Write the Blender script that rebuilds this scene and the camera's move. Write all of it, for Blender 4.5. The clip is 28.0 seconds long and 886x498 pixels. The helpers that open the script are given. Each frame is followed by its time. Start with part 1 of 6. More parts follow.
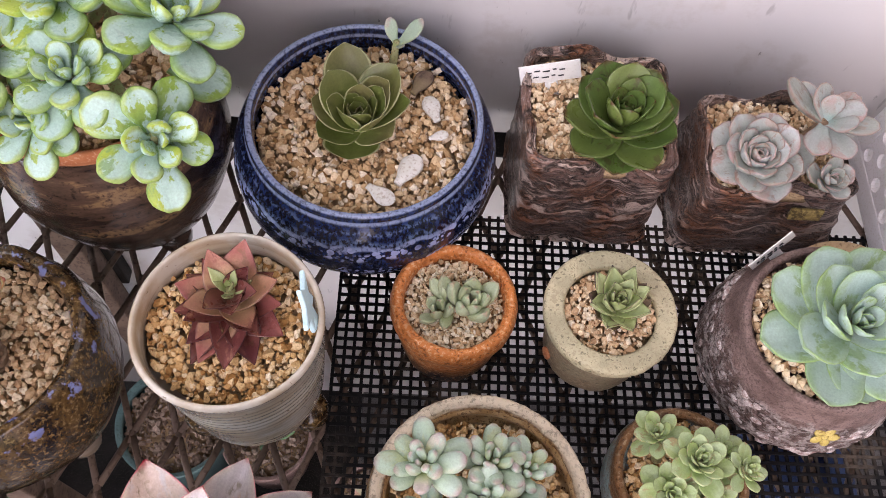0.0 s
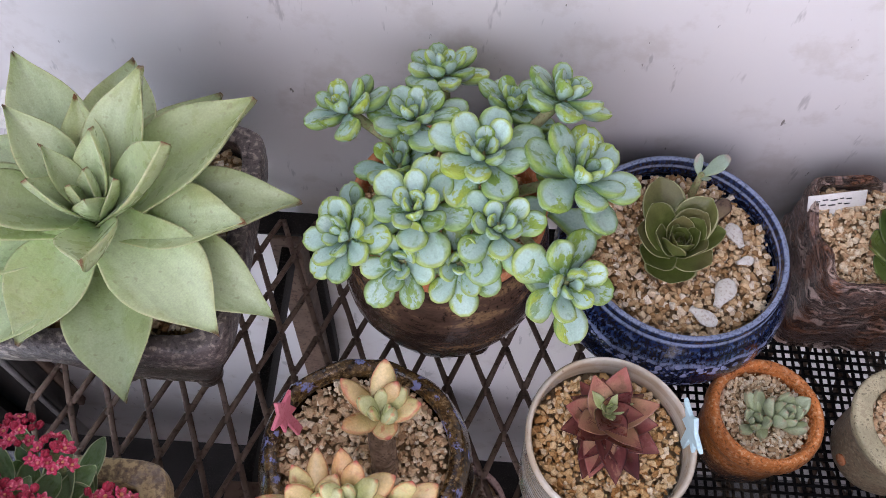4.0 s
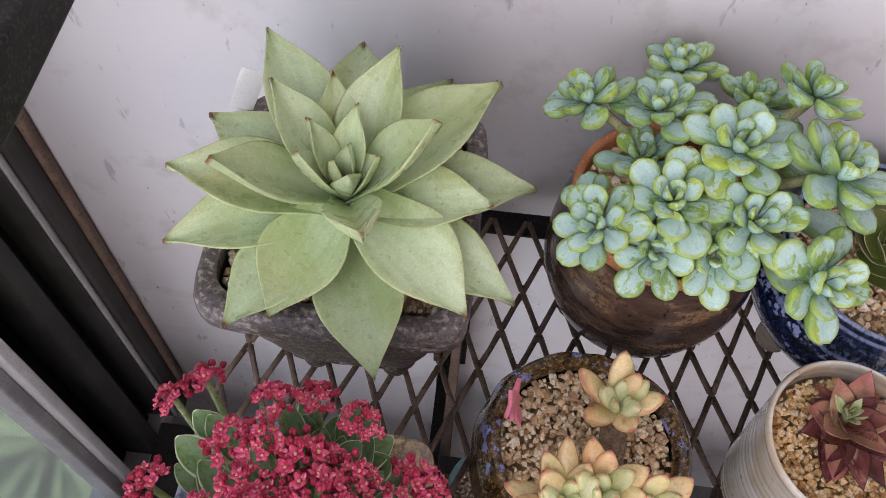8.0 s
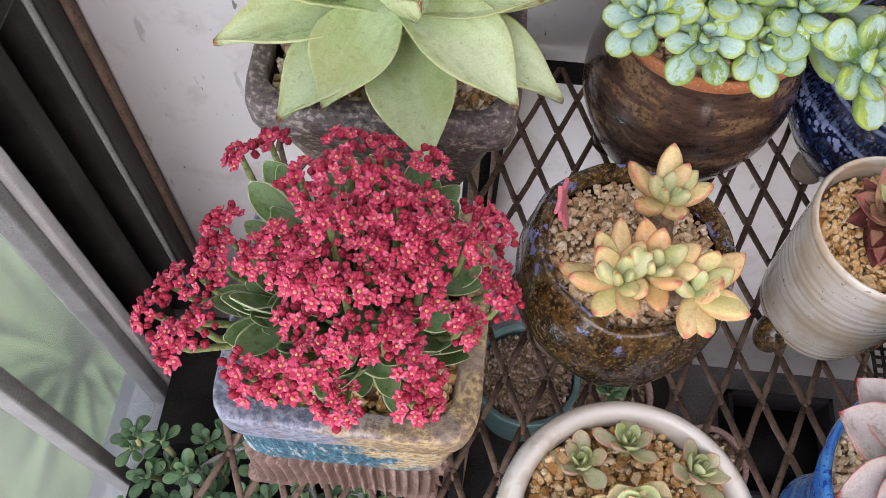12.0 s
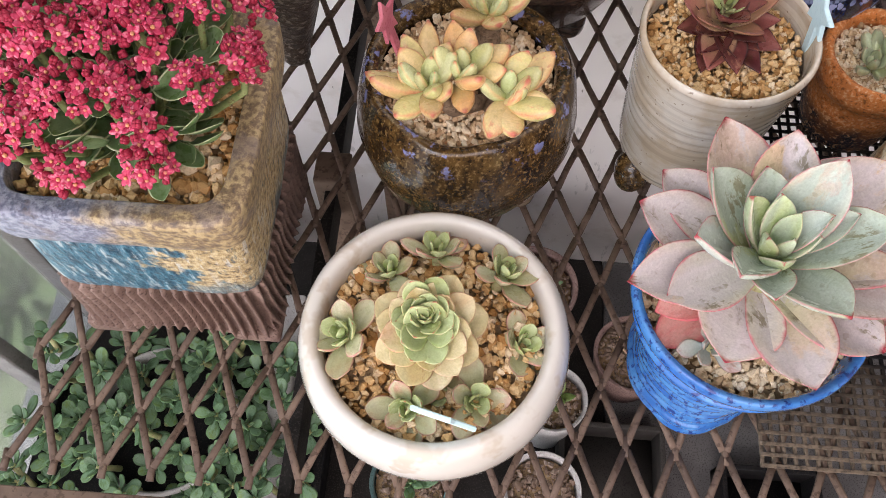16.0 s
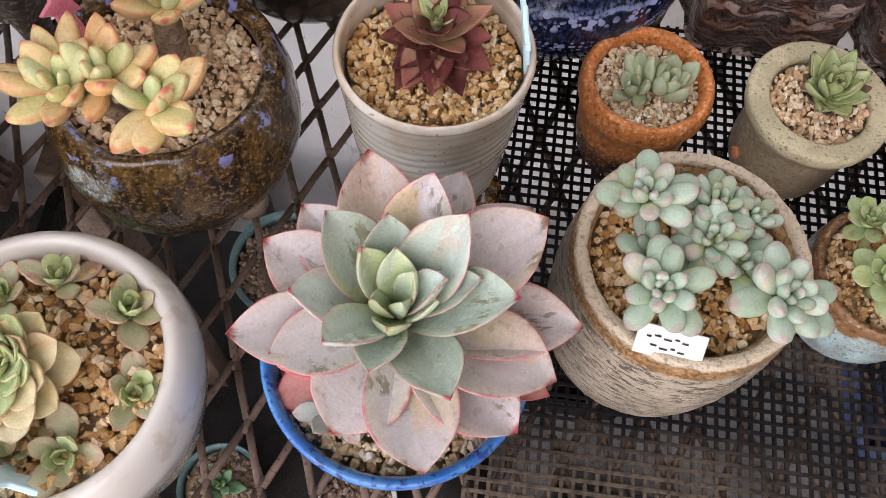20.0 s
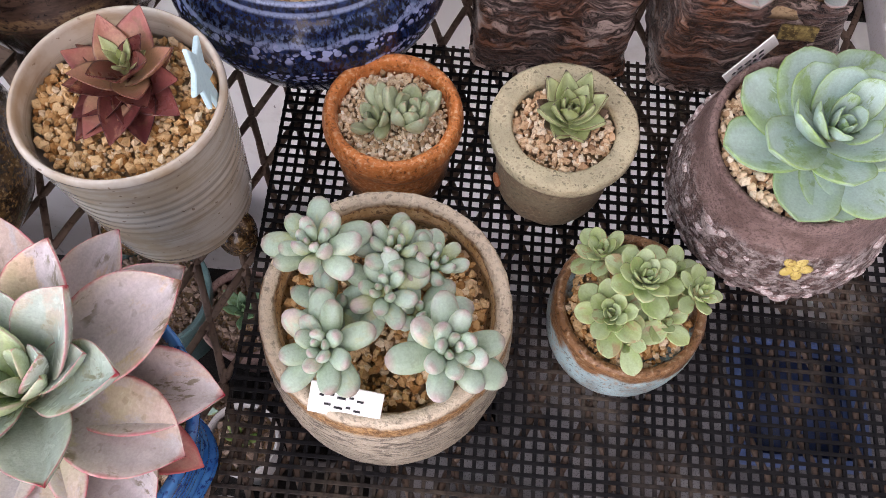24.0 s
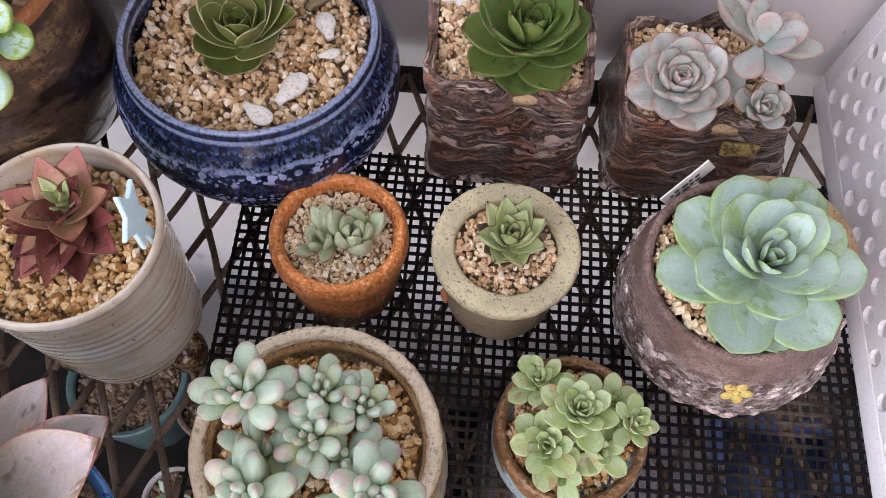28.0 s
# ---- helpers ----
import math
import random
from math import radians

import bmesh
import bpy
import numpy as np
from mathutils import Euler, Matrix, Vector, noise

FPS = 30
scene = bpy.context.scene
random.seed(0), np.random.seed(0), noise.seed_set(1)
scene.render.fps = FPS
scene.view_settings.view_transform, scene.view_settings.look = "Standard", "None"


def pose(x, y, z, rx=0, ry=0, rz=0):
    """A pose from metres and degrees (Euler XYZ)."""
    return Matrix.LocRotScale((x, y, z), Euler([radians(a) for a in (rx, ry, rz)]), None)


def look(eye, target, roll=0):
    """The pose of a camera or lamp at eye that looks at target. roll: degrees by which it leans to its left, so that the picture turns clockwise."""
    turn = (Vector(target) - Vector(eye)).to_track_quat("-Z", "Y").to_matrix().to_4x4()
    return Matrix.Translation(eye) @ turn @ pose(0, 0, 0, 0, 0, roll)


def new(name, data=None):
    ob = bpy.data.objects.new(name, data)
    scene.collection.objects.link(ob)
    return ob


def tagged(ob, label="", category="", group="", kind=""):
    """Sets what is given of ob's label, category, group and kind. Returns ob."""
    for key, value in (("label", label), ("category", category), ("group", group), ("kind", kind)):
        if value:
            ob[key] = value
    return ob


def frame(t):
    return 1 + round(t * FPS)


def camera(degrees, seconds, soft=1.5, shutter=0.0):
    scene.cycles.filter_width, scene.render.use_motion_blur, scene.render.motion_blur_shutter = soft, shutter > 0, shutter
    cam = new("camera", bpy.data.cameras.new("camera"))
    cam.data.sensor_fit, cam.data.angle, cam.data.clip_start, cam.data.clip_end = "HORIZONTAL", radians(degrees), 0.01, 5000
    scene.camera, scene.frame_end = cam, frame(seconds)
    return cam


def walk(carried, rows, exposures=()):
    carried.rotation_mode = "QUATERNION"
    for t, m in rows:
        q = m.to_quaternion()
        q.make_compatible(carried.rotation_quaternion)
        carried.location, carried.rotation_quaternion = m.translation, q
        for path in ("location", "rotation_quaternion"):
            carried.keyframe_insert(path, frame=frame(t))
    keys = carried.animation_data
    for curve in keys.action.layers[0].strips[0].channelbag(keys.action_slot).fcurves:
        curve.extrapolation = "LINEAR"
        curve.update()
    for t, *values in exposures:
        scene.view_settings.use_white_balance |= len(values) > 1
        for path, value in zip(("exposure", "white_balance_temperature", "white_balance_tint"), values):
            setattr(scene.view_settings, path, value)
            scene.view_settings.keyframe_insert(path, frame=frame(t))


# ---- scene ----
cam = camera(55.4, 28.0, soft=0.6)
PATH = [
    (0, (-0.023, 0.009, 0.513), (0.058, 0.929, -1.261), 7.5),
    (0.5, (-0.041, 0.011, 0.523), (0.028, 0.927, -1.254), 6.8),
    (1, (-0.061, 0.012, 0.529), (-0.001, 0.95, -1.236), 5.8),
    (1.5, (-0.081, 0.011, 0.537), (-0.024, 0.962, -1.222), 4.8),
    (2, (-0.113, 0.012, 0.549), (-0.066, 0.975, -1.203), 4.0),
    (2.5, (-0.132, 0.009, 0.564), (-0.095, 0.987, -1.18), 3.2),
    (3, (-0.16, 0.012, 0.572), (-0.134, 1.013, -1.159), 3.4),
    (3.5, (-0.189, 0.018, 0.575), (-0.171, 1.018, -1.156), 3.9),
    (4, (-0.207, 0.017, 0.576), (-0.207, 1.019, -1.155), 3.7),
    (4.5, (-0.228, 0.02, 0.576), (-0.246, 1.028, -1.151), 3.4),
    (6.5, (-0.294, 0.011, 0.569), (-0.356, 1.044, -1.142), 3.0),
    (7, (-0.304, 0.005, 0.568), (-0.374, 1.04, -1.142), 2.8),
    (7.5, (-0.317, 0.002, 0.562), (-0.391, 1.038, -1.147), 2.7),
    (8, (-0.322, -0.006, 0.561), (-0.393, 1.03, -1.148), 2.9),
    (8.5, (-0.326, -0.017, 0.555), (-0.402, 1.018, -1.155), 2.5),
    (9, (-0.331, -0.029, 0.552), (-0.409, 1.003, -1.16), 2.3),
    (9.5, (-0.339, -0.039, 0.551), (-0.421, 0.984, -1.166), 2.2),
    (10, (-0.346, -0.047, 0.547), (-0.43, 0.955, -1.182), 2.0),
    (10.5, (-0.35, -0.057, 0.542), (-0.429, 0.928, -1.197), 2.1),
    (11, (-0.348, -0.066, 0.535), (-0.423, 0.907, -1.211), 2.1),
    (11.5, (-0.346, -0.073, 0.526), (-0.417, 0.869, -1.237), 2.1),
    (12, (-0.34, -0.086, 0.522), (-0.402, 0.859, -1.239), 2.2),
    (12.5, (-0.336, -0.098, 0.516), (-0.381, 0.836, -1.252), 2.7),
    (14.5, (-0.285, -0.145, 0.49), (-0.366, 0.755, -1.294), -0.8),
    (15, (-0.266, -0.151, 0.483), (-0.348, 0.744, -1.304), -1.2),
    (15.5, (-0.251, -0.153, 0.48), (-0.328, 0.726, -1.315), -1.1),
    (16, (-0.234, -0.139, 0.476), (-0.31, 0.729, -1.324), -0.7),
    (16.5, (-0.215, -0.135, 0.471), (-0.287, 0.728, -1.332), -0.3),
    (17, (-0.198, -0.127, 0.465), (-0.264, 0.734, -1.34), 0.2),
    (17.5, (-0.182, -0.124, 0.465), (-0.237, 0.744, -1.336), 0.8),
    (18, (-0.167, -0.115, 0.461), (-0.208, 0.734, -1.35), 1.5),
    (18.5, (-0.145, -0.1, 0.458), (-0.177, 0.726, -1.363), 3.0),
    (19, (-0.124, -0.09, 0.452), (-0.158, 0.731, -1.372), 4.2),
    (19.5, (-0.105, -0.081, 0.448), (-0.133, 0.728, -1.381), 5.4),
    (20, (-0.087, -0.076, 0.446), (-0.118, 0.733, -1.383), 5.6),
    (20.5, (-0.069, -0.073, 0.444), (-0.098, 0.737, -1.384), 5.8),
    (21, (-0.051, -0.064, 0.443), (-0.071, 0.738, -1.39), 6.4),
    (21.5, (-0.034, -0.061, 0.445), (-0.042, 0.738, -1.388), 6.9),
    (23.5, (0.03, -0.041, 0.445), (0.008, 0.764, -1.386), 3.9),
    (24, (0.04, -0.034, 0.442), (0.029, 0.773, -1.388), 4.4),
    (24.5, (0.049, -0.025, 0.444), (0.045, 0.788, -1.384), 4.7),
    (25, (0.059, -0.019, 0.449), (0.068, 0.8, -1.376), 5.5),
    (25.5, (0.071, -0.018, 0.45), (0.089, 0.809, -1.371), 5.9),
    (26, (0.074, -0.017, 0.449), (0.082, 0.82, -1.367), 5.2),
    (26.5, (0.074, -0.018, 0.452), (0.07, 0.83, -1.359), 4.3),
    (27, (0.077, -0.013, 0.456), (0.065, 0.847, -1.349), 3.9),
    (27.5, (0.072, -0.006, 0.457), (0.047, 0.867, -1.342), 3.1),
    (28, (0.069, 0.003, 0.462), (0.033, 0.904, -1.323), 2.5),
]
walk(cam, [(t, look(eye, target, roll)) for t, eye, target, roll in PATH], [(0, 0.18, 6600, 19), (2, -0.06, 6450, 18), (3.5, -0.22, 6100, 18), (5, -0.24, 6150, 18), (6.5, -0.27, 6400, 17), (8, -0.26, 6350, 17), (10, -0.14, 6250, 14), (12, 0.0, 6500, 14), (15, 0.0, 6700, 13), (18, 0.0, 7100, 16), (20, 0.0, 6650, 14), (21.5, 0.0, 6300, 13), (24, 0.13, 6450, 18), (27, 0.09, 6200, 16), (28, 0.17, 6350, 17)])

# ---- daylight: a glazed front behind the camera and a garden window at the left ----
world = bpy.data.worlds.new("sky")
scene.world = world
world.use_nodes = True
sky = world.node_tree.nodes.new("ShaderNodeTexSky")
sky.sky_type, sky.sun_disc = "NISHITA", False
sky.sun_elevation, sky.sun_rotation = radians(50), radians(20)
world.node_tree.nodes["Background"].inputs["Strength"].default_value = 0.07
world.node_tree.links.new(sky.outputs[0], world.node_tree.nodes["Background"].inputs["Color"])


def area(name, eye, target, w, h, watts, colour):
    data = bpy.data.lights.new(name, "AREA")
    data.shape, data.size, data.size_y, data.energy, data.color = "RECTANGLE", w, h, watts, colour
    lamp = new(name, data)
    lamp.matrix_world = look(eye, target)
    return lamp


area("front_glazing_light", (-0.25, -1.10, 0.62), (-0.10, 0.10, 0.05), 1.6, 2.2, 31, (1.0, 0.875, 0.88))
area("garden_window_light", (-0.80, -0.45, 0.30), (0.0, 0.0, 0.0), 0.8, 2.1, 15, (0.78, 0.87, 1.0))
sun = bpy.data.lights.new("sun", "SUN")
sun.energy, sun.angle, sun.color = 5.0, radians(0.5), (1.0, 0.94, 0.85)
new("sun", sun).matrix_world = look((0.8, 2.0, 2.6), (0, 0, 0))
scene.view_settings.exposure = 0.0


# ---- materials ----
class Nodes:
    def __init__(self, name):
        self.m = bpy.data.materials.new(name)
        self.m.use_nodes = True
        self.t = self.m.node_tree
        self.b = self.t.nodes["Principled BSDF"]
        coord = self.t.nodes.new("ShaderNodeTexCoord")
        self.obj = coord.outputs["Object"]

    def put(self, kind, **sockets):
        n = self.t.nodes.new(kind)
        for k, v in sockets.items():
            self.join(v, n.inputs[k.replace("_", " ")])
        return n

    def join(self, v, socket):
        if isinstance(v, bpy.types.NodeSocket):
            self.t.links.new(v, socket)
        else:
            socket.default_value = v

    def shifted(self):
        """Object coordinates moved by a random step for each object, so that no two pieces are alike."""
        info = self.t.nodes.new("ShaderNodeObjectInfo")
        mul = self.put("ShaderNodeMath", Value=info.outputs["Random"])
        mul.operation = "MULTIPLY"
        mul.inputs[1].default_value = 7.3
        add = self.t.nodes.new("ShaderNodeVectorMath")
        self.t.links.new(self.obj, add.inputs[0])
        self.t.links.new(mul.outputs[0], add.inputs[1])
        self.random = info.outputs["Random"]
        return add.outputs[0]

    def noise(self, vec, scale, detail=4.0, rough=0.55, stretch=None):
        if stretch:
            m = self.put("ShaderNodeMapping", Vector=vec)
            m.inputs["Scale"].default_value = stretch
            vec = m.outputs[0]
        return self.put("ShaderNodeTexNoise", Vector=vec, Scale=scale, Detail=detail, Roughness=rough).outputs[0]

    def ramp(self, fac, *stops):
        n = self.put("ShaderNodeValToRGB", Fac=fac)
        e = n.color_ramp.elements
        while len(e) < len(stops):
            e.new(0.5)
        for el, (p, c) in zip(e, stops):
            el.position = p
            el.color = (*c, 1) if isinstance(c, tuple) else (c, c, c, 1)
        return n.outputs[0]

    def mix(self, fac, a, b, mode="MIX"):
        n = self.t.nodes.new("ShaderNodeMix")
        n.data_type, n.blend_type = "RGBA", mode
        for v, i in ((fac, 0), (a, 6), (b, 7)):
            self.join((*v, 1) if isinstance(v, tuple) else v, n.inputs[i])
        return n.outputs[2]

    def math(self, op, a, b=0.0, c=0.0):
        n = self.t.nodes.new("ShaderNodeMath")
        n.operation = op
        for v, i in ((a, 0), (b, 1), (c, 2)):
            self.join(v, n.inputs[i])
        return n.outputs[0]

    def attribute(self, name):
        n = self.t.nodes.new("ShaderNodeAttribute")
        n.attribute_name = name
        return n.outputs["Fac"]

    def island(self):
        return self.t.nodes.new("ShaderNodeNewGeometry").outputs["Random Per Island"]

    def axis(self, i):
        return self.put("ShaderNodeSeparateXYZ", Vector=self.obj).outputs[i]

    def bump(self, height, strength=0.3, dist=0.001):
        n = self.put("ShaderNodeBump", Height=height, Strength=min(1.0, strength * 1.4), Distance=dist * 0.7)
        self.t.links.new(n.outputs[0], self.b.inputs["Normal"])

    def done(self, colour, rough=0.5, metal=0.0, coat=0.0, sub=0.0, spec=0.5):
        self.join((*colour, 1) if isinstance(colour, tuple) else colour, self.b.inputs["Base Color"])
        self.join(rough, self.b.inputs["Roughness"])
        self.b.inputs["Metallic"].default_value = metal
        self.b.inputs["Coat Weight"].default_value = coat * 0.7
        self.b.inputs["Coat Roughness"].default_value = 0.08
        self.b.inputs["Specular IOR Level"].default_value = spec * 0.7
        if sub:
            self.b.inputs["Subsurface Weight"].default_value = sub
            self.b.inputs["Subsurface Radius"].default_value = (0.004, 0.005, 0.002)
            self.b.inputs["Subsurface Scale"].default_value = 1.0
        return self.m


def blotchy(name, a, b, c, scale=60, rough=0.5, coat=0.0, bump=0.3, fine=600, dist=0.0006, metal=0.0, stretch=None, spec=0.4):
    """Two tones in large patches, a third in small flecks, with fine relief."""
    n = Nodes(name)
    v = n.shifted()
    big = n.noise(v, scale, 5, 0.6, stretch)
    small = n.noise(v, fine, 3, 0.6, stretch)
    col = n.mix(n.ramp(big, (0.42, 0.0), (0.58, 1.0)), a, b)
    col = n.mix(n.ramp(small, (0.54, 0.0), (0.63, 0.9)), col, c)
    n.bump(n.math("ADD", n.math("MULTIPLY", big, 0.6), small), bump, dist)
    return n.done(col, rough, metal, coat, spec=spec)


def leaf_material(name, inner, outer, edge, tip=None, tip_from=0.8, edge_from=0.7, rough=0.5, bloom=None, spots=0.0, sub=0.08, edge_soft=0.25, alt=None, core=0.0, scratch=None, tip_soft=0.12, patch=170, flaky=0.0):
    """A succulent leaf: base to tip tones, coloured rim, chalky bloom (core: kept off the rim), scratches and blemishes."""
    n = Nodes(name)
    v = n.shifted()
    along, rim = n.attribute("along"), n.attribute("rim")
    wob = n.math("MULTIPLY", n.math("SUBTRACT", n.noise(v, 90, 4, 0.65), 0.5), 0.6)
    if alt:
        outer = n.mix(n.ramp(n.random, (0.35, 0.0), (0.75, 1.0)), outer, alt)
    col = n.mix(n.ramp(n.math("ADD", along, wob), (0.1, 0.0), (0.8, 1.0)), inner, outer)
    if bloom:
        streak = n.noise(v, patch, 6, 0.7 if patch > 100 else 0.45, (1.0, 0.45, 1.0))
        if flaky:
            streak = n.math("ADD", streak, n.math("MULTIPLY", n.math("SUBTRACT", n.noise(v, 260, 5, 0.7, (1.0, 0.5, 1.0)), 0.5), flaky))
        amount = n.ramp(streak, (0.42 - 0.06 * core, 0.0), ((0.47 if flaky else 0.54) - 0.06 * core, 1.0))
        if core:
            keep = n.ramp(n.math("ADD", rim, n.math("MULTIPLY", wob, 0.9)), (0.58, 1.0), (0.84, 1.0 - core))
            amount = n.math("MULTIPLY", amount, keep)
        col = n.mix(n.math("MULTIPLY", amount, 0.85), col, bloom)
    e = n.ramp(n.math("ADD", rim, n.math("MULTIPLY", wob, 0.4)), (edge_from, 0.0), (min(1.0, edge_from + edge_soft), 1.0))
    col = n.mix(n.math("MULTIPLY", e, 0.85), col, edge)
    if tip:
        col = n.mix(n.ramp(n.math("ADD", along, n.math("MULTIPLY", wob, 0.25)), (tip_from, 0.0), (min(1.0, tip_from + tip_soft), 1.0)), col, tip)
    if scratch:
        where = n.ramp(n.noise(v, 45, 3), (0.55, 0.0), (0.62, 1.0))
        line = n.ramp(n.noise(v, 240, 5, 0.7, (1.0, 0.3, 1.0)), (0.52, 0.0), (0.57, 0.75))
        col = n.mix(n.math("MULTIPLY", where, line), col, scratch)
    if spots:
        dots = n.noise(v, 230, 2, 0.4)
        col = n.mix(n.math("MULTIPLY", n.ramp(dots, (0.66, 0.0), (0.70, 1.0)), spots), col, (0.16, 0.11, 0.05))
    tone = n.ramp(n.random, (0.0, (0.80, 0.79, 0.72)), (0.5, (0.98, 0.98, 0.95)), (1.0, (1.12, 1.12, 1.10)))
    col = n.mix(1.0, col, tone, "MULTIPLY")
    vein = n.noise(v, 110, 4, 0.6, (2.2, 0.22, 1.0))
    col = n.mix(1.0, col, n.ramp(vein, (0.34, (0.91, 0.92, 0.89)), (0.66, (1.05, 1.05, 1.06))), "MULTIPLY")
    powder = n.noise(v, 900, 3, 0.7)
    col = n.mix(1.0, col, n.ramp(powder, (0.35, 0.90), (0.65, 1.08)), "MULTIPLY")
    n.bump(n.math("ADD", n.math("MULTIPLY", powder, 0.25), n.math("MULTIPLY", n.noise(v, 110, 4), 2.0)), 0.3, 0.0006)
    rgh = n.ramp(n.noise(v, 120, 3), (0.3, rough - 0.1), (0.7, rough + 0.1))
    return n.done(col, rgh, sub=sub, spec=0.55)


def gravel_material(name, a, b, c, d):
    n = Nodes(name)
    col = n.ramp(n.island(), (0.0, a), (0.35, b), (0.7, c), (1.0, d))
    f = n.noise(n.obj, 900, 4, 0.65)
    col = n.mix(n.ramp(f, (0.32, 0.55), (0.48, 0.0)), col, tuple(x * k for x, k in zip(b, (0.50, 0.40, 0.30))))
    n.bump(f, 0.5, 0.0006)
    return n.done(col, 0.85, spec=0.25)


GRAVEL = gravel_material("pumice_gravel", (0.30, 0.17, 0.07), (0.58, 0.40, 0.22), (0.74, 0.57, 0.36), (0.86, 0.77, 0.64))
GRAVEL_PALE = gravel_material("pale_gravel", (0.46, 0.31, 0.17), (0.75, 0.58, 0.37), (0.84, 0.72, 0.52), (0.92, 0.86, 0.72))
GRAVEL_OCHRE = gravel_material("ochre_gravel", (0.38, 0.19, 0.06), (0.62, 0.39, 0.17), (0.75, 0.54, 0.29), (0.84, 0.71, 0.51))
GRAVEL_ROSE = gravel_material("rose_gravel", (0.42, 0.26, 0.14), (0.72, 0.51, 0.31), (0.83, 0.66, 0.44), (0.90, 0.80, 0.62))
# dark copy of the gravel: shade under the rack is put into its colour
GRAVEL_SHADED = gravel_material("shaded_gravel", (0.11, 0.075, 0.055), (0.19, 0.135, 0.10), (0.26, 0.19, 0.145), (0.34, 0.27, 0.22))
SOIL = blotchy("potting_soil", (0.40, 0.27, 0.15), (0.50, 0.36, 0.21), (0.24, 0.16, 0.09), 90, 0.95)


def wall_paint():
    n = Nodes("worn_wall_paint")
    big = n.noise(n.obj, 3.0, 4, 0.6)
    mid = n.noise(n.obj, 22, 6, 0.65)
    col = n.mix(n.ramp(big, (0.3, 0.0), (0.7, 1.0)), (0.83, 0.79, 0.755), (0.77, 0.75, 0.755))
    col = n.mix(n.ramp(mid, (0.54, 0.0), (0.66, 0.32)), col, (0.52, 0.46, 0.40))
    scuff = n.noise(n.obj, 70, 4, 0.6, (1.0, 1.0, 0.25))
    col = n.mix(n.ramp(scuff, (0.65, 0.0), (0.70, 0.55)), col, (0.40, 0.38, 0.37))
    chip = n.noise(n.obj, 190, 3, 0.5, (1.0, 1.0, 0.4))
    spot = n.math("MULTIPLY", n.ramp(chip, (0.70, 0.0), (0.73, 1.0)), n.ramp(mid, (0.50, 0.0), (0.56, 0.85)))
    col = n.mix(spot, col, (0.16, 0.14, 0.12))
    n.bump(n.math("ADD", mid, n.math("MULTIPLY", n.noise(n.obj, 160, 4), 0.4)), 0.10, 0.001)
    return n.done(col, 0.62, spec=0.3)


WALL = wall_paint()
RUST = blotchy("rusted_steel", (0.115, 0.078, 0.058), (0.160, 0.110, 0.080), (0.075, 0.046, 0.033), 45, 0.62, bump=0.4, fine=260)
BLACK_STEEL = blotchy("dark_painted_steel", (0.012, 0.011, 0.010), (0.02, 0.018, 0.017), (0.04, 0.036, 0.032), 30, 0.6, spec=0.2)
PLASTIC = blotchy("black_plastic", (0.007, 0.007, 0.008), (0.011, 0.011, 0.012), (0.030, 0.026, 0.022), 40, 0.55, bump=0.2, spec=0.2)


def dusty_net():
    """Black plastic with dried silt lying on it in broad patches."""
    n = Nodes("black_plastic_net")
    where = n.t.nodes.new("ShaderNodeNewGeometry").outputs["Position"]
    silt = n.noise(where, 9.0, 4, 0.6)
    speck = n.noise(where, 330, 3, 0.6)
    col = n.mix(n.ramp(speck, (0.5, 0.0), (0.7, 1.0)), (0.006, 0.006, 0.007), (0.014, 0.013, 0.013))
    amount = n.math("MULTIPLY", n.ramp(silt, (0.50, 0.0), (0.64, 0.8)), n.ramp(speck, (0.36, 0.35), (0.56, 1.0)))
    col = n.mix(amount, col, (0.13, 0.10, 0.075))
    front = n.put("ShaderNodeSeparateXYZ", Vector=where).outputs[1]
    caked = n.ramp(n.math("ADD", n.math("MULTIPLY", front, 8.0), n.math("MULTIPLY", silt, 1.2)), (0.42, 0.85), (0.80, 0.0))
    along = n.put("ShaderNodeSeparateXYZ", Vector=where).outputs[0]
    caked = n.math("MULTIPLY", caked, n.ramp(n.math("ADD", n.math("MULTIPLY", along, 4.0), n.math("MULTIPLY", silt, 0.4)), (0.45, 1.0), (0.75, 0.0)))
    col = n.mix(n.math("MULTIPLY", caked, n.ramp(speck, (0.36, 0.35), (0.56, 1.0))), col, (0.20, 0.155, 0.11))
    n.bump(speck, 0.2, 0.0004)
    return n.done(col, 0.55, spec=0.2)


NET = dusty_net()
WHITE_PLASTIC = blotchy("white_plastic", (0.84, 0.83, 0.84), (0.87, 0.86, 0.87), (0.76, 0.74, 0.72), 12, 0.34, bump=0.05)
ALU = blotchy("brushed_aluminium", (0.62, 0.61, 0.60), (0.70, 0.69, 0.68), (0.48, 0.47, 0.46), 25, 0.32, metal=0.15, bump=0.1)
DARK_FRAME = blotchy("dark_bronze_frame", (0.008, 0.007, 0.006), (0.014, 0.012, 0.010), (0.024, 0.021, 0.018), 18, 0.5, metal=0.2, bump=0.1, spec=0.25)
GREY_FRAME = blotchy("grey_bronze_frame", (0.040, 0.037, 0.034), (0.055, 0.051, 0.047), (0.026, 0.024, 0.022), 18, 0.5, metal=0.0, bump=0.1, spec=0.25)
ALU_DULL = blotchy("weathered_aluminium", (0.27, 0.26, 0.25), (0.34, 0.33, 0.32), (0.18, 0.17, 0.16), 25, 0.45, metal=0.15, bump=0.1)
CEMENT = blotchy("grey_cement", (0.36, 0.35, 0.34), (0.44, 0.43, 0.42), (0.28, 0.27, 0.26), 9, 0.9)
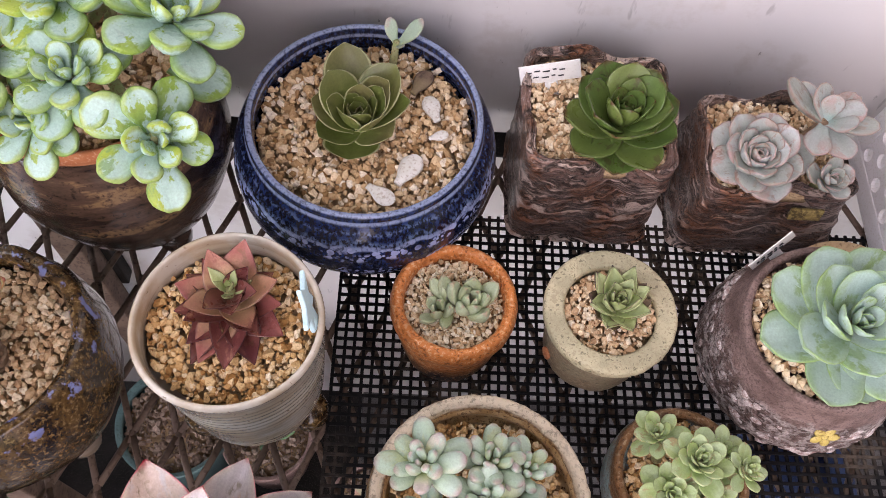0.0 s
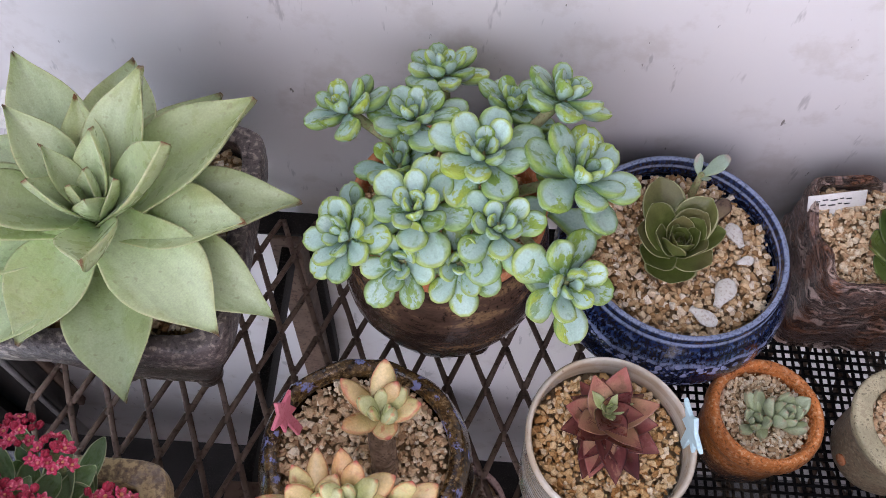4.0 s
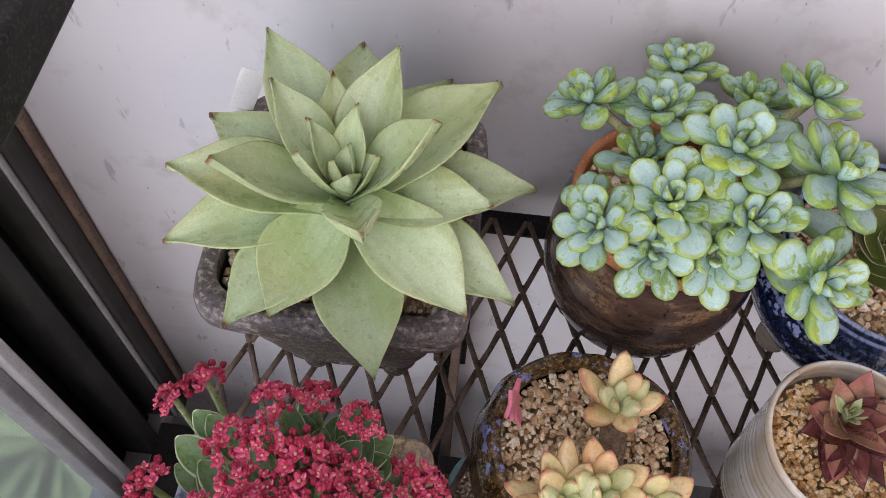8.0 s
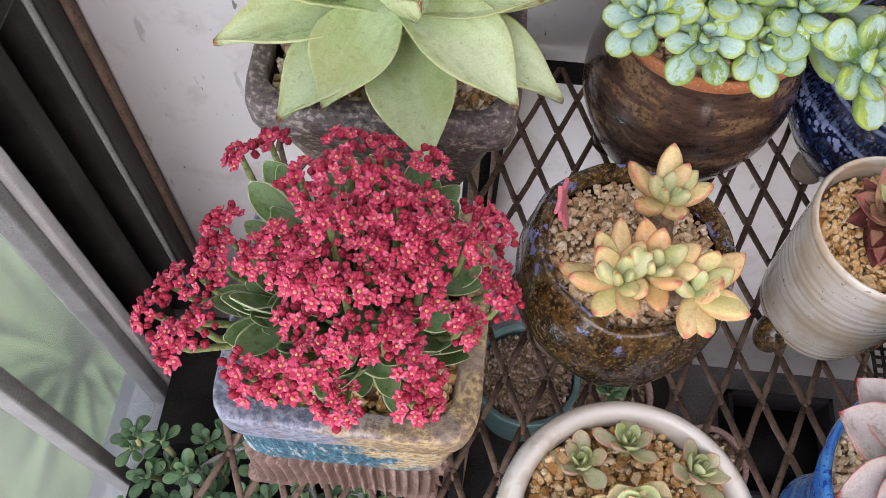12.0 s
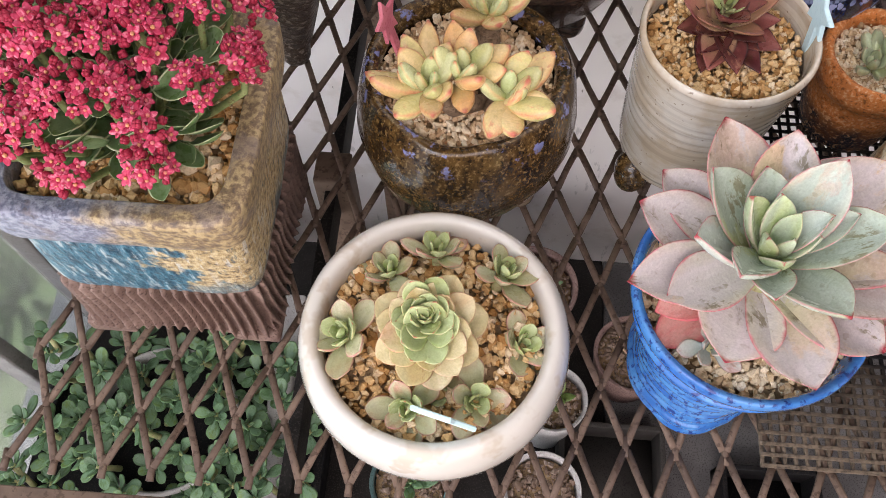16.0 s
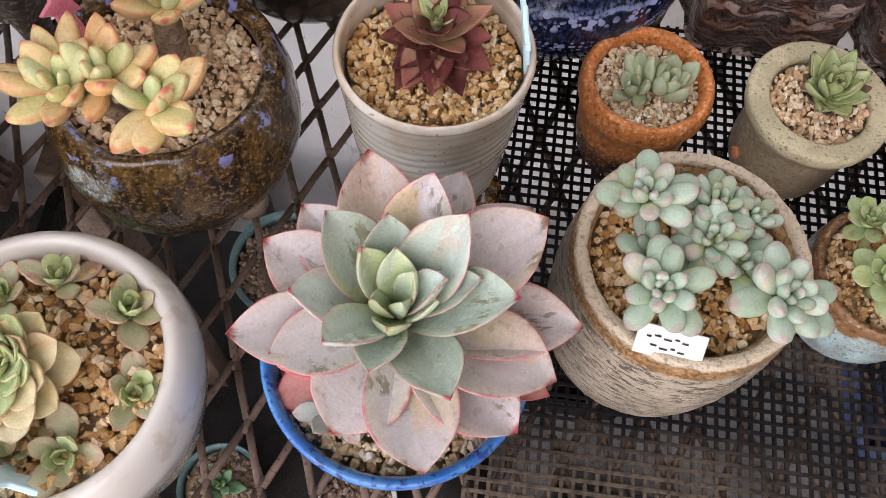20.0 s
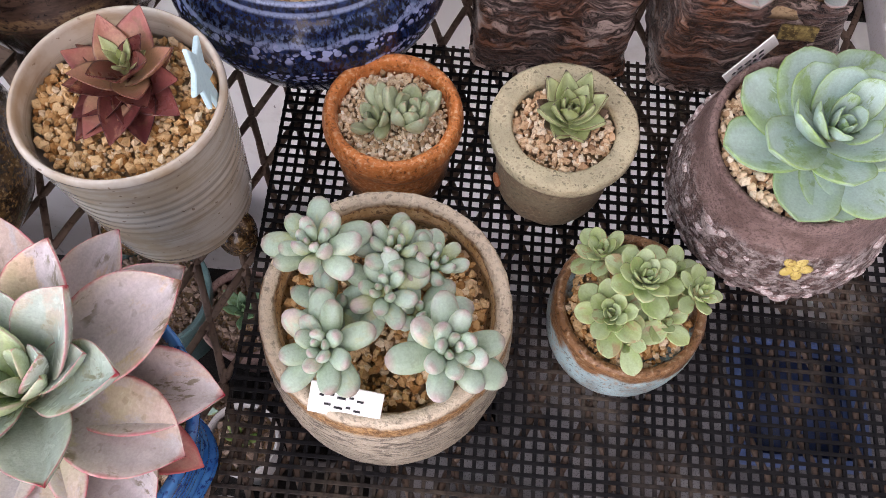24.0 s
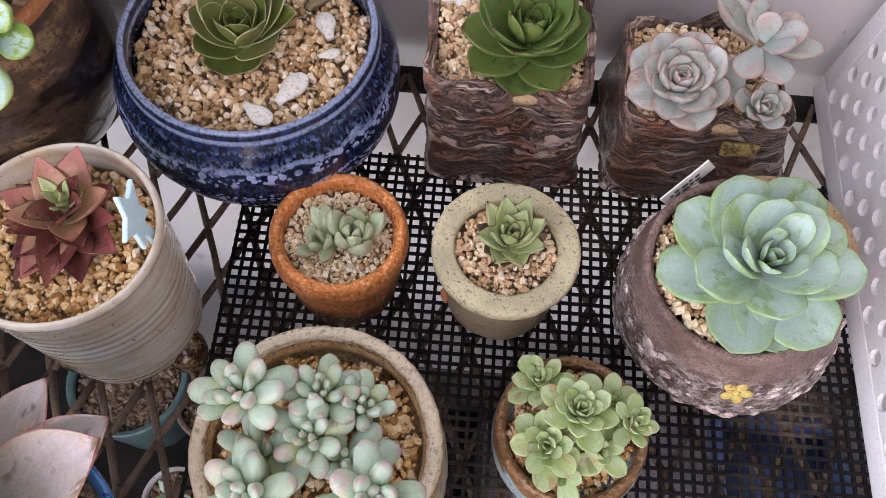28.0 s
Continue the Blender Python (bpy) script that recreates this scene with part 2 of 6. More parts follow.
CEILING = blotchy("white_ceiling_paint", (0.72, 0.71, 0.70), (0.76, 0.75, 0.74), (0.66, 0.65, 0.64), 5, 0.8, bump=0.1)
TAG = blotchy("white_plastic_tag", (0.80, 0.79, 0.76), (0.84, 0.83, 0.80), (0.74, 0.72, 0.68), 60, 0.45, bump=0.05)
INK = blotchy("black_ink", (0.03, 0.03, 0.035), (0.05, 0.05, 0.055), (0.08, 0.08, 0.08), 200, 0.6, bump=0.0)
PALE_BLUE = blotchy("pale_blue_plastic", (0.55, 0.76, 0.82), (0.60, 0.80, 0.85), (0.50, 0.70, 0.77), 80, 0.4, bump=0.05)
PINK = blotchy("pink_plastic", (0.80, 0.22, 0.30), (0.85, 0.28, 0.36), (0.70, 0.15, 0.22), 80, 0.4, bump=0.05)


def blue_glaze():
    n = Nodes("cobalt_glaze")
    z = n.axis(2)
    fleck = n.noise(n.obj, 480, 4, 0.65, (1.0, 1.0, 0.5))
    patch = n.noise(n.obj, 40, 4, 0.6)
    col = n.mix(n.ramp(fleck, (0.46, 0.0), (0.62, 1.0)), (0.004, 0.005, 0.018), (0.016, 0.034, 0.12))
    wob = n.math("MULTIPLY", n.math("SUBTRACT", n.noise(n.obj, 50, 2), 0.5), 0.012)
    zz = n.math("MULTIPLY", n.math("ADD", z, wob), 10.0)
    # milky spatter in two uneven rings, streaky worn bands on the shoulder, two pale lines on the crest
    cell = n.put("ShaderNodeTexVoronoi", Vector=n.obj, Scale=165.0, Randomness=1.0).outputs["Distance"]
    grain = n.put("ShaderNodeTexVoronoi", Vector=n.obj, Scale=330.0, Randomness=1.0).outputs["Distance"]
    dots = n.math("MAXIMUM", n.ramp(cell, (0.34, 1.0), (0.40, 0.0)), n.math("MULTIPLY", n.ramp(grain, (0.34, 1.0), (0.44, 0.0)), n.ramp(patch, (0.46, 0.0), (0.54, 1.0))))
    ring = n.ramp(zz, (0.56, 0.0), (0.59, 1.0), (0.67, 1.0), (0.69, 0.03), (0.76, 0.03), (0.78, 1.0), (0.86, 1.0), (0.88, 0.0))
    milk = n.math("MULTIPLY", n.math("MULTIPLY", dots, ring), n.ramp(patch, (0.36, 0.2), (0.48, 1.0)))
    col = n.mix(milk, col, (0.36, 0.41, 0.66))
    line = n.math("MULTIPLY", n.ramp(zz, (0.835, 0.0), (0.845, 1.0), (0.865, 1.0), (0.875, 0.0)), n.ramp(fleck, (0.40, 0.2), (0.54, 0.9)))
    col = n.mix(line, col, (0.30, 0.36, 0.58))
    worn = n.math("MULTIPLY", n.ramp(zz, (0.84, 0.0), (0.86, 1.0), (0.90, 1.0), (0.92, 0.1), (0.955, 0.1), (0.965, 1.0), (0.985, 0.0)), n.ramp(fleck, (0.47, 0.0), (0.57, 0.6)))
    col = n.mix(worn, col, (0.15, 0.21, 0.34))
    crest = n.ramp(n.math("MULTIPLY", z, 9.0), (0.900, 0.0), (0.910, 0.9), (0.924, 0.9), (0.934, 0.05), (0.962, 0.05), (0.970, 0.95), (0.980, 0.5))
    col = n.mix(n.math("MULTIPLY", crest, n.ramp(fleck, (0.36, 0.4), (0.52, 1.0))), col, (0.30, 0.37, 0.56))
    n.bump(n.math("ADD", fleck, n.math("MULTIPLY", milk, 1.5)), 0.2, 0.0005)
    return n.done(col, 0.2, coat=0.6)


def amber_glaze():
    n = Nodes("amber_brown_glaze")
    run = n.noise(n.obj, 120, 6, 0.7, (1.0, 1.0, 0.45))
    pit = n.noise(n.obj, 420, 4, 0.65)
    col = n.mix(n.ramp(run, (0.40, 0.0), (0.60, 1.0)), (0.024, 0.013, 0.007), (0.125, 0.070, 0.021))
    col = n.mix(n.ramp(pit, (0.54, 0.0), (0.62, 0.7)), col, (0.32, 0.21, 0.085))
    col = n.mix(n.ramp(pit, (0.36, 0.8), (0.43, 0.0)), col, (0.018, 0.010, 0.006))
    rim = n.ramp(n.math("MULTIPLY", n.axis(2), 10.0), (0.76, 0.0), (0.85, 1.0))
    blue = n.math("MULTIPLY", rim, n.ramp(n.noise(n.obj, 85, 4, 0.6), (0.57, 0.0), (0.62, 0.9)))
    col = n.mix(blue, col, (0.26, 0.30, 0.60))
    n.bump(n.math("ADD", run, n.math("MULTIPLY", pit, 0.4)), 0.5, 0.001)
    return n.done(col, 0.10, coat=1.0)


def ringed_white():
    n = Nodes("milky_white_glaze")
    z = n.axis(2)
    big = n.noise(n.obj, 30, 5, 0.6)
    col = n.mix(n.ramp(big, (0.42, 0.0), (0.60, 1.0)), (0.68, 0.64, 0.56), (0.55, 0.46, 0.34))
    band = n.noise(n.obj, 110, 5, 0.65, (0.12, 0.12, 2.4))
    col = n.mix(n.ramp(band, (0.50, 0.0), (0.60, 0.45)), col, (0.38, 0.31, 0.23))
    speck = n.noise(n.obj, 330, 2, 0.4)
    col = n.mix(n.ramp(speck, (0.70, 0.0), (0.74, 0.7)), col, (0.20, 0.13, 0.08))
    foot = n.ramp(n.math("ADD", n.math("MULTIPLY", z, 30.0), n.math("MULTIPLY", n.noise(n.obj, 60, 3), 0.3)), (0.62, 1.0), (1.0, 0.0))
    col = n.mix(n.math("MULTIPLY", foot, 0.75), col, (0.20, 0.14, 0.09))
    lip = n.ramp(n.math("MULTIPLY", z, 7.5), (0.915, 0.0), (0.952, 0.8), (0.968, 0.3))
    col = n.mix(n.math("MULTIPLY", lip, n.ramp(big, (0.4, 0.2), (0.55, 0.8))), col, (0.40, 0.28, 0.18))
    n.bump(n.math("ADD", big, n.math("MULTIPLY", band, 0.6)), 0.2, 0.001)
    return n.done(col, 0.18, coat=0.9)


def two_tone(name, low, high, z0, z1, wob=0.01, scale=60, third=(0.2, 0.2, 0.2), rough=0.5, coat=0.2, fine=420, bump=0.4, freq=0.59, spec=0.3):
    """Glaze of one tone below and another above a wavering line at height z0 to z1, with flecks of a third."""
    n = Nodes(name)
    z = n.math("ADD", n.axis(2), n.math("MULTIPLY", n.math("SUBTRACT", n.noise(n.obj, scale, 3), 0.5), wob * 2))
    f = n.math("DIVIDE", n.math("SUBTRACT", z, z0), max(z1 - z0, 1e-4))
    col = n.mix(n.ramp(f, (0.0, 0.0), (1.0, 1.0)), low, high)
    fl = n.noise(n.obj, fine, 4, 0.6)
    pa = n.noise(n.obj, scale * 0.7, 5, 0.6)
    col = n.mix(n.ramp(fl, (freq - 0.05, 0.0), (freq + 0.03, 0.8)), col, third)
    col = n.mix(n.ramp(pa, (0.46, 0.0), (0.60, 0.5)), col, tuple(min(1, c * 0.55) for c in high))
    col = n.mix(n.ramp(fl, (0.36, 0.75), (0.43, 0.0)), col, tuple(c * 0.25 for c in high))
    n.bump(n.math("ADD", fl, pa), bump, 0.0016)
    return n.done(col, rough, coat=coat, spec=spec)


def bark():
    n = Nodes("log_bark_stoneware")
    warp = n.noise(n.obj, 26, 3, 0.6)
    vec = n.put("ShaderNodeVectorMath", Vector=n.obj)
    n.t.links.new(n.math("MULTIPLY", warp, 0.05), vec.inputs[1])
    g = n.noise(vec.outputs[0], 120, 7, 0.66, (0.20, 0.20, 2.0))
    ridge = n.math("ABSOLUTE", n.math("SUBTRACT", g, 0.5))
    p = n.noise(n.obj, 30, 5, 0.65)
    fine = n.noise(n.obj, 460, 5, 0.75)
    col = n.mix(n.ramp(g, (0.42, 0.0), (0.60, 1.0)), (0.24, 0.145, 0.115), (0.60, 0.46, 0.39))
    col = n.mix(n.ramp(p, (0.50, 0.0), (0.58, 0.8)), col, (0.32, 0.13, 0.06))
    col = n.mix(n.ramp(fine, (0.56, 0.0), (0.66, 0.75)), col, (0.52, 0.43, 0.41))
    # crease and pit shade put into the colour: near-black where the relief sinks
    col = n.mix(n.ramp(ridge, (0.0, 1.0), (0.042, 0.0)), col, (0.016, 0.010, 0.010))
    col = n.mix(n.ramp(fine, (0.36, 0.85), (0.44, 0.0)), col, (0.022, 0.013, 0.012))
    n.bump(n.math("ADD", n.ramp(ridge, (0.0, 0.0), (0.06, 1.0)), n.math("MULTIPLY", fine, 0.4)), 1.0, 0.0042)
    return n.done(col, 0.28, coat=0.6)


def relief_clay():
    n = Nodes("whitewashed_mauve_clay")
    z = n.math("ADD", n.axis(2), n.math("MULTIPLY", n.math("SUBTRACT", n.noise(n.obj, 45, 3), 0.5), 0.03))
    band = n.ramp(n.math("MULTIPLY", z, 10.0), (0.20, 0.0), (0.28, 1.0), (0.74, 1.0), (0.82, 0.0))
    flake = n.noise(n.obj, 170, 5, 0.6)
    fine = n.noise(n.obj, 620, 4, 0.7)
    col = n.mix(n.ramp(n.noise(n.obj, 60, 5, 0.6), (0.42, 0.0), (0.58, 1.0)), (0.19, 0.12, 0.103), (0.31, 0.21, 0.185))
    col = n.mix(n.ramp(fine, (0.40, 0.6), (0.50, 0.0)), col, (0.06, 0.035, 0.03))
    wash = n.math("MULTIPLY", band, n.ramp(flake, (0.47, 0.0), (0.52, 1.0)))
    col = n.mix(n.math("MULTIPLY", wash, n.ramp(fine, (0.38, 0.4), (0.5, 1.0))), col, (0.50, 0.42, 0.39))
    n.bump(n.math("ADD", n.math("MULTIPLY", n.ramp(flake, (0.36, 0.0), (0.58, 2.2)), band), fine), 1.0, 0.0028)
    return n.done(col, 0.62)


BLUE_GLAZE, AMBER, WHITE_RING, BARK = blue_glaze(), amber_glaze(), ringed_white(), bark()
TRAY_GLAZE = two_tone("blue_brown_tray_glaze", (0.075, 0.050, 0.034), (0.135, 0.112, 0.108), 0.134, 0.15, 0.02, 60, (0.40, 0.34, 0.29), 0.34, 0.3, 260, 1.0, 0.58, 0.3)
TERRACOTTA = blotchy("terracotta", (0.42, 0.15, 0.06), (0.50, 0.20, 0.09), (0.56, 0.30, 0.18), 60, 0.8)
ORANGE = two_tone("orange_speckled_glaze", (0.022, 0.024, 0.036), (0.70, 0.24, 0.065), 0.022, 0.032, 0.010, 80, (0.86, 0.52, 0.28), 0.36, 0.35, 420, 0.6, 0.59)
BEIGE = two_tone("sandy_green_glaze", (0.29, 0.215, 0.14), (0.60, 0.54, 0.35), 0.060, 0.069, 0.010, 60, (0.44, 0.37, 0.24), 0.42, 0.2)
RIM_OCHRE = blotchy("ochre_rim_glaze", (0.40, 0.25, 0.11), (0.56, 0.40, 0.22), (0.14, 0.08, 0.04), 130, 0.35, 0.3)
TURQUOISE = two_tone("turquoise_brown_glaze", (0.42, 0.60, 0.62), (0.24, 0.125, 0.055), 0.0485, 0.052, 0.013, 55, (0.44, 0.31, 0.19), 0.30, 0.5, 380, 0.8, 0.60)
RELIEF_CLAY = relief_clay()
MAUVE = two_tone("mauve_brown_clay", (0.10, 0.06, 0.055), (0.25, 0.165, 0.145), 0.015, 0.05, 0.02, 60, (0.30, 0.22, 0.20), 0.65, 0.0)
RELIEF_WHITE = blotchy("whitewashed_relief", (0.30, 0.20, 0.18), (0.60, 0.52, 0.50), (0.78, 0.74, 0.71), 260, 0.5)
GLOSS_WHITE = blotchy("glossy_white_glaze", (0.60, 0.570, 0.515), (0.64, 0.615, 0.565), (0.52, 0.46, 0.38), 14, 0.10, 1.0, 0.08, 60)
SKY_GLAZE = blotchy("bright_blue_glaze", (0.025, 0.13, 0.42), (0.06, 0.22, 0.52), (0.012, 0.03, 0.16), 75, 0.16, 1.0, 0.35, 260)


def painted_square():
    n = Nodes("blue_cream_painted_glaze")
    turn = n.put("ShaderNodeMapping", Vector=n.obj)
    turn.inputs["Rotation"].default_value = (0.0, 0.6, 0.0)
    turn.inputs["Scale"].default_value = (2.2, 1.0, 0.5)
    slant = n.noise(turn.outputs[0], 130, 6, 0.7)
    fine = n.noise(n.obj, 330, 4, 0.6)
    col = n.mix(n.ramp(slant, (0.42, 0.0), (0.54, 1.0)), (0.010, 0.055, 0.095), (0.05, 0.17, 0.24))
    col = n.mix(n.ramp(slant, (0.57, 0.0), (0.62, 0.8)), col, (0.42, 0.48, 0.50))
    wob = n.math("SUBTRACT", n.noise(n.obj, 60, 4), 0.5)
    blot = n.noise(n.obj, 34, 4, 0.6)
    reach = n.math("ADD", n.math("MULTIPLY", n.axis(0), 9.0), n.math("ADD", n.math("MULTIPLY", wob, 0.9), n.math("MULTIPLY", n.math("SUBTRACT", blot, 0.5), 0.8)))
    cream = n.ramp(reach, (0.20, 0.0), (0.27, 1.0))
    ochre = n.mix(n.ramp(fine, (0.45, 0.0), (0.6, 1.0)), (0.38, 0.27, 0.13), (0.60, 0.49, 0.29))
    low_edge = n.ramp(n.math("ADD", n.math("MULTIPLY", n.axis(2), 10.0), n.math("MULTIPLY", wob, 0.5)), (0.84, 1.0), (0.96, 0.0))
    col = n.mix(n.math("MULTIPLY", cream, n.math("SUBTRACT", 1.0, n.math("MULTIPLY", low_edge, 0.8))), col, ochre)
    run = n.noise(n.obj, 150, 5, 0.7, (1.6, 1.6, 0.25))
    col = n.mix(n.math("MULTIPLY", n.ramp(run, (0.56, 0.0), (0.61, 0.75)), n.ramp(blot, (0.40, 0.2), (0.55, 1.0))), col, (0.58, 0.60, 0.58))
    col = n.mix(n.ramp(run, (0.36, 0.8), (0.42, 0.0)), col, (0.025, 0.075, 0.10))
    col = n.mix(n.ramp(fine, (0.36, 0.7), (0.43, 0.0)), col, (0.03, 0.04, 0.05))
    n.bump(n.math("ADD", slant, fine), 0.8, 0.002)
    return n.done(col, 0.4, coat=0.25)


def speckled():
    n = Nodes("speckled_stoneware")
    z = n.math("ADD", n.math("MULTIPLY", n.axis(2), 8.9), n.math("MULTIPLY", n.math("SUBTRACT", n.noise(n.obj, 50, 4), 0.5), 0.06))
    drag = n.noise(n.obj, 210, 5, 0.7, (0.5, 0.5, 2.2))
    fine = n.noise(n.obj, 480, 4, 0.65)
    col = n.mix(n.ramp(n.noise(n.obj, 45, 4), (0.42, 0.0), (0.58, 1.0)), (0.33, 0.29, 0.22), (0.43, 0.37, 0.28))
    col = n.mix(n.ramp(drag, (0.50, 0.0), (0.56, 0.9)), col, (0.085, 0.07, 0.052))
    col = n.mix(n.ramp(fine, (0.56, 0.0), (0.66, 0.6)), col, (0.66, 0.60, 0.50))
    edge = n.ramp(z, (0.865, 0.0), (0.895, 1.0), (0.955, 1.0), (0.978, 0.0))
    gold = n.mix(n.ramp(fine, (0.42, 0.0), (0.60, 1.0)), (0.17, 0.080, 0.025), (0.46, 0.27, 0.11))
    col = n.mix(n.math("MULTIPLY", edge, 0.95), col, gold)
    top = n.ramp(z, (0.962, 0.0), (0.975, 1.0))
    col = n.mix(n.math("MULTIPLY", top, n.ramp(fine, (0.40, 0.4), (0.5, 1.0))), col, (0.62, 0.52, 0.38))
    n.bump(n.math("ADD", drag, fine), 0.8, 0.0015)
    return n.done(col, 0.42, coat=0.2)


def streaked_umber():
    n = Nodes("dark_umber_glaze")
    sweep = n.noise(n.obj, 26, 6, 0.65, (0.5, 0.5, 1.8))
    fine = n.noise(n.obj, 300, 5, 0.7)
    col = n.mix(n.ramp(sweep, (0.42, 0.0), (0.52, 1.0)), (0.022, 0.014, 0.011), (0.085, 0.050, 0.034))
    gold = n.math("MULTIPLY", n.ramp(sweep, (0.54, 0.0), (0.60, 1.0)), n.ramp(fine, (0.42, 0.2), (0.54, 1.0)))
    col = n.mix(n.math("MULTIPLY", gold, 0.8), col, (0.27, 0.17, 0.085))
    col = n.mix(n.ramp(fine, (0.36, 0.7), (0.43, 0.0)), col, (0.015, 0.010, 0.008))
    n.bump(n.math("ADD", sweep, n.math("MULTIPLY", fine, 0.3)), 0.35, 0.0015)
    return n.done(col, 0.25, coat=0.7)


SPECKLED, JADE_POT = speckled(), streaked_umber()
PAINTED = painted_square()


def painted_rim():
    n = Nodes("lilac_brown_rim_glaze")
    wob = n.math("SUBTRACT", n.noise(n.obj, 40, 4), 0.5)
    fine = n.noise(n.obj, 300, 4, 0.65)
    across = n.ramp(n.math("ADD", n.math("MULTIPLY", n.axis(0), 7.0), n.math("MULTIPLY", wob, 1.2)), (0.05, 0.0), (0.30, 1.0))
    col = n.mix(across, n.mix(n.ramp(fine, (0.44, 0.0), (0.58, 1.0)), (0.13, 0.14, 0.20), (0.29, 0.30, 0.37)), n.mix(n.ramp(fine, (0.44, 0.0), (0.58, 1.0)), (0.20, 0.14, 0.085), (0.46, 0.35, 0.19)))
    col = n.mix(n.ramp(n.noise(n.obj, 45, 5), (0.56, 0.0), (0.62, 0.6)), col, (0.20, 0.16, 0.15))
    col = n.mix(n.ramp(fine, (0.33, 0.6), (0.39, 0.0)), col, (0.07, 0.055, 0.05))
    n.bump(fine, 0.6, 0.0015)
    return n.done(col, 0.4, coat=0.2)


PAINTED_RIM = painted_rim()
RIBBED_CLAY = blotchy("ribbed_brown_clay", (0.17, 0.11, 0.09), (0.25, 0.17, 0.14), (0.08, 0.045, 0.035), 50, 0.6)

LEAF_AGAVE = leaf_material("pale_agave_leaf", (0.38, 0.51, 0.22), (0.43, 0.50, 0.25), (0.50, 0.51, 0.28), (0.24, 0.10, 0.05), 0.965, 0.93, 0.30, (0.53, 0.63, 0.40), 0.25, edge_soft=0.08, alt=(0.41, 0.44, 0.20), core=0.55, patch=24)
LEAF_JADE = leaf_material("chalky_green_leaf", (0.17, 0.30, 0.10), (0.24, 0.37, 0.07), (0.27, 0.39, 0.07), None, edge_from=0.93, rough=0.30, bloom=(0.42, 0.585, 0.58), spots=0.12, edge_soft=0.2, alt=(0.33, 0.41, 0.06), core=0.78, scratch=(0.18, 0.30, 0.10), patch=75, flaky=0.75)
LEAF_OLIVE = leaf_material("olive_green_leaf", (0.19, 0.25, 0.06), (0.125, 0.155, 0.04), (0.44, 0.44, 0.25), None, edge_from=0.90, rough=0.38, edge_soft=0.05, alt=(0.15, 0.14, 0.055))
LEAF_GREEN = leaf_material("deep_green_leaf", (0.15, 0.22, 0.06), (0.10, 0.165, 0.04), (0.06, 0.075, 0.025), (0.10, 0.05, 0.02), 0.94, 0.93, 0.34, edge_soft=0.06, alt=(0.13, 0.17, 0.045), scratch=(0.08, 0.07, 0.03))
LEAF_MAUVE = leaf_material("dusty_mauve_leaf", (0.30, 0.41, 0.39), (0.40, 0.34, 0.31), (0.36, 0.23, 0.21), None, edge_from=0.84, edge_soft=0.4, rough=0.4, bloom=(0.38, 0.42, 0.41), spots=0.25, alt=(0.42, 0.30, 0.28), core=0.5, scratch=(0.28, 0.17, 0.14), patch=60, flaky=0.3)
LEAF_MINT = leaf_material("mint_bloom_leaf", (0.34, 0.45, 0.36), (0.27, 0.40, 0.18), (0.24, 0.36, 0.10), None, edge_from=0.94, rough=0.36, bloom=(0.43, 0.56, 0.54), core=0.6, scratch=(0.22, 0.32, 0.13), patch=38, flaky=0.25)
LEAF_DARK = leaf_material("dark_burgundy_leaf", (0.20, 0.060, 0.052), (0.105, 0.024, 0.028), (0.035, 0.009, 0.013), None, edge_from=0.82, rough=0.32, spots=0.3, alt=(0.18, 0.042, 0.040), bloom=(0.23, 0.075, 0.068), core=0.6, scratch=(0.40, 0.20, 0.13), patch=80, flaky=0.4)
LEAF_RUSSET = leaf_material("faded_russet_leaf", (0.55, 0.40, 0.23), (0.48, 0.23, 0.16), (0.11, 0.030, 0.034), None, edge_from=0.84, rough=0.40, spots=0.4, alt=(0.32, 0.11, 0.09), scratch=(0.20, 0.05, 0.05))
LEAF_SAGE = leaf_material("sage_leaf", (0.46, 0.53, 0.28), (0.42, 0.48, 0.29), (0.47, 0.49, 0.32), (0.48, 0.38, 0.27), 0.93, 0.94, 0.38, (0.47, 0.54, 0.38), 0.15, core=0.3, patch=60, flaky=0.3)
LEAF_LIME = leaf_material("lime_dark_tip_leaf", (0.40, 0.48, 0.20), (0.32, 0.38, 0.16), (0.13, 0.075, 0.045), (0.06, 0.03, 0.03), 0.93, 0.93, 0.34, (0.42, 0.48, 0.26), edge_soft=0.05, alt=(0.36, 0.38, 0.18), core=0.4, patch=60)
LEAF_DRY = leaf_material("dry_brown_leaf", (0.24, 0.19, 0.11), (0.16, 0.105, 0.075), (0.055, 0.030, 0.026), None, edge_from=0.82, rough=0.6, scratch=(0.05, 0.03, 0.025))
LEAF_AMBER = leaf_material("amber_yellow_leaf", (0.53, 0.53, 0.25), (0.74, 0.43, 0.20), (0.68, 0.32, 0.18), (0.55, 0.15, 0.11), 0.93, 0.88, 0.28, (0.71, 0.54, 0.29), 0.15, alt=(0.62, 0.54, 0.24), core=0.3, scratch=(0.62, 0.25, 0.15), patch=40)
LEAF_AMBER_IN = leaf_material("yellow_green_leaf", (0.44, 0.53, 0.23), (0.58, 0.54, 0.23), (0.64, 0.44, 0.22), (0.54, 0.26, 0.14), 0.95, 0.9, 0.28, (0.54, 0.56, 0.32), 0.15, alt=(0.47, 0.54, 0.29), core=0.3, patch=45)
LEAF_WB = leaf_material("green_gold_leaf", (0.34, 0.46, 0.15), (0.42, 0.48, 0.22), (0.52, 0.44, 0.24), (0.44, 0.20, 0.12), 0.97, 0.92, 0.28, (0.47, 0.54, 0.31), 0.15, alt=(0.40, 0.46, 0.22), core=0.4, patch=50)
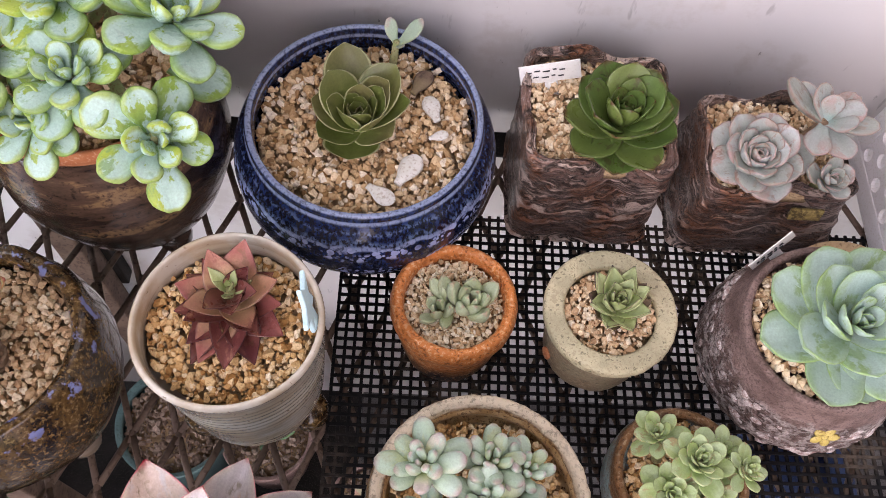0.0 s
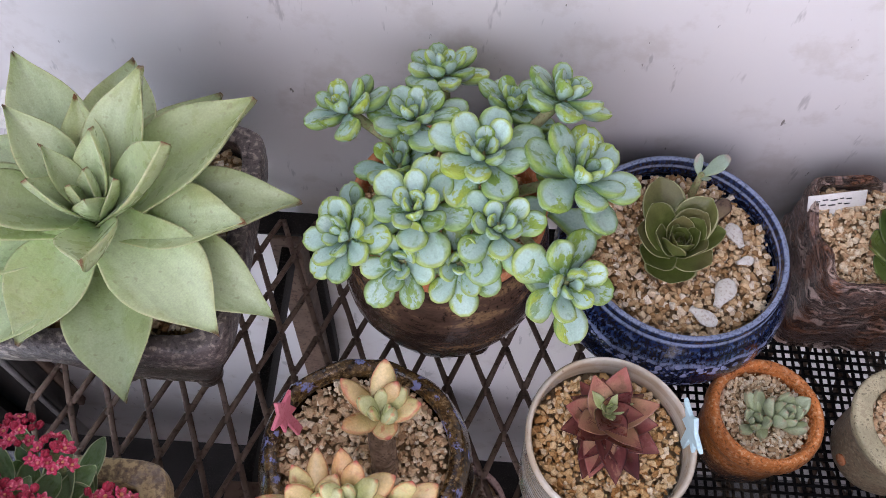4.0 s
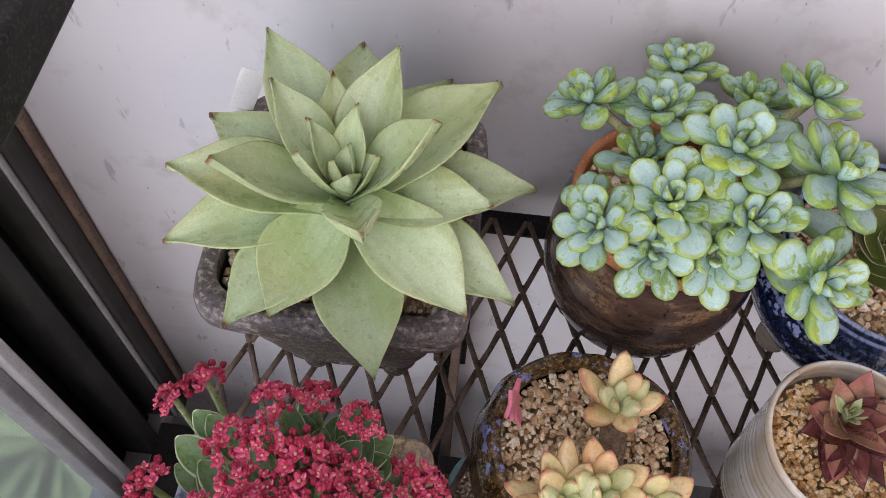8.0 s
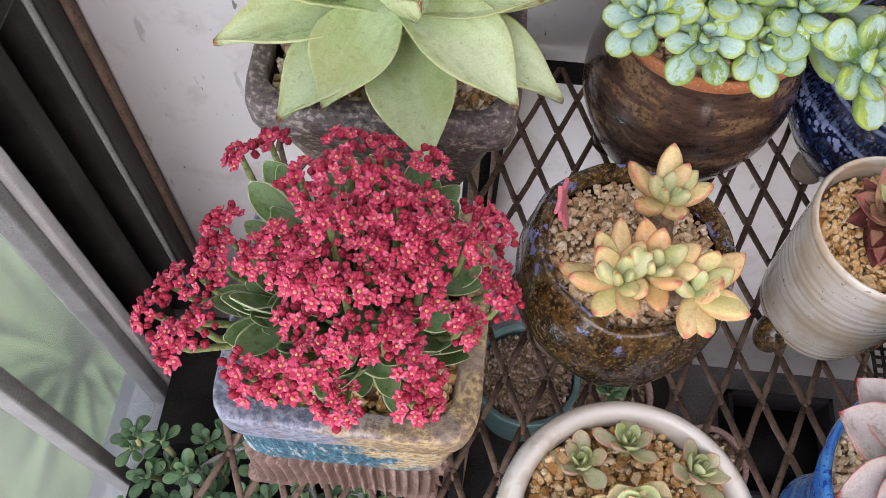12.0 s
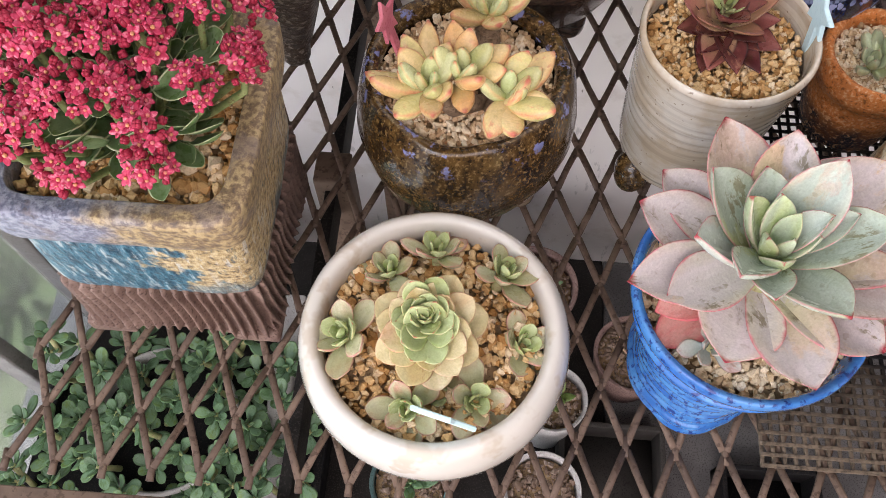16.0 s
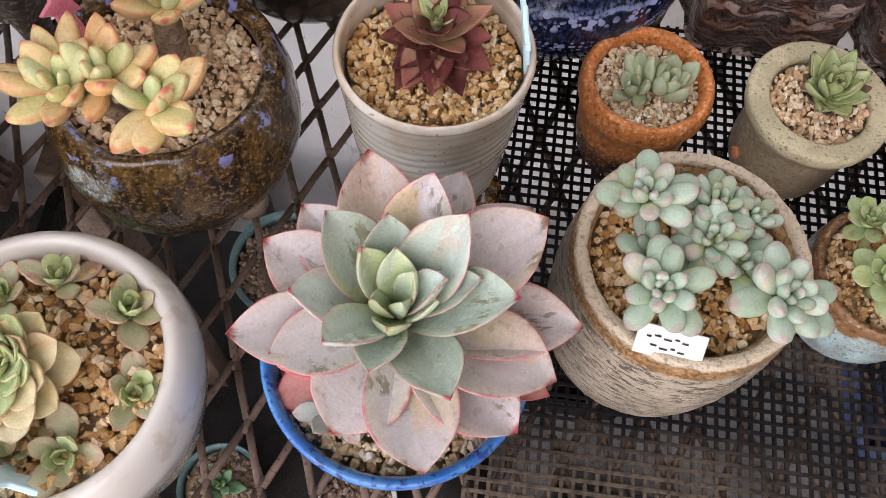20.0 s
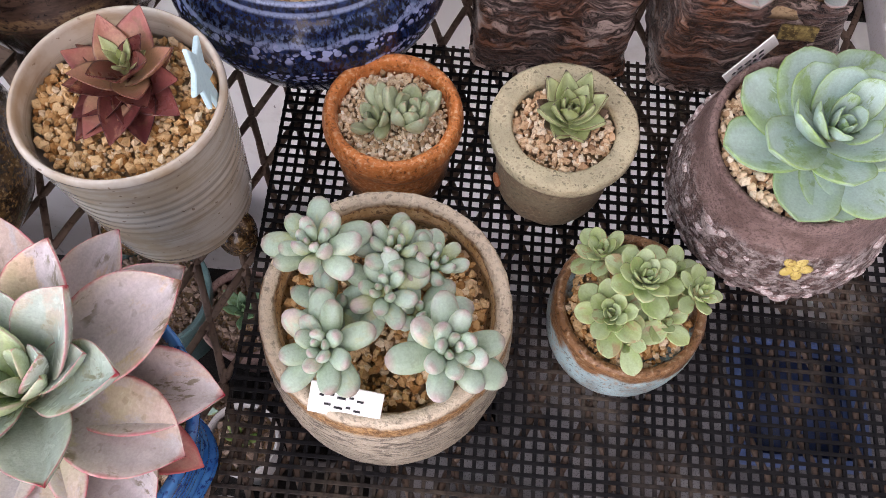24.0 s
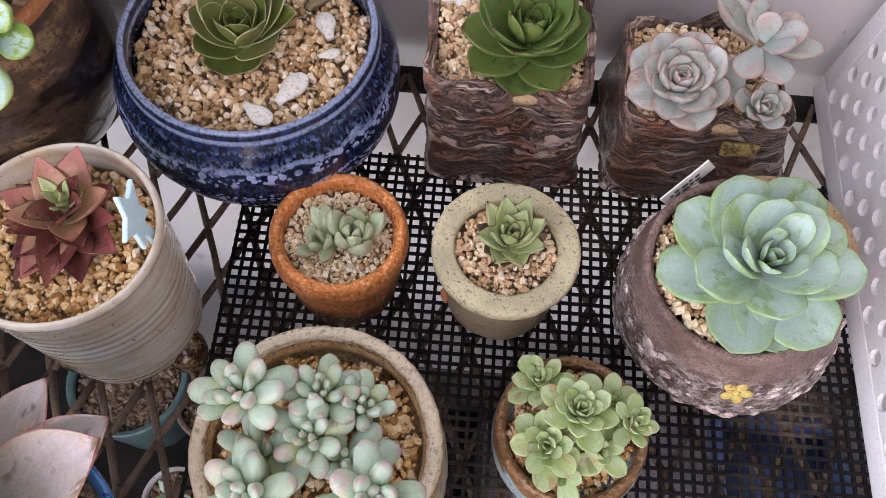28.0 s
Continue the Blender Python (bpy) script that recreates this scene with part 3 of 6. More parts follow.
LEAF_WB_OUT = leaf_material("gold_brown_leaf", (0.50, 0.47, 0.20), (0.55, 0.42, 0.21), (0.52, 0.28, 0.18), None, edge_from=0.92, rough=0.30, bloom=(0.60, 0.54, 0.33), spots=0.15, alt=(0.52, 0.36, 0.24), core=0.4, scratch=(0.36, 0.22, 0.10), edge_soft=0.1, patch=50)
LEAF_ROSY = leaf_material("rosy_green_leaf", (0.40, 0.46, 0.22), (0.47, 0.38, 0.24), (0.52, 0.22, 0.20), None, edge_from=0.84, rough=0.30, bloom=(0.49, 0.50, 0.33), spots=0.15, alt=(0.52, 0.28, 0.23), core=0.5, patch=70)
LEAF_ECH = leaf_material("pink_edged_leaf", (0.50, 0.52, 0.33), (0.56, 0.43, 0.38), (0.52, 0.13, 0.17), (0.34, 0.03, 0.05), 0.96, 0.91, 0.24, (0.51, 0.47, 0.50), 0.25, flaky=0.3, edge_soft=0.16, alt=(0.52, 0.39, 0.27), core=0.4, scratch=(0.16, 0.13, 0.07), patch=35)
LEAF_ECH_IN = leaf_material("blue_green_leaf", (0.43, 0.50, 0.23), (0.46, 0.48, 0.37), (0.50, 0.20, 0.23), (0.36, 0.04, 0.06), 0.96, 0.91, 0.24, (0.44, 0.53, 0.49), 0.2, flaky=0.3, edge_soft=0.14, alt=(0.50, 0.42, 0.39), core=0.3, scratch=(0.22, 0.20, 0.11), patch=35)
LEAF_HEART = leaf_material("bright_heart_leaf", (0.36, 0.48, 0.18), (0.46, 0.53, 0.30), (0.50, 0.42, 0.33), (0.40, 0.12, 0.10), 0.97, 0.88, 0.26, (0.48, 0.56, 0.44), 0.1, core=0.3, patch=50)
LEAF_RED = leaf_material("coral_red_leaf", (0.50, 0.13, 0.11), (0.54, 0.20, 0.19), (0.46, 0.07, 0.09), rough=0.36, bloom=(0.58, 0.30, 0.27), core=0.5)
LEAF_MOON = leaf_material("powdery_green_leaf", (0.50, 0.57, 0.29), (0.38, 0.45, 0.34), (0.38, 0.42, 0.33), (0.40, 0.33, 0.31), 0.86, 0.96, 0.38, (0.38, 0.50, 0.41), 0.15, sub=0.15, tip_soft=0.25, alt=(0.45, 0.39, 0.36), core=0.2, patch=60, flaky=0.3)
LEAF_FRESH = leaf_material("fresh_green_leaf", (0.36, 0.47, 0.19), (0.33, 0.44, 0.17), (0.40, 0.30, 0.18), None, edge_from=0.94, rough=0.36, bloom=(0.44, 0.54, 0.32), edge_soft=0.07, alt=(0.36, 0.43, 0.19), core=0.3, scratch=(0.38, 0.24, 0.13), patch=90)
LEAF_EDGED = leaf_material("pale_edged_green_leaf", (0.08, 0.15, 0.045), (0.11, 0.19, 0.06), (0.50, 0.54, 0.36), None, edge_from=0.86, rough=0.34, edge_soft=0.05, bloom=(0.19, 0.28, 0.15), core=0.4)
LEAF_LOW = leaf_material("blue_green_low_leaf", (0.03, 0.08, 0.03), (0.07, 0.15, 0.06), (0.12, 0.22, 0.11), rough=0.45, bloom=(0.14, 0.24, 0.15), alt=(0.13, 0.20, 0.05), core=0.5)
FLOWER_STEM = blotchy("pale_flower_stem", (0.17, 0.22, 0.08), (0.25, 0.29, 0.12), (0.14, 0.12, 0.05), 150, 0.6)
STEM = blotchy("green_stem", (0.30, 0.36, 0.15), (0.40, 0.38, 0.20), (0.26, 0.20, 0.10), 120, 0.6)
WOODY = blotchy("woody_stem", (0.20, 0.13, 0.08), (0.30, 0.21, 0.14), (0.12, 0.08, 0.05), 200, 0.85)
PETAL = blotchy("crimson_petal", (0.40, 0.022, 0.068), (0.54, 0.065, 0.135), (0.70, 0.22, 0.29), 420, 0.45, bump=0.1)
BUD = blotchy("dark_red_bud", (0.26, 0.014, 0.035), (0.38, 0.028, 0.065), (0.16, 0.011, 0.022), 300, 0.45, bump=0.1)
POLLEN = blotchy("yellow_flower_eye", (0.62, 0.30, 0.14), (0.66, 0.18, 0.20), (0.5, 0.3, 0.1), 300, 0.6, bump=0.0)
YELLOW = blotchy("yellow_ceramic_flower", (0.50, 0.38, 0.10), (0.58, 0.46, 0.15), (0.28, 0.18, 0.05), 150, 0.4)
WHITE_STONE = blotchy("chalky_white_leaf", (0.62, 0.60, 0.54), (0.68, 0.66, 0.62), (0.46, 0.40, 0.33), 90, 0.7)


# ---- builders ----
def thing(name, label, category, at=(0, 0, 0), turn=0.0, group="", kind=""):
    ob = new(name)
    ob.empty_display_size = 0.02
    ob.matrix_basis = pose(*at, 0, 0, turn)
    return tagged(ob, label, category, group, kind)


def mesh_of(bm, smooth=True):
    me = bpy.data.meshes.new("mesh")
    bm.to_mesh(me)
    bm.free()
    if smooth:
        me.polygons.foreach_set("use_smooth", [True] * len(me.polygons))
    return me


def part(name, me, material, parent, label="", m=None):
    if isinstance(me, bmesh.types.BMesh):
        me = mesh_of(me)
    if not me.materials:
        me.materials.append(material)
    ob = new(name, me)
    if parent:
        ob.parent = parent
    if m is not None:
        ob.matrix_basis = m
    if label:
        ob["label"] = label
    return ob


def solo(name, me, material, label, category, m=None, group="", kind=""):
    return tagged(part(name, me, material, None, "", m), label, category, group, kind)


def from_arrays(verts, faces, smooth=True):
    me = bpy.data.meshes.new("mesh")
    me.from_pydata([tuple(v) for v in verts], [], [tuple(f) for f in faces])
    me.polygons.foreach_set("use_smooth", [smooth] * len(me.polygons))
    me.update()
    return me


def box(bm, x0, x1, y0, y1, z0, z1, bevel=0.0):
    made = bmesh.ops.create_cube(bm, size=1.0, matrix=Matrix.LocRotScale(((x0 + x1) / 2, (y0 + y1) / 2, (z0 + z1) / 2), None, (x1 - x0, y1 - y0, z1 - z0)))
    if bevel:
        edges = list({e for v in made["verts"] for e in v.link_edges})
        bmesh.ops.bevel(bm, geom=edges, offset=bevel, segments=2, affect="EDGES", profile=0.6)
    return bm


def slab(x0, x1, y0, y1, z0, z1, bevel=0.0):
    return box(bmesh.new(), x0, x1, y0, y1, z0, z1, bevel)


def smooth_line(points, n):
    """A Catmull-Rom line through (r, z) points."""
    p = np.array([points[0], *points, points[-1]], float)
    out = []
    for i in range(1, len(p) - 2):
        for s in np.linspace(0, 1, n, endpoint=False):
            a, b, c, d = p[i - 1], p[i], p[i + 1], p[i + 2]
            out.append(0.5 * (2 * b + (c - a) * s + (2 * a - 5 * b + 4 * c - d) * s * s + (3 * b - a - 3 * c + d) * s**3))
    out.append(p[-2])
    return np.array(out)


def turned(points, seg=72, n=5, plan=None, move=None, close=True):
    """A turned vessel. plan(angle): factor on the radius; move(x, y, z, a): a shifted place."""
    line = smooth_line(points, n)
    verts, faces = [], []
    for r, z in line:
        for k in range(seg):
            a = 2 * math.pi * k / seg
            f = plan(a) if plan else 1.0
            x, y = r * f * math.cos(a), r * f * math.sin(a)
            verts.append(move(x, y, z, a) if move else (x, y, z))
    for i in range(len(line) - 1):
        for k in range(seg):
            j = (k + 1) % seg
            faces.append((i * seg + k, i * seg + j, (i + 1) * seg + j, (i + 1) * seg + k))
    if close:
        faces.append(tuple(reversed(range(seg))))
        faces.append(tuple(range((len(line) - 1) * seg, len(line) * seg)))
    return from_arrays(verts, faces)


def squarish(p, w, d):
    """Plan of a rounded rectangle with half sizes w and d."""
    return lambda a: (abs(math.cos(a) / w) ** p + abs(math.sin(a) / d) ** p) ** (-1 / p)


def hum(x, y, z, s):
    return noise.noise(Vector((x * s, y * s, z * s)))


def leaf_mesh(L, W, T, shape, cup=0.12, bend=0.3, nu=12, nv=12, keel=0.0):
    """A thick leaf along +y with its upper side to +z. shape: widths along it."""
    xs = np.linspace(0, 1, len(shape))
    verts, faces, along, rim = [], [], [], []
    y = z = 0.0
    for i in range(nu + 1):
        u = 1 - (1 - i / nu) ** 1.35
        du = u - (1 - (1 - (i - 1) / nu) ** 1.35) if i else 0
        ang = bend * (u - 0.35)
        y += L * du * math.cos(ang)
        z += L * du * math.sin(ang)
        w = W / 2 * float(np.interp(u, xs, shape))
        t = T / 2 * min(1.0, 0.55 + 1.2 * u) * math.sqrt(max(0.0, min(1.0, (1 - u) / 0.35))) + T * 0.03
        for k in range(nv):
            a = 2 * math.pi * k / nv
            c, s = math.cos(a), math.sin(a)
            lift = cup * W * 0.5 * abs(c) ** 1.45 * (w / (W / 2) if W else 1) - keel * T * (1 - abs(c))
            verts.append((w * c, y - s * t * math.sin(ang), z + t * s * (0.55 if s > 0 else 1.0) * math.cos(ang) + lift))
            along.append(u)
            rim.append(max(abs(c), (u - 0.86) / 0.14 if u > 0.86 else 0))
    for i in range(nu):
        for k in range(nv):
            j = (k + 1) % nv
            faces.append((i * nv + k, (i + 1) * nv + k, (i + 1) * nv + j, i * nv + j))
    faces.append(tuple(range(nv)))
    faces.append(tuple(reversed(range(nu * nv, (nu + 1) * nv))))
    me = from_arrays(verts, faces)
    me["broad"] = W
    for name, values in (("along", along), ("rim", rim)):
        me.attributes.new(name, "FLOAT", "POINT").data.foreach_set("value", values)
    return me


def variants(L, W, T, shape, material, cup=0.12, bend=0.3, keel=0.0, k=3, nu=12, nv=12):
    out = []
    for i in range(k):
        f = [random.uniform(0.93, 1.07) for _ in range(4)]
        me = leaf_mesh(L * f[0], W * f[1], T * f[2], shape, cup * f[3], bend * random.uniform(0.7, 1.4), nu, nv, keel)
        me.materials.append(material)
        out.append(me)
    return out


def place_leaf(parent, me, az, el, at=(0, 0, 0), out=0.0, scale=1.0, roll=0.0, name="leaf", label=""):
    """az: degrees from +x; el: degrees above level."""
    m = Matrix.Translation(at) @ pose(0, 0, 0, 0, 0, az - 90) @ Matrix.Translation((0, out, 0)) @ pose(0, 0, 0, el, roll, 0) @ Matrix.Scale(scale, 4)
    return part(name, me, me.materials[0], parent, label, m)


def leaf_at(parent, me, base, az, el, length, width, roll=0.0, name="leaf", label=""):
    """A leaf whose tip lies length mm from base, towards az and el degrees; width in mm."""
    ends = [v.co for v in me.vertices][-8:]
    tip = sum(ends, Vector()) / len(ends)
    fit_y = length / 1000 / math.hypot(tip.y, tip.z)
    chord = math.degrees(math.atan2(tip.z, tip.y))
    m = Matrix.Translation(base) @ pose(0, 0, 0, 0, 0, az - 90) @ pose(0, 0, 0, el - chord, 0, 0) @ pose(0, 0, 0, 0, roll, 0) @ Matrix.Diagonal((width / 1000 / me["broad"], fit_y, fit_y, 1.0))
    return part(name, me, me.materials[0], parent, label, m)


def leaf_ring(parent, pool, base, rows, lean=5.0):
    for az, el, length, width in rows:
        leaf_at(parent, random.choice(pool), base, az, el, length, width, random.uniform(-lean, lean))


def stem_mesh(points, r0, r1, seg=8):
    """A bent round stem through points, from radius r0 to r1."""
    pts = [Vector(p) for p in points]
    verts, faces = [], []
    for i, p in enumerate(pts):
        d = (pts[min(i + 1, len(pts) - 1)] - pts[max(i - 1, 0)]).normalized()
        q = d.to_track_quat("Z", "Y")
        r = r0 + (r1 - r0) * i / (len(pts) - 1)
        verts += [p + q @ Vector((r * math.cos(2 * math.pi * k / seg), r * math.sin(2 * math.pi * k / seg), 0)) for k in range(seg)]
    for i in range(len(pts) - 1):
        for k in range(seg):
            j = (k + 1) % seg
            faces.append((i * seg + k, i * seg + j, (i + 1) * seg + j, (i + 1) * seg + k))
    faces += [tuple(reversed(range(seg))), tuple(range((len(pts) - 1) * seg, len(pts) * seg))]
    return from_arrays(verts, faces)


def rosette(parent, at, meshes, n, el=(10, 80), size=(1.0, 0.35), out=0.004, tilt=(0, 0), spin=0.0, stem=None, inner=None, inner_from=0.6, jitter=6, name="rosette", label="", power=1.0):
    """Leaves in a spiral, from the outer ring (first values) to the heart (second). tilt: lean towards azimuth, degrees."""
    foot = stem or (0, 0, -0.012)
    me = stem_mesh([foot, tuple(0.5 * c for c in foot), (0, 0, 0.003)], 0.003, 0.003)
    m = Matrix.Translation(at) @ Matrix.Rotation(radians(tilt[0]), 4, Vector((-math.sin(radians(tilt[1])), math.cos(radians(tilt[1])), 0)))
    head = part(name, me, STEM, parent, label, m)
    for i in range(n):
        f = (i / max(1, n - 1)) ** power
        e = el[0] + (el[1] - el[0]) * f + random.uniform(-jitter, jitter)
        s = size[0] + (size[1] - size[0]) * f
        pool = inner if inner and f > inner_from else meshes
        place_leaf(head, random.choice(pool), spin + i * 137.5 + random.uniform(-jitter, jitter), e, (0, 0, 0.004 * f), out * (1 - f) + 0.001, s * random.uniform(0.93, 1.06), random.uniform(-jitter, jitter))
    return head


_bm = bmesh.new()
bmesh.ops.create_icosphere(_bm, subdivisions=2, radius=1.0)
COARSE = np.array([v.co[:] for v in _bm.verts])
COARSE_FACES = np.array([[v.index for v in f.verts] for f in _bm.faces])
_bm.free()


def gravel(centre, inside, reach, z, size, material, label, seed=1, dome=0.0, layers=2, skip=None):
    """A bed of small stones as far as inside(x, y) holds, on a sheet of soil."""
    rng = np.random.default_rng(seed)
    size = size * 0.88
    step = size * 0.80
    verts, faces, count = [], [], 0
    n = int(reach / step) + 1
    for layer in range(layers):
        for i in range(-n, n + 1):
            for j in range(-n, n + 1):
                x = (i + 0.5 * (j % 2)) * step + rng.normal() * step * 0.3
                y = j * step * 0.87 + rng.normal() * step * 0.3
                if not inside(x, y) or (layer and rng.random() < 0.35):
                    continue
                if skip and skip(x, y):
                    continue
                q = Matrix.Rotation(rng.uniform(0, 6.28), 3, Vector(rng.normal(size=3)).normalized())
                s = size * 0.5 * rng.choice([0.5, 0.75, 0.95, 1.15, 1.45], p=[0.25, 0.25, 0.22, 0.18, 0.1])
                src = CHUNKS[rng.integers(len(CHUNKS))]
                pts = (src @ np.array(q).T) * s
                zz = z - (layers - 1 - layer) * size * 0.45 + rng.normal() * size * 0.12 + dome * max(0.0, 1 - (x * x + y * y) / reach**2)
                verts.append(pts + np.array([x, y, zz]))
                faces.append(ICO_FACES + count)
                count += len(pts)
    v, f = np.concatenate(verts), np.concatenate(faces)
    me = bpy.data.meshes.new("mesh")
    me.from_pydata(v.tolist(), [], f.tolist())
    me.update()
    ob = solo("gravel", me, material, label, "gravel", pose(*centre), kind="stuff")
    return ob


_bm = bmesh.new()
bmesh.ops.create_icosphere(_bm, subdivisions=1, radius=1.0)
ICO = np.array([v.co[:] for v in _bm.verts])
ICO_FACES = np.array([[v.index for v in f.verts] for f in _bm.faces])
_bm.free()


def cut_coarse(base, k, planes, jitter):
    rng = np.random.default_rng(9)
    out = []
    for _ in range(k):
        p = (base + rng.normal(size=base.shape) * jitter) * rng.uniform(0.72, 1.25, 3)
        for _ in range(planes):
            d = rng.normal(size=3)
            d /= np.linalg.norm(d)
            over = np.maximum(p @ d - rng.uniform(0.5, 0.85), 0)
            p = p - over[:, None] * d
        out.append(p)
    return out


CHUNKS = cut_coarse(ICO, 24, 2, 0.16)
SMALL = cut_coarse(COARSE, 12, 8, 0.02)


def soil_disc(parent, r, z, plan=None):
    me = turned([(r, z - 0.01), (r, z - 0.001), (r * 0.5, z), (0.001, z)], 40, 1, plan)
    return part("soil", me, SOIL, parent)


def disc(r):
    return lambda x, y: x * x + y * y < r * r


def star_clip(name, material, label, m, s=0.013, thick=0.0025):
    """A small flat star-shaped peg with a stalk."""
    bm = bmesh.new()
    ring = []
    for k in range(10):
        a = math.pi / 2 + k * math.pi / 5
        r = s * (1.0 if k % 2 == 0 else 0.48)
        ring.append(bm.verts.new((r * math.cos(a), -thick / 2, r * math.sin(a))))
    f = bm.faces.new(ring)
    up = bmesh.ops.extrude_face_region(bm, geom=[f])
    bmesh.ops.translate(bm, verts=[v for v in up["geom"] if isinstance(v, bmesh.types.BMVert)], vec=(0, thick, 0))
    box(bm, -0.003, 0.003, -thick / 2, thick / 2, -s * 2.0, -s * 0.4)
    bmesh.ops.recalc_face_normals(bm, faces=bm.faces)
    bmesh.ops.bevel(bm, geom=list(bm.edges), offset=0.0005, segments=1, affect="EDGES")
    me = mesh_of(bm, False)
    root = thing(name, label, "plant tag", group="star pegs")
    root.matrix_basis = m
    part("star", me, material, root)
    return root


def name_tag(label, m, w=0.03, h=0.012, leg=0.03, written=True):
    """A white T-shaped plant label, standing along local x, its writing shown as bars."""
    root = thing("plant_label", label, "plant label", group="white plant labels")
    root.matrix_basis = m
    bm = slab(-w / 2, w / 2, -0.0005, 0.0005, 0, h, 0.0004)
    part("plate", bm, TAG, root)
    if leg > 0.012:
        part("leg", slab(-0.004, 0.004, -0.0005, 0.0005, -leg, 0), TAG, root)
    for row, (z, count) in enumerate(((0.62, 5), (0.30, 4)) if written else ()):
        x = -w * (0.36 - 0.08 * row)
        for k in range(count):
            b = w * 0.09 * (0.7 + 0.6 * ((k * 7 + row) % 3) / 2)
            lift = 0.06 * ((k + row) % 2)
            part("ink_bar", slab(x, x + b, -0.0012, -0.0006, h * (z + lift - 0.024), h * (z + lift + 0.024)), INK, root)
            x += b + w * 0.045
    return root


# ---- the setting ----
def structure(name, bm, material, label, category):
    return solo(name, bm, material, label, category, kind="structure")


structure("wall_back", slab(-0.90, 1.6, 0.396, 0.52, -0.95, 1.9), WALL, "off-white painted wall with scuffs and faint stains", "wall")
structure("wall_right", slab(1.5, 1.62, -1.6, 0.396, -0.95, 1.9), WALL, "off-white painted side wall", "wall")
structure("floor", slab(-0.9, 1.6, -1.6, 0.52, -1.05, -0.95), CEMENT, "grey cement balcony floor", "floor")
structure("ceiling", slab(-0.9, 1.6, -0.35, 0.52, 1.9, 2.0), CEILING, "plain white painted ceiling", "ceiling")
structure("wall_parapet", slab(-0.9, 1.6, -1.6, -1.5, -0.95, -0.55), WALL, "low painted parapet under the open front", "wall")
structure("wall_left", slab(-0.90, -0.73, -1.5, 0.396, -0.95, -0.586), WALL, "low painted wall under the garden window", "wall")

# garden window: dark corner post, grooved track, bright stile, glass, mullion
win = thing("window_1", "sliding garden window with dark posts and aluminium stiles", "window", kind="structure")
for x0, x1, y0, y1, mat, nm in (
    (-0.76, -0.684, 0.384, 0.3955, RUST, "corner_seal"),
    (-0.76, -0.690, 0.362, 0.384, GREY_FRAME, "corner_post"),
    (-0.76, -0.7022, 0.355, 0.362, GREY_FRAME, "corner_post"),
    (-0.702, -0.696, 0.355, 0.362, ALU_DULL, "edge_strip"),
    (-0.78, -0.735, 0.325, 0.352, DARK_FRAME, "track"),
    (-0.76, -0.712, 0.300, 0.325, GREY_FRAME, "track"),
    (-0.80, -0.750, 0.272, 0.300, DARK_FRAME, "track"),
    (-0.78, -0.730, 0.252, 0.272, DARK_FRAME, "track"),
    (-0.76, -0.700, 0.238, 0.252, ALU, "stile"),
    (-0.76, -0.708, 0.222, 0.2375, ALU_DULL, "stile"),
    (-0.745, -0.706, 0.100, 0.118, ALU_DULL, "stile"),
    (-0.775, -0.735, -0.62, -0.58, ALU, "stile"),
):
    part(nm, slab(x0, x1, y0, y1, -0.55, 1.6, 0.003), mat, win)
part("sill", slab(-0.82, -0.715, -1.5, 0.396, -0.585, -0.551, 0.004), ALU, win)
part("head", slab(-0.80, -0.70, -1.5, 0.396, 1.6, 1.9, 0.004), DARK_FRAME, win)


def glass():
    n = Nodes("window_glass")
    n.b.inputs["Transmission Weight"].default_value = 0.86
    n.b.inputs["IOR"].default_value = 1.22
    return n.done((0.86, 0.89, 0.87), 0.11)


pane = part("pane", slab(-0.732, -0.728, -1.5, 0.221, -0.55, 1.6), glass(), win)
pane.visible_shadow = False


def lawn():
    n = Nodes("garden_green")
    a = n.noise(n.obj, 3.0, 5, 0.6)
    b = n.noise(n.obj, 14, 5, 0.7)
    col = n.mix(n.ramp(a, (0.35, 0.0), (0.65, 1.0)), (0.17, 0.25, 0.14), (0.30, 0.37, 0.24))
    col = n.mix(n.ramp(b, (0.5, 0.0), (0.7, 0.7)), col, (0.40, 0.48, 0.36))
    return n.done(col, 0.9)


structure("ground", slab(-60, 60, -60, 60, -1.45, -1.2), lawn(), "sunlit green garden ground outside the window", "ground")

GARDEN_LEAF = leaf_material("garden_palm_leaf", (0.17, 0.27, 0.15), (0.25, 0.36, 0.22), (0.33, 0.43, 0.29), rough=0.5)
palm = thing("garden_palm", "fan-leaved green palm growing outside the window", "plant", (-1.25, 0.22, -1.2))
part("stem", stem_mesh([(0, 0, 0), (0.01, 0, 0.2), (0, 0, 0.42)], 0.03, 0.02), WOODY, palm)
blade = leaf_mesh(0.30, 0.03, 0.004, [0.3, 0.8, 1.0, 0.8, 0.5, 0.02], 0.2, -0.6)
blade.materials.append(GARDEN_LEAF)
for k in range(60):
    place_leaf(palm, blade, k * 137.5, 4 + 60 * (k / 60), (0, 0, 0.42), 0.01, random.uniform(0.7, 1.1))

# ---- the rack: expanded metal on a steel frame ----
rack = thing("plant_rack", "brown rusted expanded-metal plant rack against the wall", "shelf")


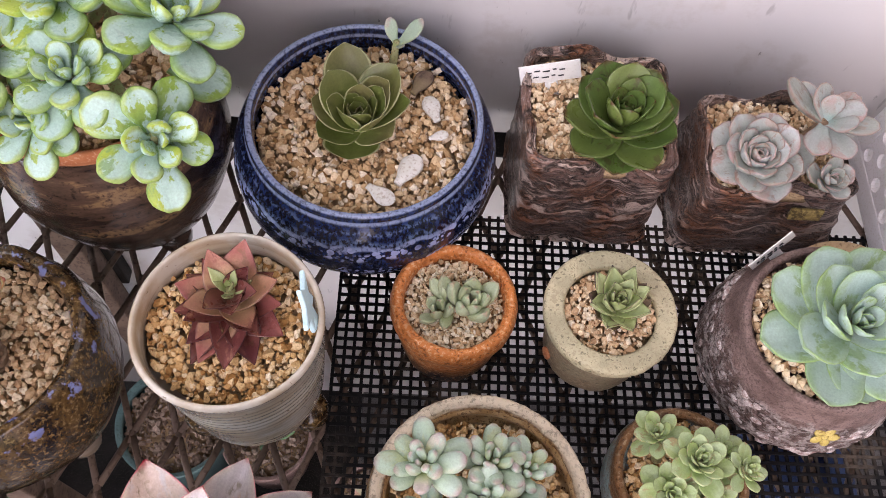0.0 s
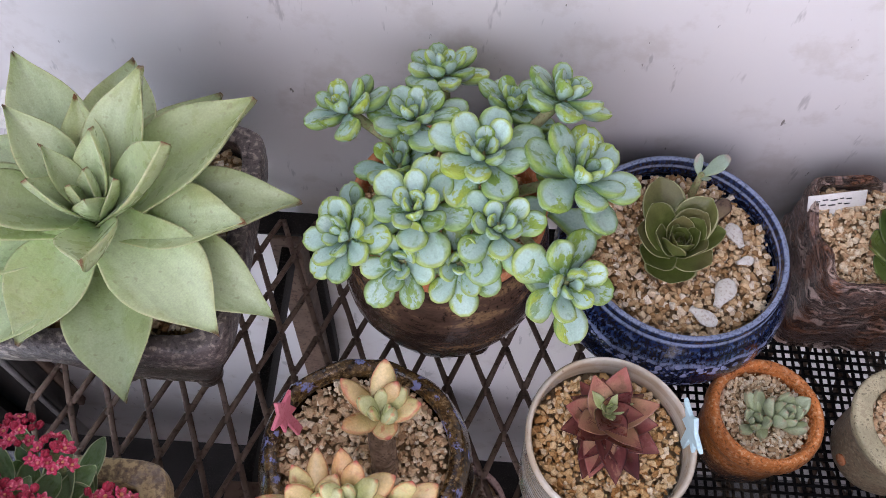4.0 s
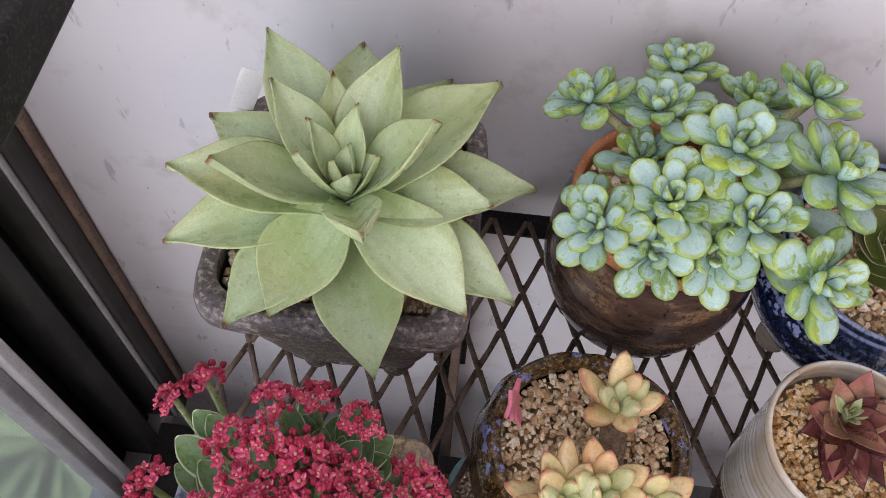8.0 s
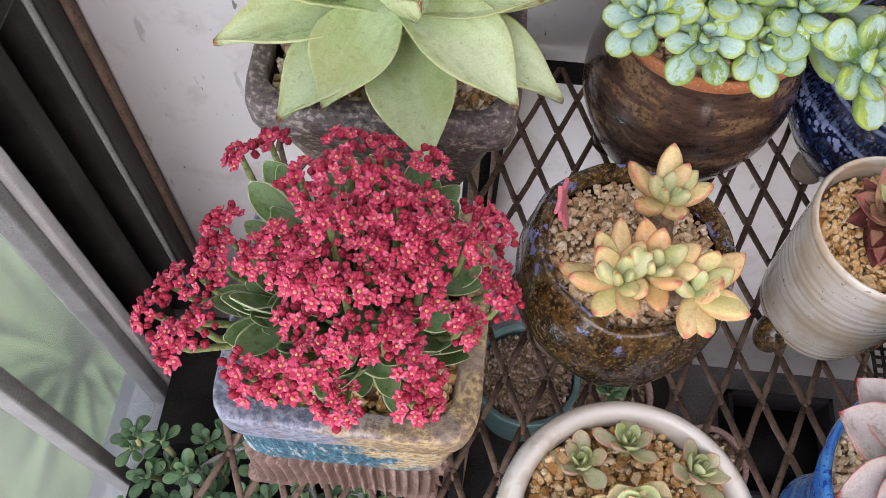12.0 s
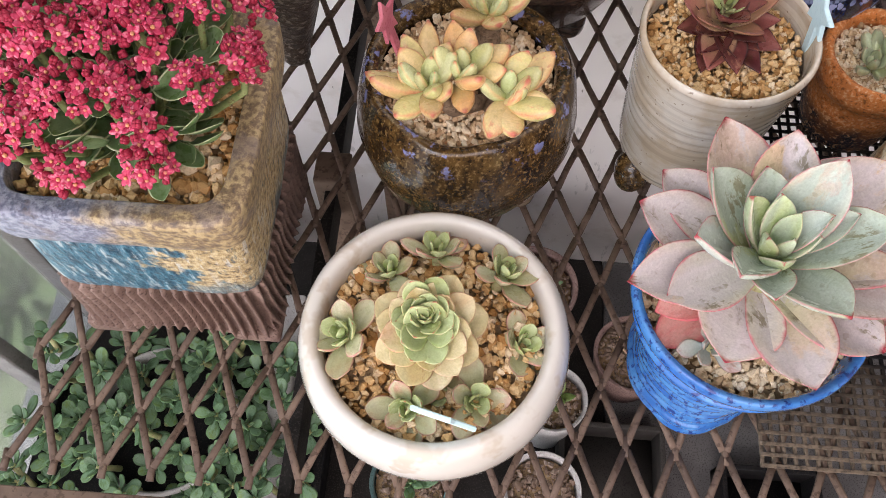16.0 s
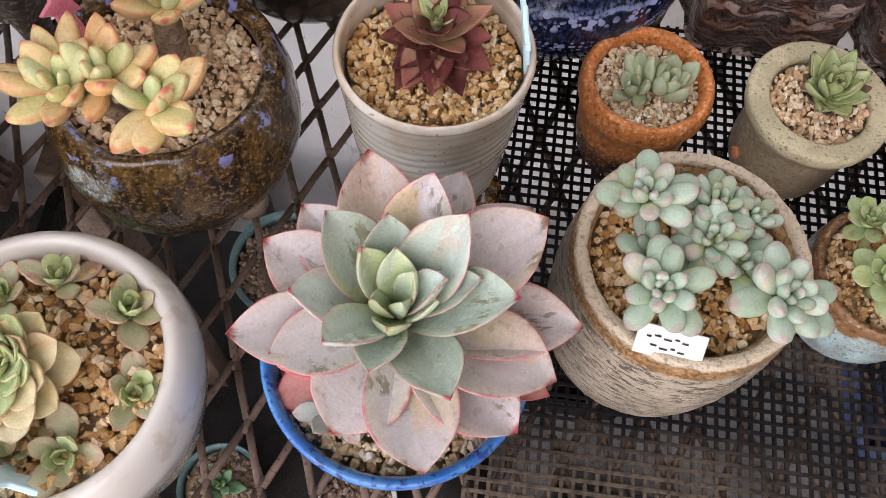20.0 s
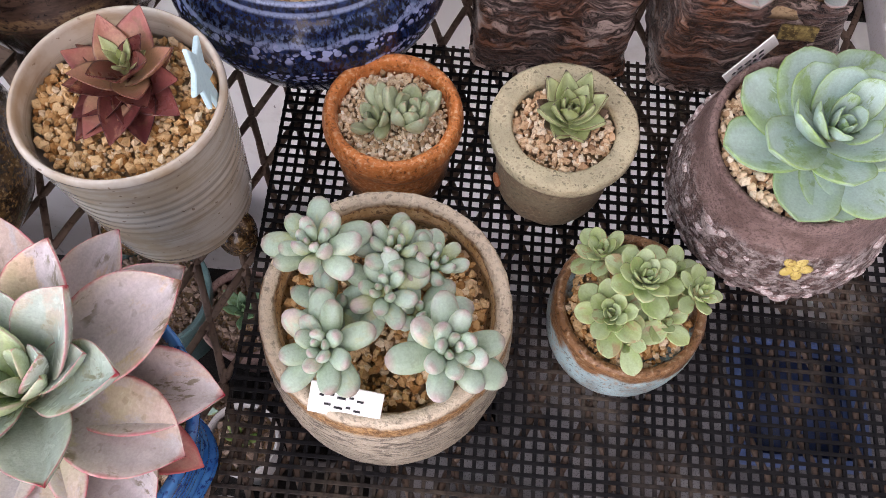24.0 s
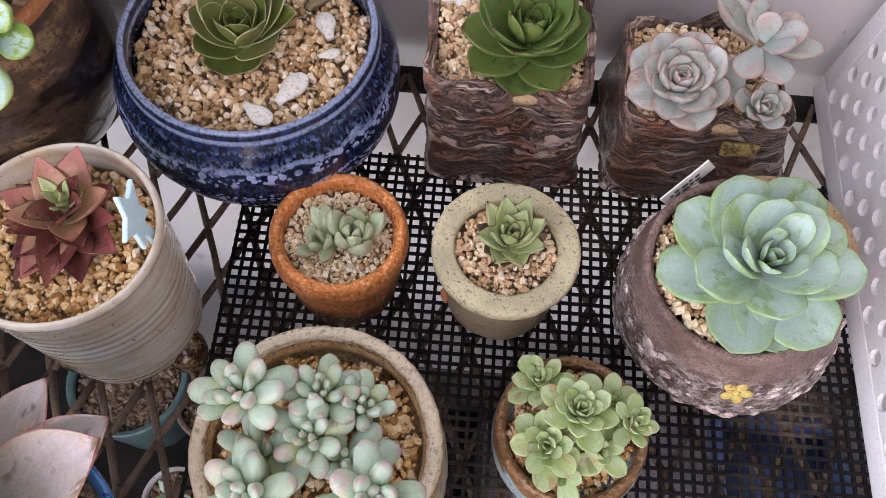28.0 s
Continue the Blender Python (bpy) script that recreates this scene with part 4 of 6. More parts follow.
def strand_sheet(x0, x1, y0, y1, px, py, ox, oy, w, h):
    verts, faces = [], []

    def bar(a, b):
        d = (b - a).normalized()
        s = Vector((-d.y, d.x, 0))
        n = len(verts)
        for p, k in ((a - d * w * 0.5, 1.0), ((a + b) / 2, 0.92), (b + d * w * 0.5, 1.0)):
            wob = Vector((random.uniform(-1, 1), random.uniform(-1, 1), random.uniform(-1, 1))) * 0.0003
            for c, z in ((-0.5, -0.5), (0.5, -0.5), (0.62, 0.2), (0.3, 0.5), (-0.3, 0.5), (-0.62, 0.2)):
                verts.append(p + wob + s * (c * w * k) + Vector((0, 0, z * h)))
        for r in range(2):
            for k in range(6):
                j = (k + 1) % 6
                faces.append((n + r * 6 + k, n + r * 6 + j, n + r * 6 + 6 + j, n + r * 6 + 6 + k))
        faces.append(tuple(n + k for k in reversed(range(6))))
        faces.append(tuple(n + 12 + k for k in range(6)))

    rows = range(int((y0 - oy) / py) - 1, int((y1 - oy) / py) + 2)
    for r in rows:
        y = oy + r * py
        shift = ox + (px / 2 if r % 2 else 0)
        for c in range(int((x0 - shift) / px) - 1, int((x1 - shift) / px) + 2):
            a = Vector((shift + c * px, y, 0))
            for sx in (-1, 1):
                b = Vector((a.x + sx * px / 2, y + py, 0))
                if min(a.x, b.x) < x0 or max(a.x, b.x) > x1 or y < y0 or y + py > y1 + 0.012:
                    continue
                k = 0.10
                bar(a + (b - a) * k, b - (b - a) * k)
                if sx > 0:
                    bar(a - Vector((0, py * 0.13, 0)), a + Vector((0, py * 0.13, 0)))
    return from_arrays(verts, faces)


part("expanded_metal", strand_sheet(-0.497, 0.62, -0.072, 0.372, 0.0278, 0.0329, -0.295, 0.2711, 0.0036, 0.003), RUST, rack, "rusted diamond mesh shelf", pose(0, 0, -0.0017))
part("front_bar", slab(-0.497, 0.62, -0.098, -0.072, -0.004, 0.0015, 0.001), RUST, rack)
part("front_lip", slab(-0.497, 0.62, -0.1, -0.097, -0.03, 0.0015, 0.001), RUST, rack)
part("back_bar", slab(-0.497, 0.62, 0.357, 0.378, -0.007, -0.0035, 0.001), BLACK_STEEL, rack)
for x, y in ((-0.333, 0.15), (-0.335, 0.366), (0.60, 0.366), (0.60, -0.085)):
    part("post", slab(x - 0.012, x + 0.012, y - 0.012, y + 0.012, -0.95, -0.008, 0.002), RUST, rack)
part("cross_bar", slab(-0.338, -0.330, -0.07, 0.357, -0.05, -0.02, 0.001), BLACK_STEEL, rack)
part("upper_side_bar", slab(-0.510, -0.480, -0.30, 0.30, 0.335, 0.36, 0.002), BLACK_STEEL, rack, "dark painted steel bar")


net = thing("plastic_net", "black square-mesh plastic net lying on the metal rack", "net", (-0.068, -0.031, 0.0004))
PITCH, STRAND = 0.0062, 0.0021
long_strand = mesh_of(slab(0.0, 0.688, 0.0, STRAND, 0.0006, 0.0022, 0.0003), False)
cross_strand = mesh_of(slab(0.0, STRAND, 0.0, 0.333, 0.0, 0.0016, 0.0003), False)
for i in range(111):
    part("cross_strand", cross_strand, NET, net, "", pose(i * PITCH + random.uniform(-0.0001, 0.0001), 0, random.uniform(-0.0002, 0.0), 0, 0, random.uniform(-0.03, 0.03)))
for j in range(54):
    part("long_strand", long_strand, NET, net, "", pose(0, j * PITCH + random.uniform(-0.0001, 0.0001), 0, 0, 0, random.uniform(-0.015, 0.015)))

# perforated white basket at the right
basket = thing("plastic_basket", "white perforated plastic basket standing on the net", "basket", (0.302, 0.079, 0.003))


def perforated(w, h, thick, pitch, r, start, margin=0.016):
    """A board in the y-z plane with staggered round holes, rounded at its lower front corner."""
    bm = bmesh.new()
    cols, rows = int((w - 2 * margin) / pitch), int((h - 2 * margin) / (pitch * 0.87))
    verts, faces = [], []
    seg = 12
    cy, cz = (w - margin * 2) / cols, (h - margin * 2) / rows
    grid = {}

    def vert(y, z):
        key = (round(y, 5), round(z, 5))
        if key not in grid:
            grid[key] = len(verts)
            verts.append(key)
        return grid[key]

    for i in range(cols):
        for j in range(rows):
            y0, z0 = margin + i * cy, margin + j * cz
            mid = (y0 + cy / 2, z0 + cz / 2)
            hole = (i + j) % 2 == 0
            frame_pts = [(y0, z0), (y0 + cy / 2, z0), (y0 + cy, z0), (y0 + cy, z0 + cz / 2), (y0 + cy, z0 + cz), (y0 + cy / 2, z0 + cz), (y0, z0 + cz), (y0, z0 + cz / 2)]
            outer = [vert(*p) for p in frame_pts]
            if not hole:
                faces.append(tuple(outer))
                continue
            ring = []
            for k in range(16):
                a = -3 * math.pi / 4 + k * math.pi / 8
                ring.append(vert(mid[0] + r * math.cos(a), mid[1] + r * math.sin(a)))
            for k in range(8):
                faces.append((outer[k], outer[(k + 1) % 8], ring[(2 * k + 2) % 16], ring[2 * k + 1], ring[2 * k]))
    me = from_arrays([(0, y, z) for y, z in verts], faces, False)
    return me


board = part("side_wall", perforated(0.30, 0.20, 0.003, 0.0125, 0.0052, 0), WHITE_PLASTIC, basket, "", pose(0, 0, 0, 0, 6, 0))
solid = board.modifiers.new("thickness", "SOLIDIFY")
solid.thickness, solid.offset = 0.003, 0
for ya, yb, za, zb in ((0, 0.30, 0, 0.016), (0, 0.30, 0.184, 0.20), (0, 0.016, 0.016, 0.184), (0.284, 0.30, 0.016, 0.184)):
    part("border", slab(-0.0018, 0.0018, ya, yb, za, zb, 0.0012), WHITE_PLASTIC, basket, "", pose(0, 0, 0, 0, 6, 0))
part("front_wall", slab(0.004, 0.25, -0.002, 0.002, 0.0, 0.2, 0.001), WHITE_PLASTIC, basket)
part("floor_plate", slab(0.004, 0.25, 0.002, 0.30, -0.001, 0.003, 0.001), WHITE_PLASTIC, basket)


# ---- pots ----
def sheared(dx, dy, top):
    return lambda x, y, z, a: (x + dx * z / top, y + dy * z / top, z)


# broad cobalt bowl
pot = thing("bowl_planter", "broad round bowl in dark cobalt glaze with milky dots", "plant pot", (-0.0525, 0.3035, 0.002))
part("body", turned([(0.001, 0.012), (0.045, 0.010), (0.062, 0.026), (0.078, 0.055), (0.0805, 0.075), (0.076, 0.092), (0.0705, 0.101), (0.0700, 0.106), (0.0680, 0.1085), (0.0655, 0.106), (0.0650, 0.095), (0.064, 0.075), (0.001, 0.072)], 112, 6), BLUE_GLAZE, pot)
for k in range(3):
    a = radians(-40 + 120 * k)
    part("foot", turned([(0.001, -0.002), (0.011, -0.001), (0.013, 0.008), (0.011, 0.018), (0.001, 0.022)], 20, 3), WHITE_RING, pot, "", pose(0.047 * math.cos(a), 0.047 * math.sin(a), 0))
soil_disc(pot, 0.0645, 0.088)
gravel((-0.0525, 0.3035, 0), disc(0.0635), 0.066, 0.0955, 0.0052, GRAVEL, "tan crushed pumice gravel filling the cobalt bowl", 3, 0.002)

# tall ringed white pot
pot = thing("ringed_planter", "tall white-glazed pot with throwing rings and three brown feet", "plant pot", (-0.109, 0.168, 0.001))


def rings(x, y, z, a):
    k = 1 + (0.0022 + 0.0025 * math.sin(z * 90)) * math.sin(z * 900 + 0.8 * math.sin(a * 2)) * (1 if 0.02 < z < 0.115 else 0) + 0.01 * math.sin(a * 3 + z * 20)
    return (x * k + 0.000 * z, y * k - 0.03 * z, z)


part("body", turned([(0.001, 0.022), (0.034, 0.020), (0.0385, 0.025), (0.0402, 0.036), (0.042, 0.06), (0.0445, 0.10), (0.0463, 0.122), (0.0470, 0.127), (0.0455, 0.130), (0.0435, 0.128), (0.0425, 0.115), (0.041, 0.10), (0.001, 0.10)], 80, 30, None, rings), WHITE_RING, pot)
for k in range(3):
    a = radians(-25 + 120 * k)
    part("foot", turned([(0.001, -0.001), (0.008, 0.0), (0.011, 0.008), (0.011, 0.022), (0.001, 0.028)], 18, 3), AMBER, pot, "glossy brown foot", pose(0.035 * math.cos(a), 0.035 * math.sin(a), 0))
soil_disc(pot, 0.041, 0.110)
gravel((-0.109, 0.1645, 0), disc(0.0405), 0.043, 0.1175, 0.0044, GRAVEL_OCHRE, "ochre crushed gravel in the ringed white pot", 4, 0.001)

# small orange pot
pot = thing("small_planter", "small squat orange-glazed pot with a dark foot", "plant pot", (0.005, 0.2075, 0.002), group="small round pots")


def pebbly(s, amp):
    return lambda x, y, z, a: (x * (1 + amp * hum(x, y, z, s)), y * (1 + amp * hum(x, y, z, s + 3)), z + 0.001 * hum(x, y, 0, 60))


part("body", turned([(0.001, 0.001), (0.025, 0.0), (0.0290, 0.006), (0.0318, 0.022), (0.0330, 0.043), (0.0352, 0.049), (0.0374, 0.056), (0.0366, 0.064), (0.0340, 0.0675), (0.0305, 0.066), (0.029, 0.06), (0.028, 0.050), (0.001, 0.05)], 72, 5, None, pebbly(380, 0.012)), ORANGE, pot)
soil_disc(pot, 0.0285, 0.056)
gravel((0.005, 0.2075, 0), disc(0.0287), 0.03, 0.0615, 0.0036, GRAVEL_PALE, "fine pale gravel in the orange pot", 5, 0.001)

# small beige pot with a broad flat rim
pot = thing("small_planter", "small sand-coloured pot with a broad flat greenish rim", "plant pot", (0.0935, 0.2012, 0.002), group="small round pots")
part("body", turned([(0.001, 0.001), (0.018, 0.0), (0.0185, 0.008), (0.0265, 0.014), (0.0305, 0.024), (0.0316, 0.045), (0.0332, 0.060), (0.0375, 0.068), (0.0386, 0.073), (0.0372, 0.0765), (0.031, 0.0765), (0.0265, 0.0745), (0.026, 0.062), (0.001, 0.06)], 72, 5, None, pebbly(200, 0.012)), BEIGE, pot)
part("crest", turned([(0.001, 0.0), (0.0035, 0.0), (0.004, 0.002), (0.001, 0.003)], 14, 3), TERRACOTTA, pot, "worn terracotta boss", pose(-0.0290, -0.0105, 0.032, 90, 0, -70))
soil_disc(pot, 0.0262, 0.066)
gravel((0.0935, 0.2012, 0), disc(0.0258), 0.027, 0.0735, 0.0042, GRAVEL_ROSE, "pale rosy gravel in the sand-coloured pot", 6, 0.002)

# speckled bowl
pot = thing("bowl_planter", "round speckled stoneware bowl with an ochre inner rim", "plant pot", (0.0165, 0.085, 0.002))
part("body", turned([(0.001, 0.001), (0.040, 0.0), (0.047, 0.006), (0.053, 0.030), (0.0555, 0.06), (0.0550, 0.085), (0.0535, 0.100), (0.0530, 0.107), (0.0512, 0.111), (0.0470, 0.1105), (0.0455, 0.107)], 88, 5, None, pebbly(260, 0.014), False), SPECKLED, pot)
part("inner_rim", turned([(0.0457, 0.1075), (0.0445, 0.103), (0.043, 0.090), (0.001, 0.088)], 88, 4, None, None, False), RIM_OCHRE, pot, "ochre-stained inner rim")
soil_disc(pot, 0.0432, 0.0935)
gravel((0.0165, 0.085, 0), disc(0.0425), 0.044, 0.1015, 0.0046, GRAVEL_OCHRE, "ochre and rose gravel in the speckled bowl", 7, 0.001)

# small turquoise and brown pot
pot = thing("small_planter", "small turquoise pot with a dripping brown glazed rim", "plant pot", (0.1335, 0.117, 0.002), group="small round pots")
part("body", turned([(0.001, 0.001), (0.028, 0.0), (0.034, 0.006), (0.0375, 0.020), (0.0385, 0.040), (0.0375, 0.053), (0.0370, 0.0585), (0.0350, 0.061), (0.0320, 0.059), (0.0305, 0.05), (0.001, 0.048)], 72, 5, None, lambda x, y, z, a: (x * (1 + 0.01 * hum(x, y, z, 330)) - 0.05 * z, y * (1 + 0.01 * hum(x, y, z, 330)) - 0.05 * z, z)), TURQUOISE, pot)
soil_disc(pot, 0.030, 0.050)
gravel((0.131, 0.1145, 0), disc(0.0303), 0.032, 0.0565, 0.0042, GRAVEL_OCHRE, "ochre gravel in the turquoise pot", 8, 0.001)

# leaning mauve-brown pot with relief flowers
pot = thing("relief_planter", "leaning mauve-brown clay pot with whitewashed relief band", "plant pot", (0.2235, 0.2025, 0.002))
LEAN = (-0.0215, -0.019)


def leaning(x, y, z, a):
    return (x + LEAN[0] * z / 0.11, y + LEAN[1] * z / 0.11, z + 0.10 * (x * 0.75 + y * 0.66) * min(1, z / 0.1))


part("body", turned([(0.001, 0.001), (0.042, 0.0), (0.054, 0.010), (0.0598, 0.030), (0.0585, 0.052), (0.0530, 0.078), (0.0475, 0.095), (0.0465, 0.106), (0.0450, 0.1105), (0.0415, 0.109), (0.040, 0.095), (0.001, 0.093)], 160, 8, None, lambda x, y, z, a: leaning(x * (1 + 0.03 * max(0, hum(x, y, z, 190)) * (0.018 < z < 0.068)), y * (1 + 0.03 * max(0, hum(x, y, z, 190)) * (0.018 < z < 0.068)), z, a)), RELIEF_CLAY, pot)
for k in range(130):
    a = radians(150 + k * 360 / 130 + random.uniform(-3, 3))
    h = random.uniform(0.024, 0.076)
    r = float(np.interp(h, [0.03, 0.052, 0.078], [0.0594, 0.0582, 0.0528]))
    s = random.uniform(0.0025, 0.0062)
    pts = SMALL[k % len(SMALL)] * s * np.array([1.0, 0.45, 0.8])
    me = from_arrays(pts, COARSE_FACES)
    px, py, pz = leaning(r * math.cos(a), r * math.sin(a), h, a)
    part("relief_petal", me, RELIEF_WHITE, pot, "", pose(px, py, pz, 0, random.uniform(-40, 40), math.degrees(a) - 90))
a = radians(-92)
px, py, pz = leaning(0.0550 * math.cos(a), 0.0550 * math.sin(a), 0.075, a)
flower = part("ceramic_flower", from_arrays(COARSE * np.array([0.0022, 0.0015, 0.0022]), COARSE_FACES), YELLOW, pot, "little yellow ceramic flower", pose(px, py, pz, -22, 0, math.degrees(a) + 90))
for k in range(5):
    b = math.radians(72 * k)
    part("petal", from_arrays(COARSE * np.array([0.0036, 0.0011, 0.0028]), COARSE_FACES), YELLOW, flower, "", pose(0.0046 * math.cos(b), 0, 0.0046 * math.sin(b), 0, -72 * k, 0))
soil_disc(pot, 0.040, 0.098)
gravel((0.203, 0.1845, 0.0), disc(0.0405), 0.042, 0.106, 0.0045, GRAVEL_ROSE, "pale tan gravel in the leaning clay pot", 9, 0.0)

# two log-shaped pots
for w, d, h, x, y, dx, dy, top, lab, seed in (
    (0.0475, 0.046, 0.100, 0.0920, 0.3325, -0.003, -0.008, 0.97, "log-shaped dark brown bark-textured ceramic pot with wavy rim", 2),
    (0.0560, 0.046, 0.099, 0.2130, 0.3310, -0.017, -0.024, 0.80, "log-shaped bark-textured ceramic pot with flared foot", 11),
):
    pot = thing("log_planter", lab, "plant pot", (x, y, 0.002), group="log-shaped pots")

    def barky(px, py, z, a, w=w, d=d, h=h, dx=dx, dy=dy, seed=seed):
        t = z / h
        edge = 1.0 if math.hypot(px / w, py / d) > 0.9 * top else 0.3
        groove = abs(hum(px * 0.35 + seed, py * 0.35, z * 2.6 + 0.006 * hum(px, py, z, 40), 120))
        out = 1.0 + edge * (0.030 * hum(px + seed, py, z * 2.0, 36) + 0.05 * groove - 0.025 + 0.014 * hum(px, py + seed, z * 3, 240))
        notch = -0.22 * math.exp(-((((a - 4.95) + math.pi) % (2 * math.pi) - math.pi) / 0.26) ** 2) * max(0.0, t) ** 1.5
        wave = (0.0050 * math.sin(3 * a + seed) + 0.0030 * math.sin(7 * a + seed)) * max(0.0, t) ** 3 - 0.005 * max(0.0, t) ** 4 * math.exp(-((((a - 4.95) + math.pi) % (2 * math.pi) - math.pi) / 0.40) ** 2)
        return (px * (out + notch) + dx * t, py * (out + notch) + dy * t, z + wave)

    k = (top + 1) / 2
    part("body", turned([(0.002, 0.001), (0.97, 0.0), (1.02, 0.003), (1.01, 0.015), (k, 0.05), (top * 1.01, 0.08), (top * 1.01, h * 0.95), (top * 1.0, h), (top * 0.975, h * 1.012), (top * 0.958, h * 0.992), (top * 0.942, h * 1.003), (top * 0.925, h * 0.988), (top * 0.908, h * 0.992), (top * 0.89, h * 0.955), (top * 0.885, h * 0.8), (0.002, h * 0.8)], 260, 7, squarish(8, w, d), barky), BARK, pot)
    part("soil", turned([(top * 0.86, h * 0.8), (top * 0.86, h * 0.875), (0.002, h * 0.88)], 48, 1, squarish(8, w, d)), SOIL, pot, "", pose(dx * 0.9, dy * 0.9, 0))
    gravel((x + dx * 0.95, y + dy * 0.95, 0), lambda px, py, w=w, d=d, top=top: abs(px / (w * 0.885 * top)) ** 8 + abs(py / (d * 0.885 * top)) ** 8 < 1, 0.05, h * 0.94, 0.0046, GRAVEL_ROSE, "pale rosy gravel in the log-shaped pot", 20 + seed, 0.003, 2, lambda px, py, d=d, top=top: py < -d * 0.875 * top * (1 - 0.28 * math.exp(-((px - 0.010) / 0.012) ** 2)))
    if top < 0.9:
        part("seal", slab(-0.010, 0.010, -0.0012, 0.0012, -0.0045, 0.0045, 0.0005), blotchy("gilt_seal", (0.10, 0.07, 0.03), (0.30, 0.22, 0.08), (0.42, 0.32, 0.12), 300, 0.4), pot, "small gilt maker's plaque", pose(0.004, -0.0605, 0.078, -10, 0, 0))

# rectangular tray planter
pot = thing("tray_planter", "rounded rectangular planter in mottled brown and blue glaze", "plant pot", (-0.396, 0.262, 0.0))
part("body", turned([(0.002, 0.030), (0.52, 0.028), (0.58, 0.036), (0.76, 0.088), (0.90, 0.126), (0.985, 0.134), (1.0, 0.143), (0.99, 0.154), (0.955, 0.158), (0.86, 0.157), (0.835, 0.152), (0.825, 0.12), (0.002, 0.12)], 112, 6, squarish(9, 0.077, 0.079), lambda x, y, z, a: (x * (1 + 0.012 * hum(x, y, z, 70)), y * (1 + 0.012 * hum(x, y, z, 70)), z + 0.0012 * hum(x, y, 1, 90))), TRAY_GLAZE, pot)
for sx in (-1, 1):
    for sy in (-1, 1):
        part("foot", turned([(0.001, 0.0005), (0.009, 0.001), (0.011, 0.012), (0.013, 0.032), (0.001, 0.036)], 24, 3), TRAY_GLAZE, pot, "dark glazed foot", pose(sx * 0.028, sy * 0.029, 0))
part("soil", turned([(0.82, 0.12), (0.82, 0.139), (0.002, 0.14)], 48, 1, squarish(9, 0.077, 0.079)), SOIL, pot)
gravel((-0.396, 0.262, 0), lambda x, y: abs(x / 0.063) ** 9 + abs(y / 0.065) ** 9 < 1, 0.07, 0.146, 0.0062, GRAVEL, "tan and grey gravel in the rectangular planter", 12, 0.0)

# dark belly pot with terracotta rim
pot = thing("belly_planter", "dark umber belly pot with bare terracotta rim", "plant pot", (-0.205, 0.302, 0.002))
part("body", turned([(0.001, 0.008), (0.036, 0.006), (0.052, 0.020), (0.066, 0.055), (0.0695, 0.080), (0.0665, 0.105), (0.0610, 0.125), (0.0600, 0.132)], 88, 5, None, lambda x, y, z, a: (x * (1 + 0.015 * hum(x, y, z, 40)), y * (1 + 0.015 * hum(x, y, z, 40)), z), False), JADE_POT, pot)
part("rim", turned([(0.0597, 0.131), (0.0610, 0.137), (0.0590, 0.141), (0.0555, 0.138), (0.0545, 0.125), (0.001, 0.12)], 88, 4, None, None, False), TERRACOTTA, pot, "bare orange terracotta rim")
for k in range(3):
    a = radians(-50 + 120 * k)
    part("foot", turned([(0.001, -0.001), (0.010, 0.0), (0.012, 0.008), (0.011, 0.016), (0.001, 0.02)], 18, 3), JADE_POT, pot, "", pose(0.04 * math.cos(a), 0.04 * math.sin(a), 0))
soil_disc(pot, 0.0545, 0.126)
gravel((-0.205, 0.302, 0), disc(0.0535), 0.055, 0.132, 0.006, GRAVEL, "tan gravel in the belly pot", 13, 0.0, 1)

# amber glazed pot, squashed into a soft triangle
pot = thing("glazed_planter", "squat amber-brown glazed pot with bluish uneven rim", "plant pot", (-0.2455, 0.153, 0.002))
part("body", turned([(0.001, 0.006), (0.040, 0.004), (0.052, 0.014), (0.0635, 0.040), (0.0655, 0.060), (0.0625, 0.080), (0.0595, 0.089), (0.0565, 0.0940), (0.0515, 0.0935), (0.0490, 0.088), (0.048, 0.07), (0.001, 0.068)], 96, 5, lambda a: 1 + 0.016 * math.sin(3 * a + 0.6), lambda x, y, z, a: (x * (1 + 0.02 * hum(x, y, z, 55)), y * (1 + 0.02 * hum(x, y, z, 55)) + 0.05 * z, z + 0.002 * hum(x, y, 2, 45))), AMBER, pot)
for k in range(3):
    a = radians(210 + 120 * k)
    part("foot", turned([(0.001, -0.001), (0.009, 0.0), (0.011, 0.006), (0.010, 0.014), (0.001, 0.016)], 18, 3), WHITE_RING, pot, "", pose(0.042 * math.cos(a), 0.042 * math.sin(a), 0))
soil_disc(pot, 0.0515, 0.079)
gravel((-0.2455, 0.157, 0), disc(0.0485), 0.054, 0.0865, 0.0048, GRAVEL_ROSE, "pale grey-tan gravel in the amber pot", 14, 0.002)

# glossy white bowl
pot = thing("bowl_planter", "glossy white bowl with a thick rolled rim", "plant pot", (-0.2507, -0.003, 0.002))
part("body", turned([(0.001, 0.004), (0.040, 0.002), (0.047, 0.010), (0.058, 0.050), (0.0640, 0.078), (0.0648, 0.092), (0.0625, 0.104), (0.0585, 0.110), (0.0545, 0.110), (0.0522, 0.105), (0.0515, 0.095), (0.050, 0.08), (0.001, 0.08)], 96, 5), GLOSS_WHITE, pot)
soil_disc(pot, 0.051, 0.094)
gravel((-0.2507, -0.003, 0), disc(0.0508), 0.053, 0.1015, 0.0055, GRAVEL_OCHRE, "ochre gravel in the white bowl", 15, 0.001)

# bright blue footed pot
pot = thing("footed_planter", "bright blue glazed tapering pot with turned grooves on three feet", "plant pot", (-0.105, 0.0235, 0.002))


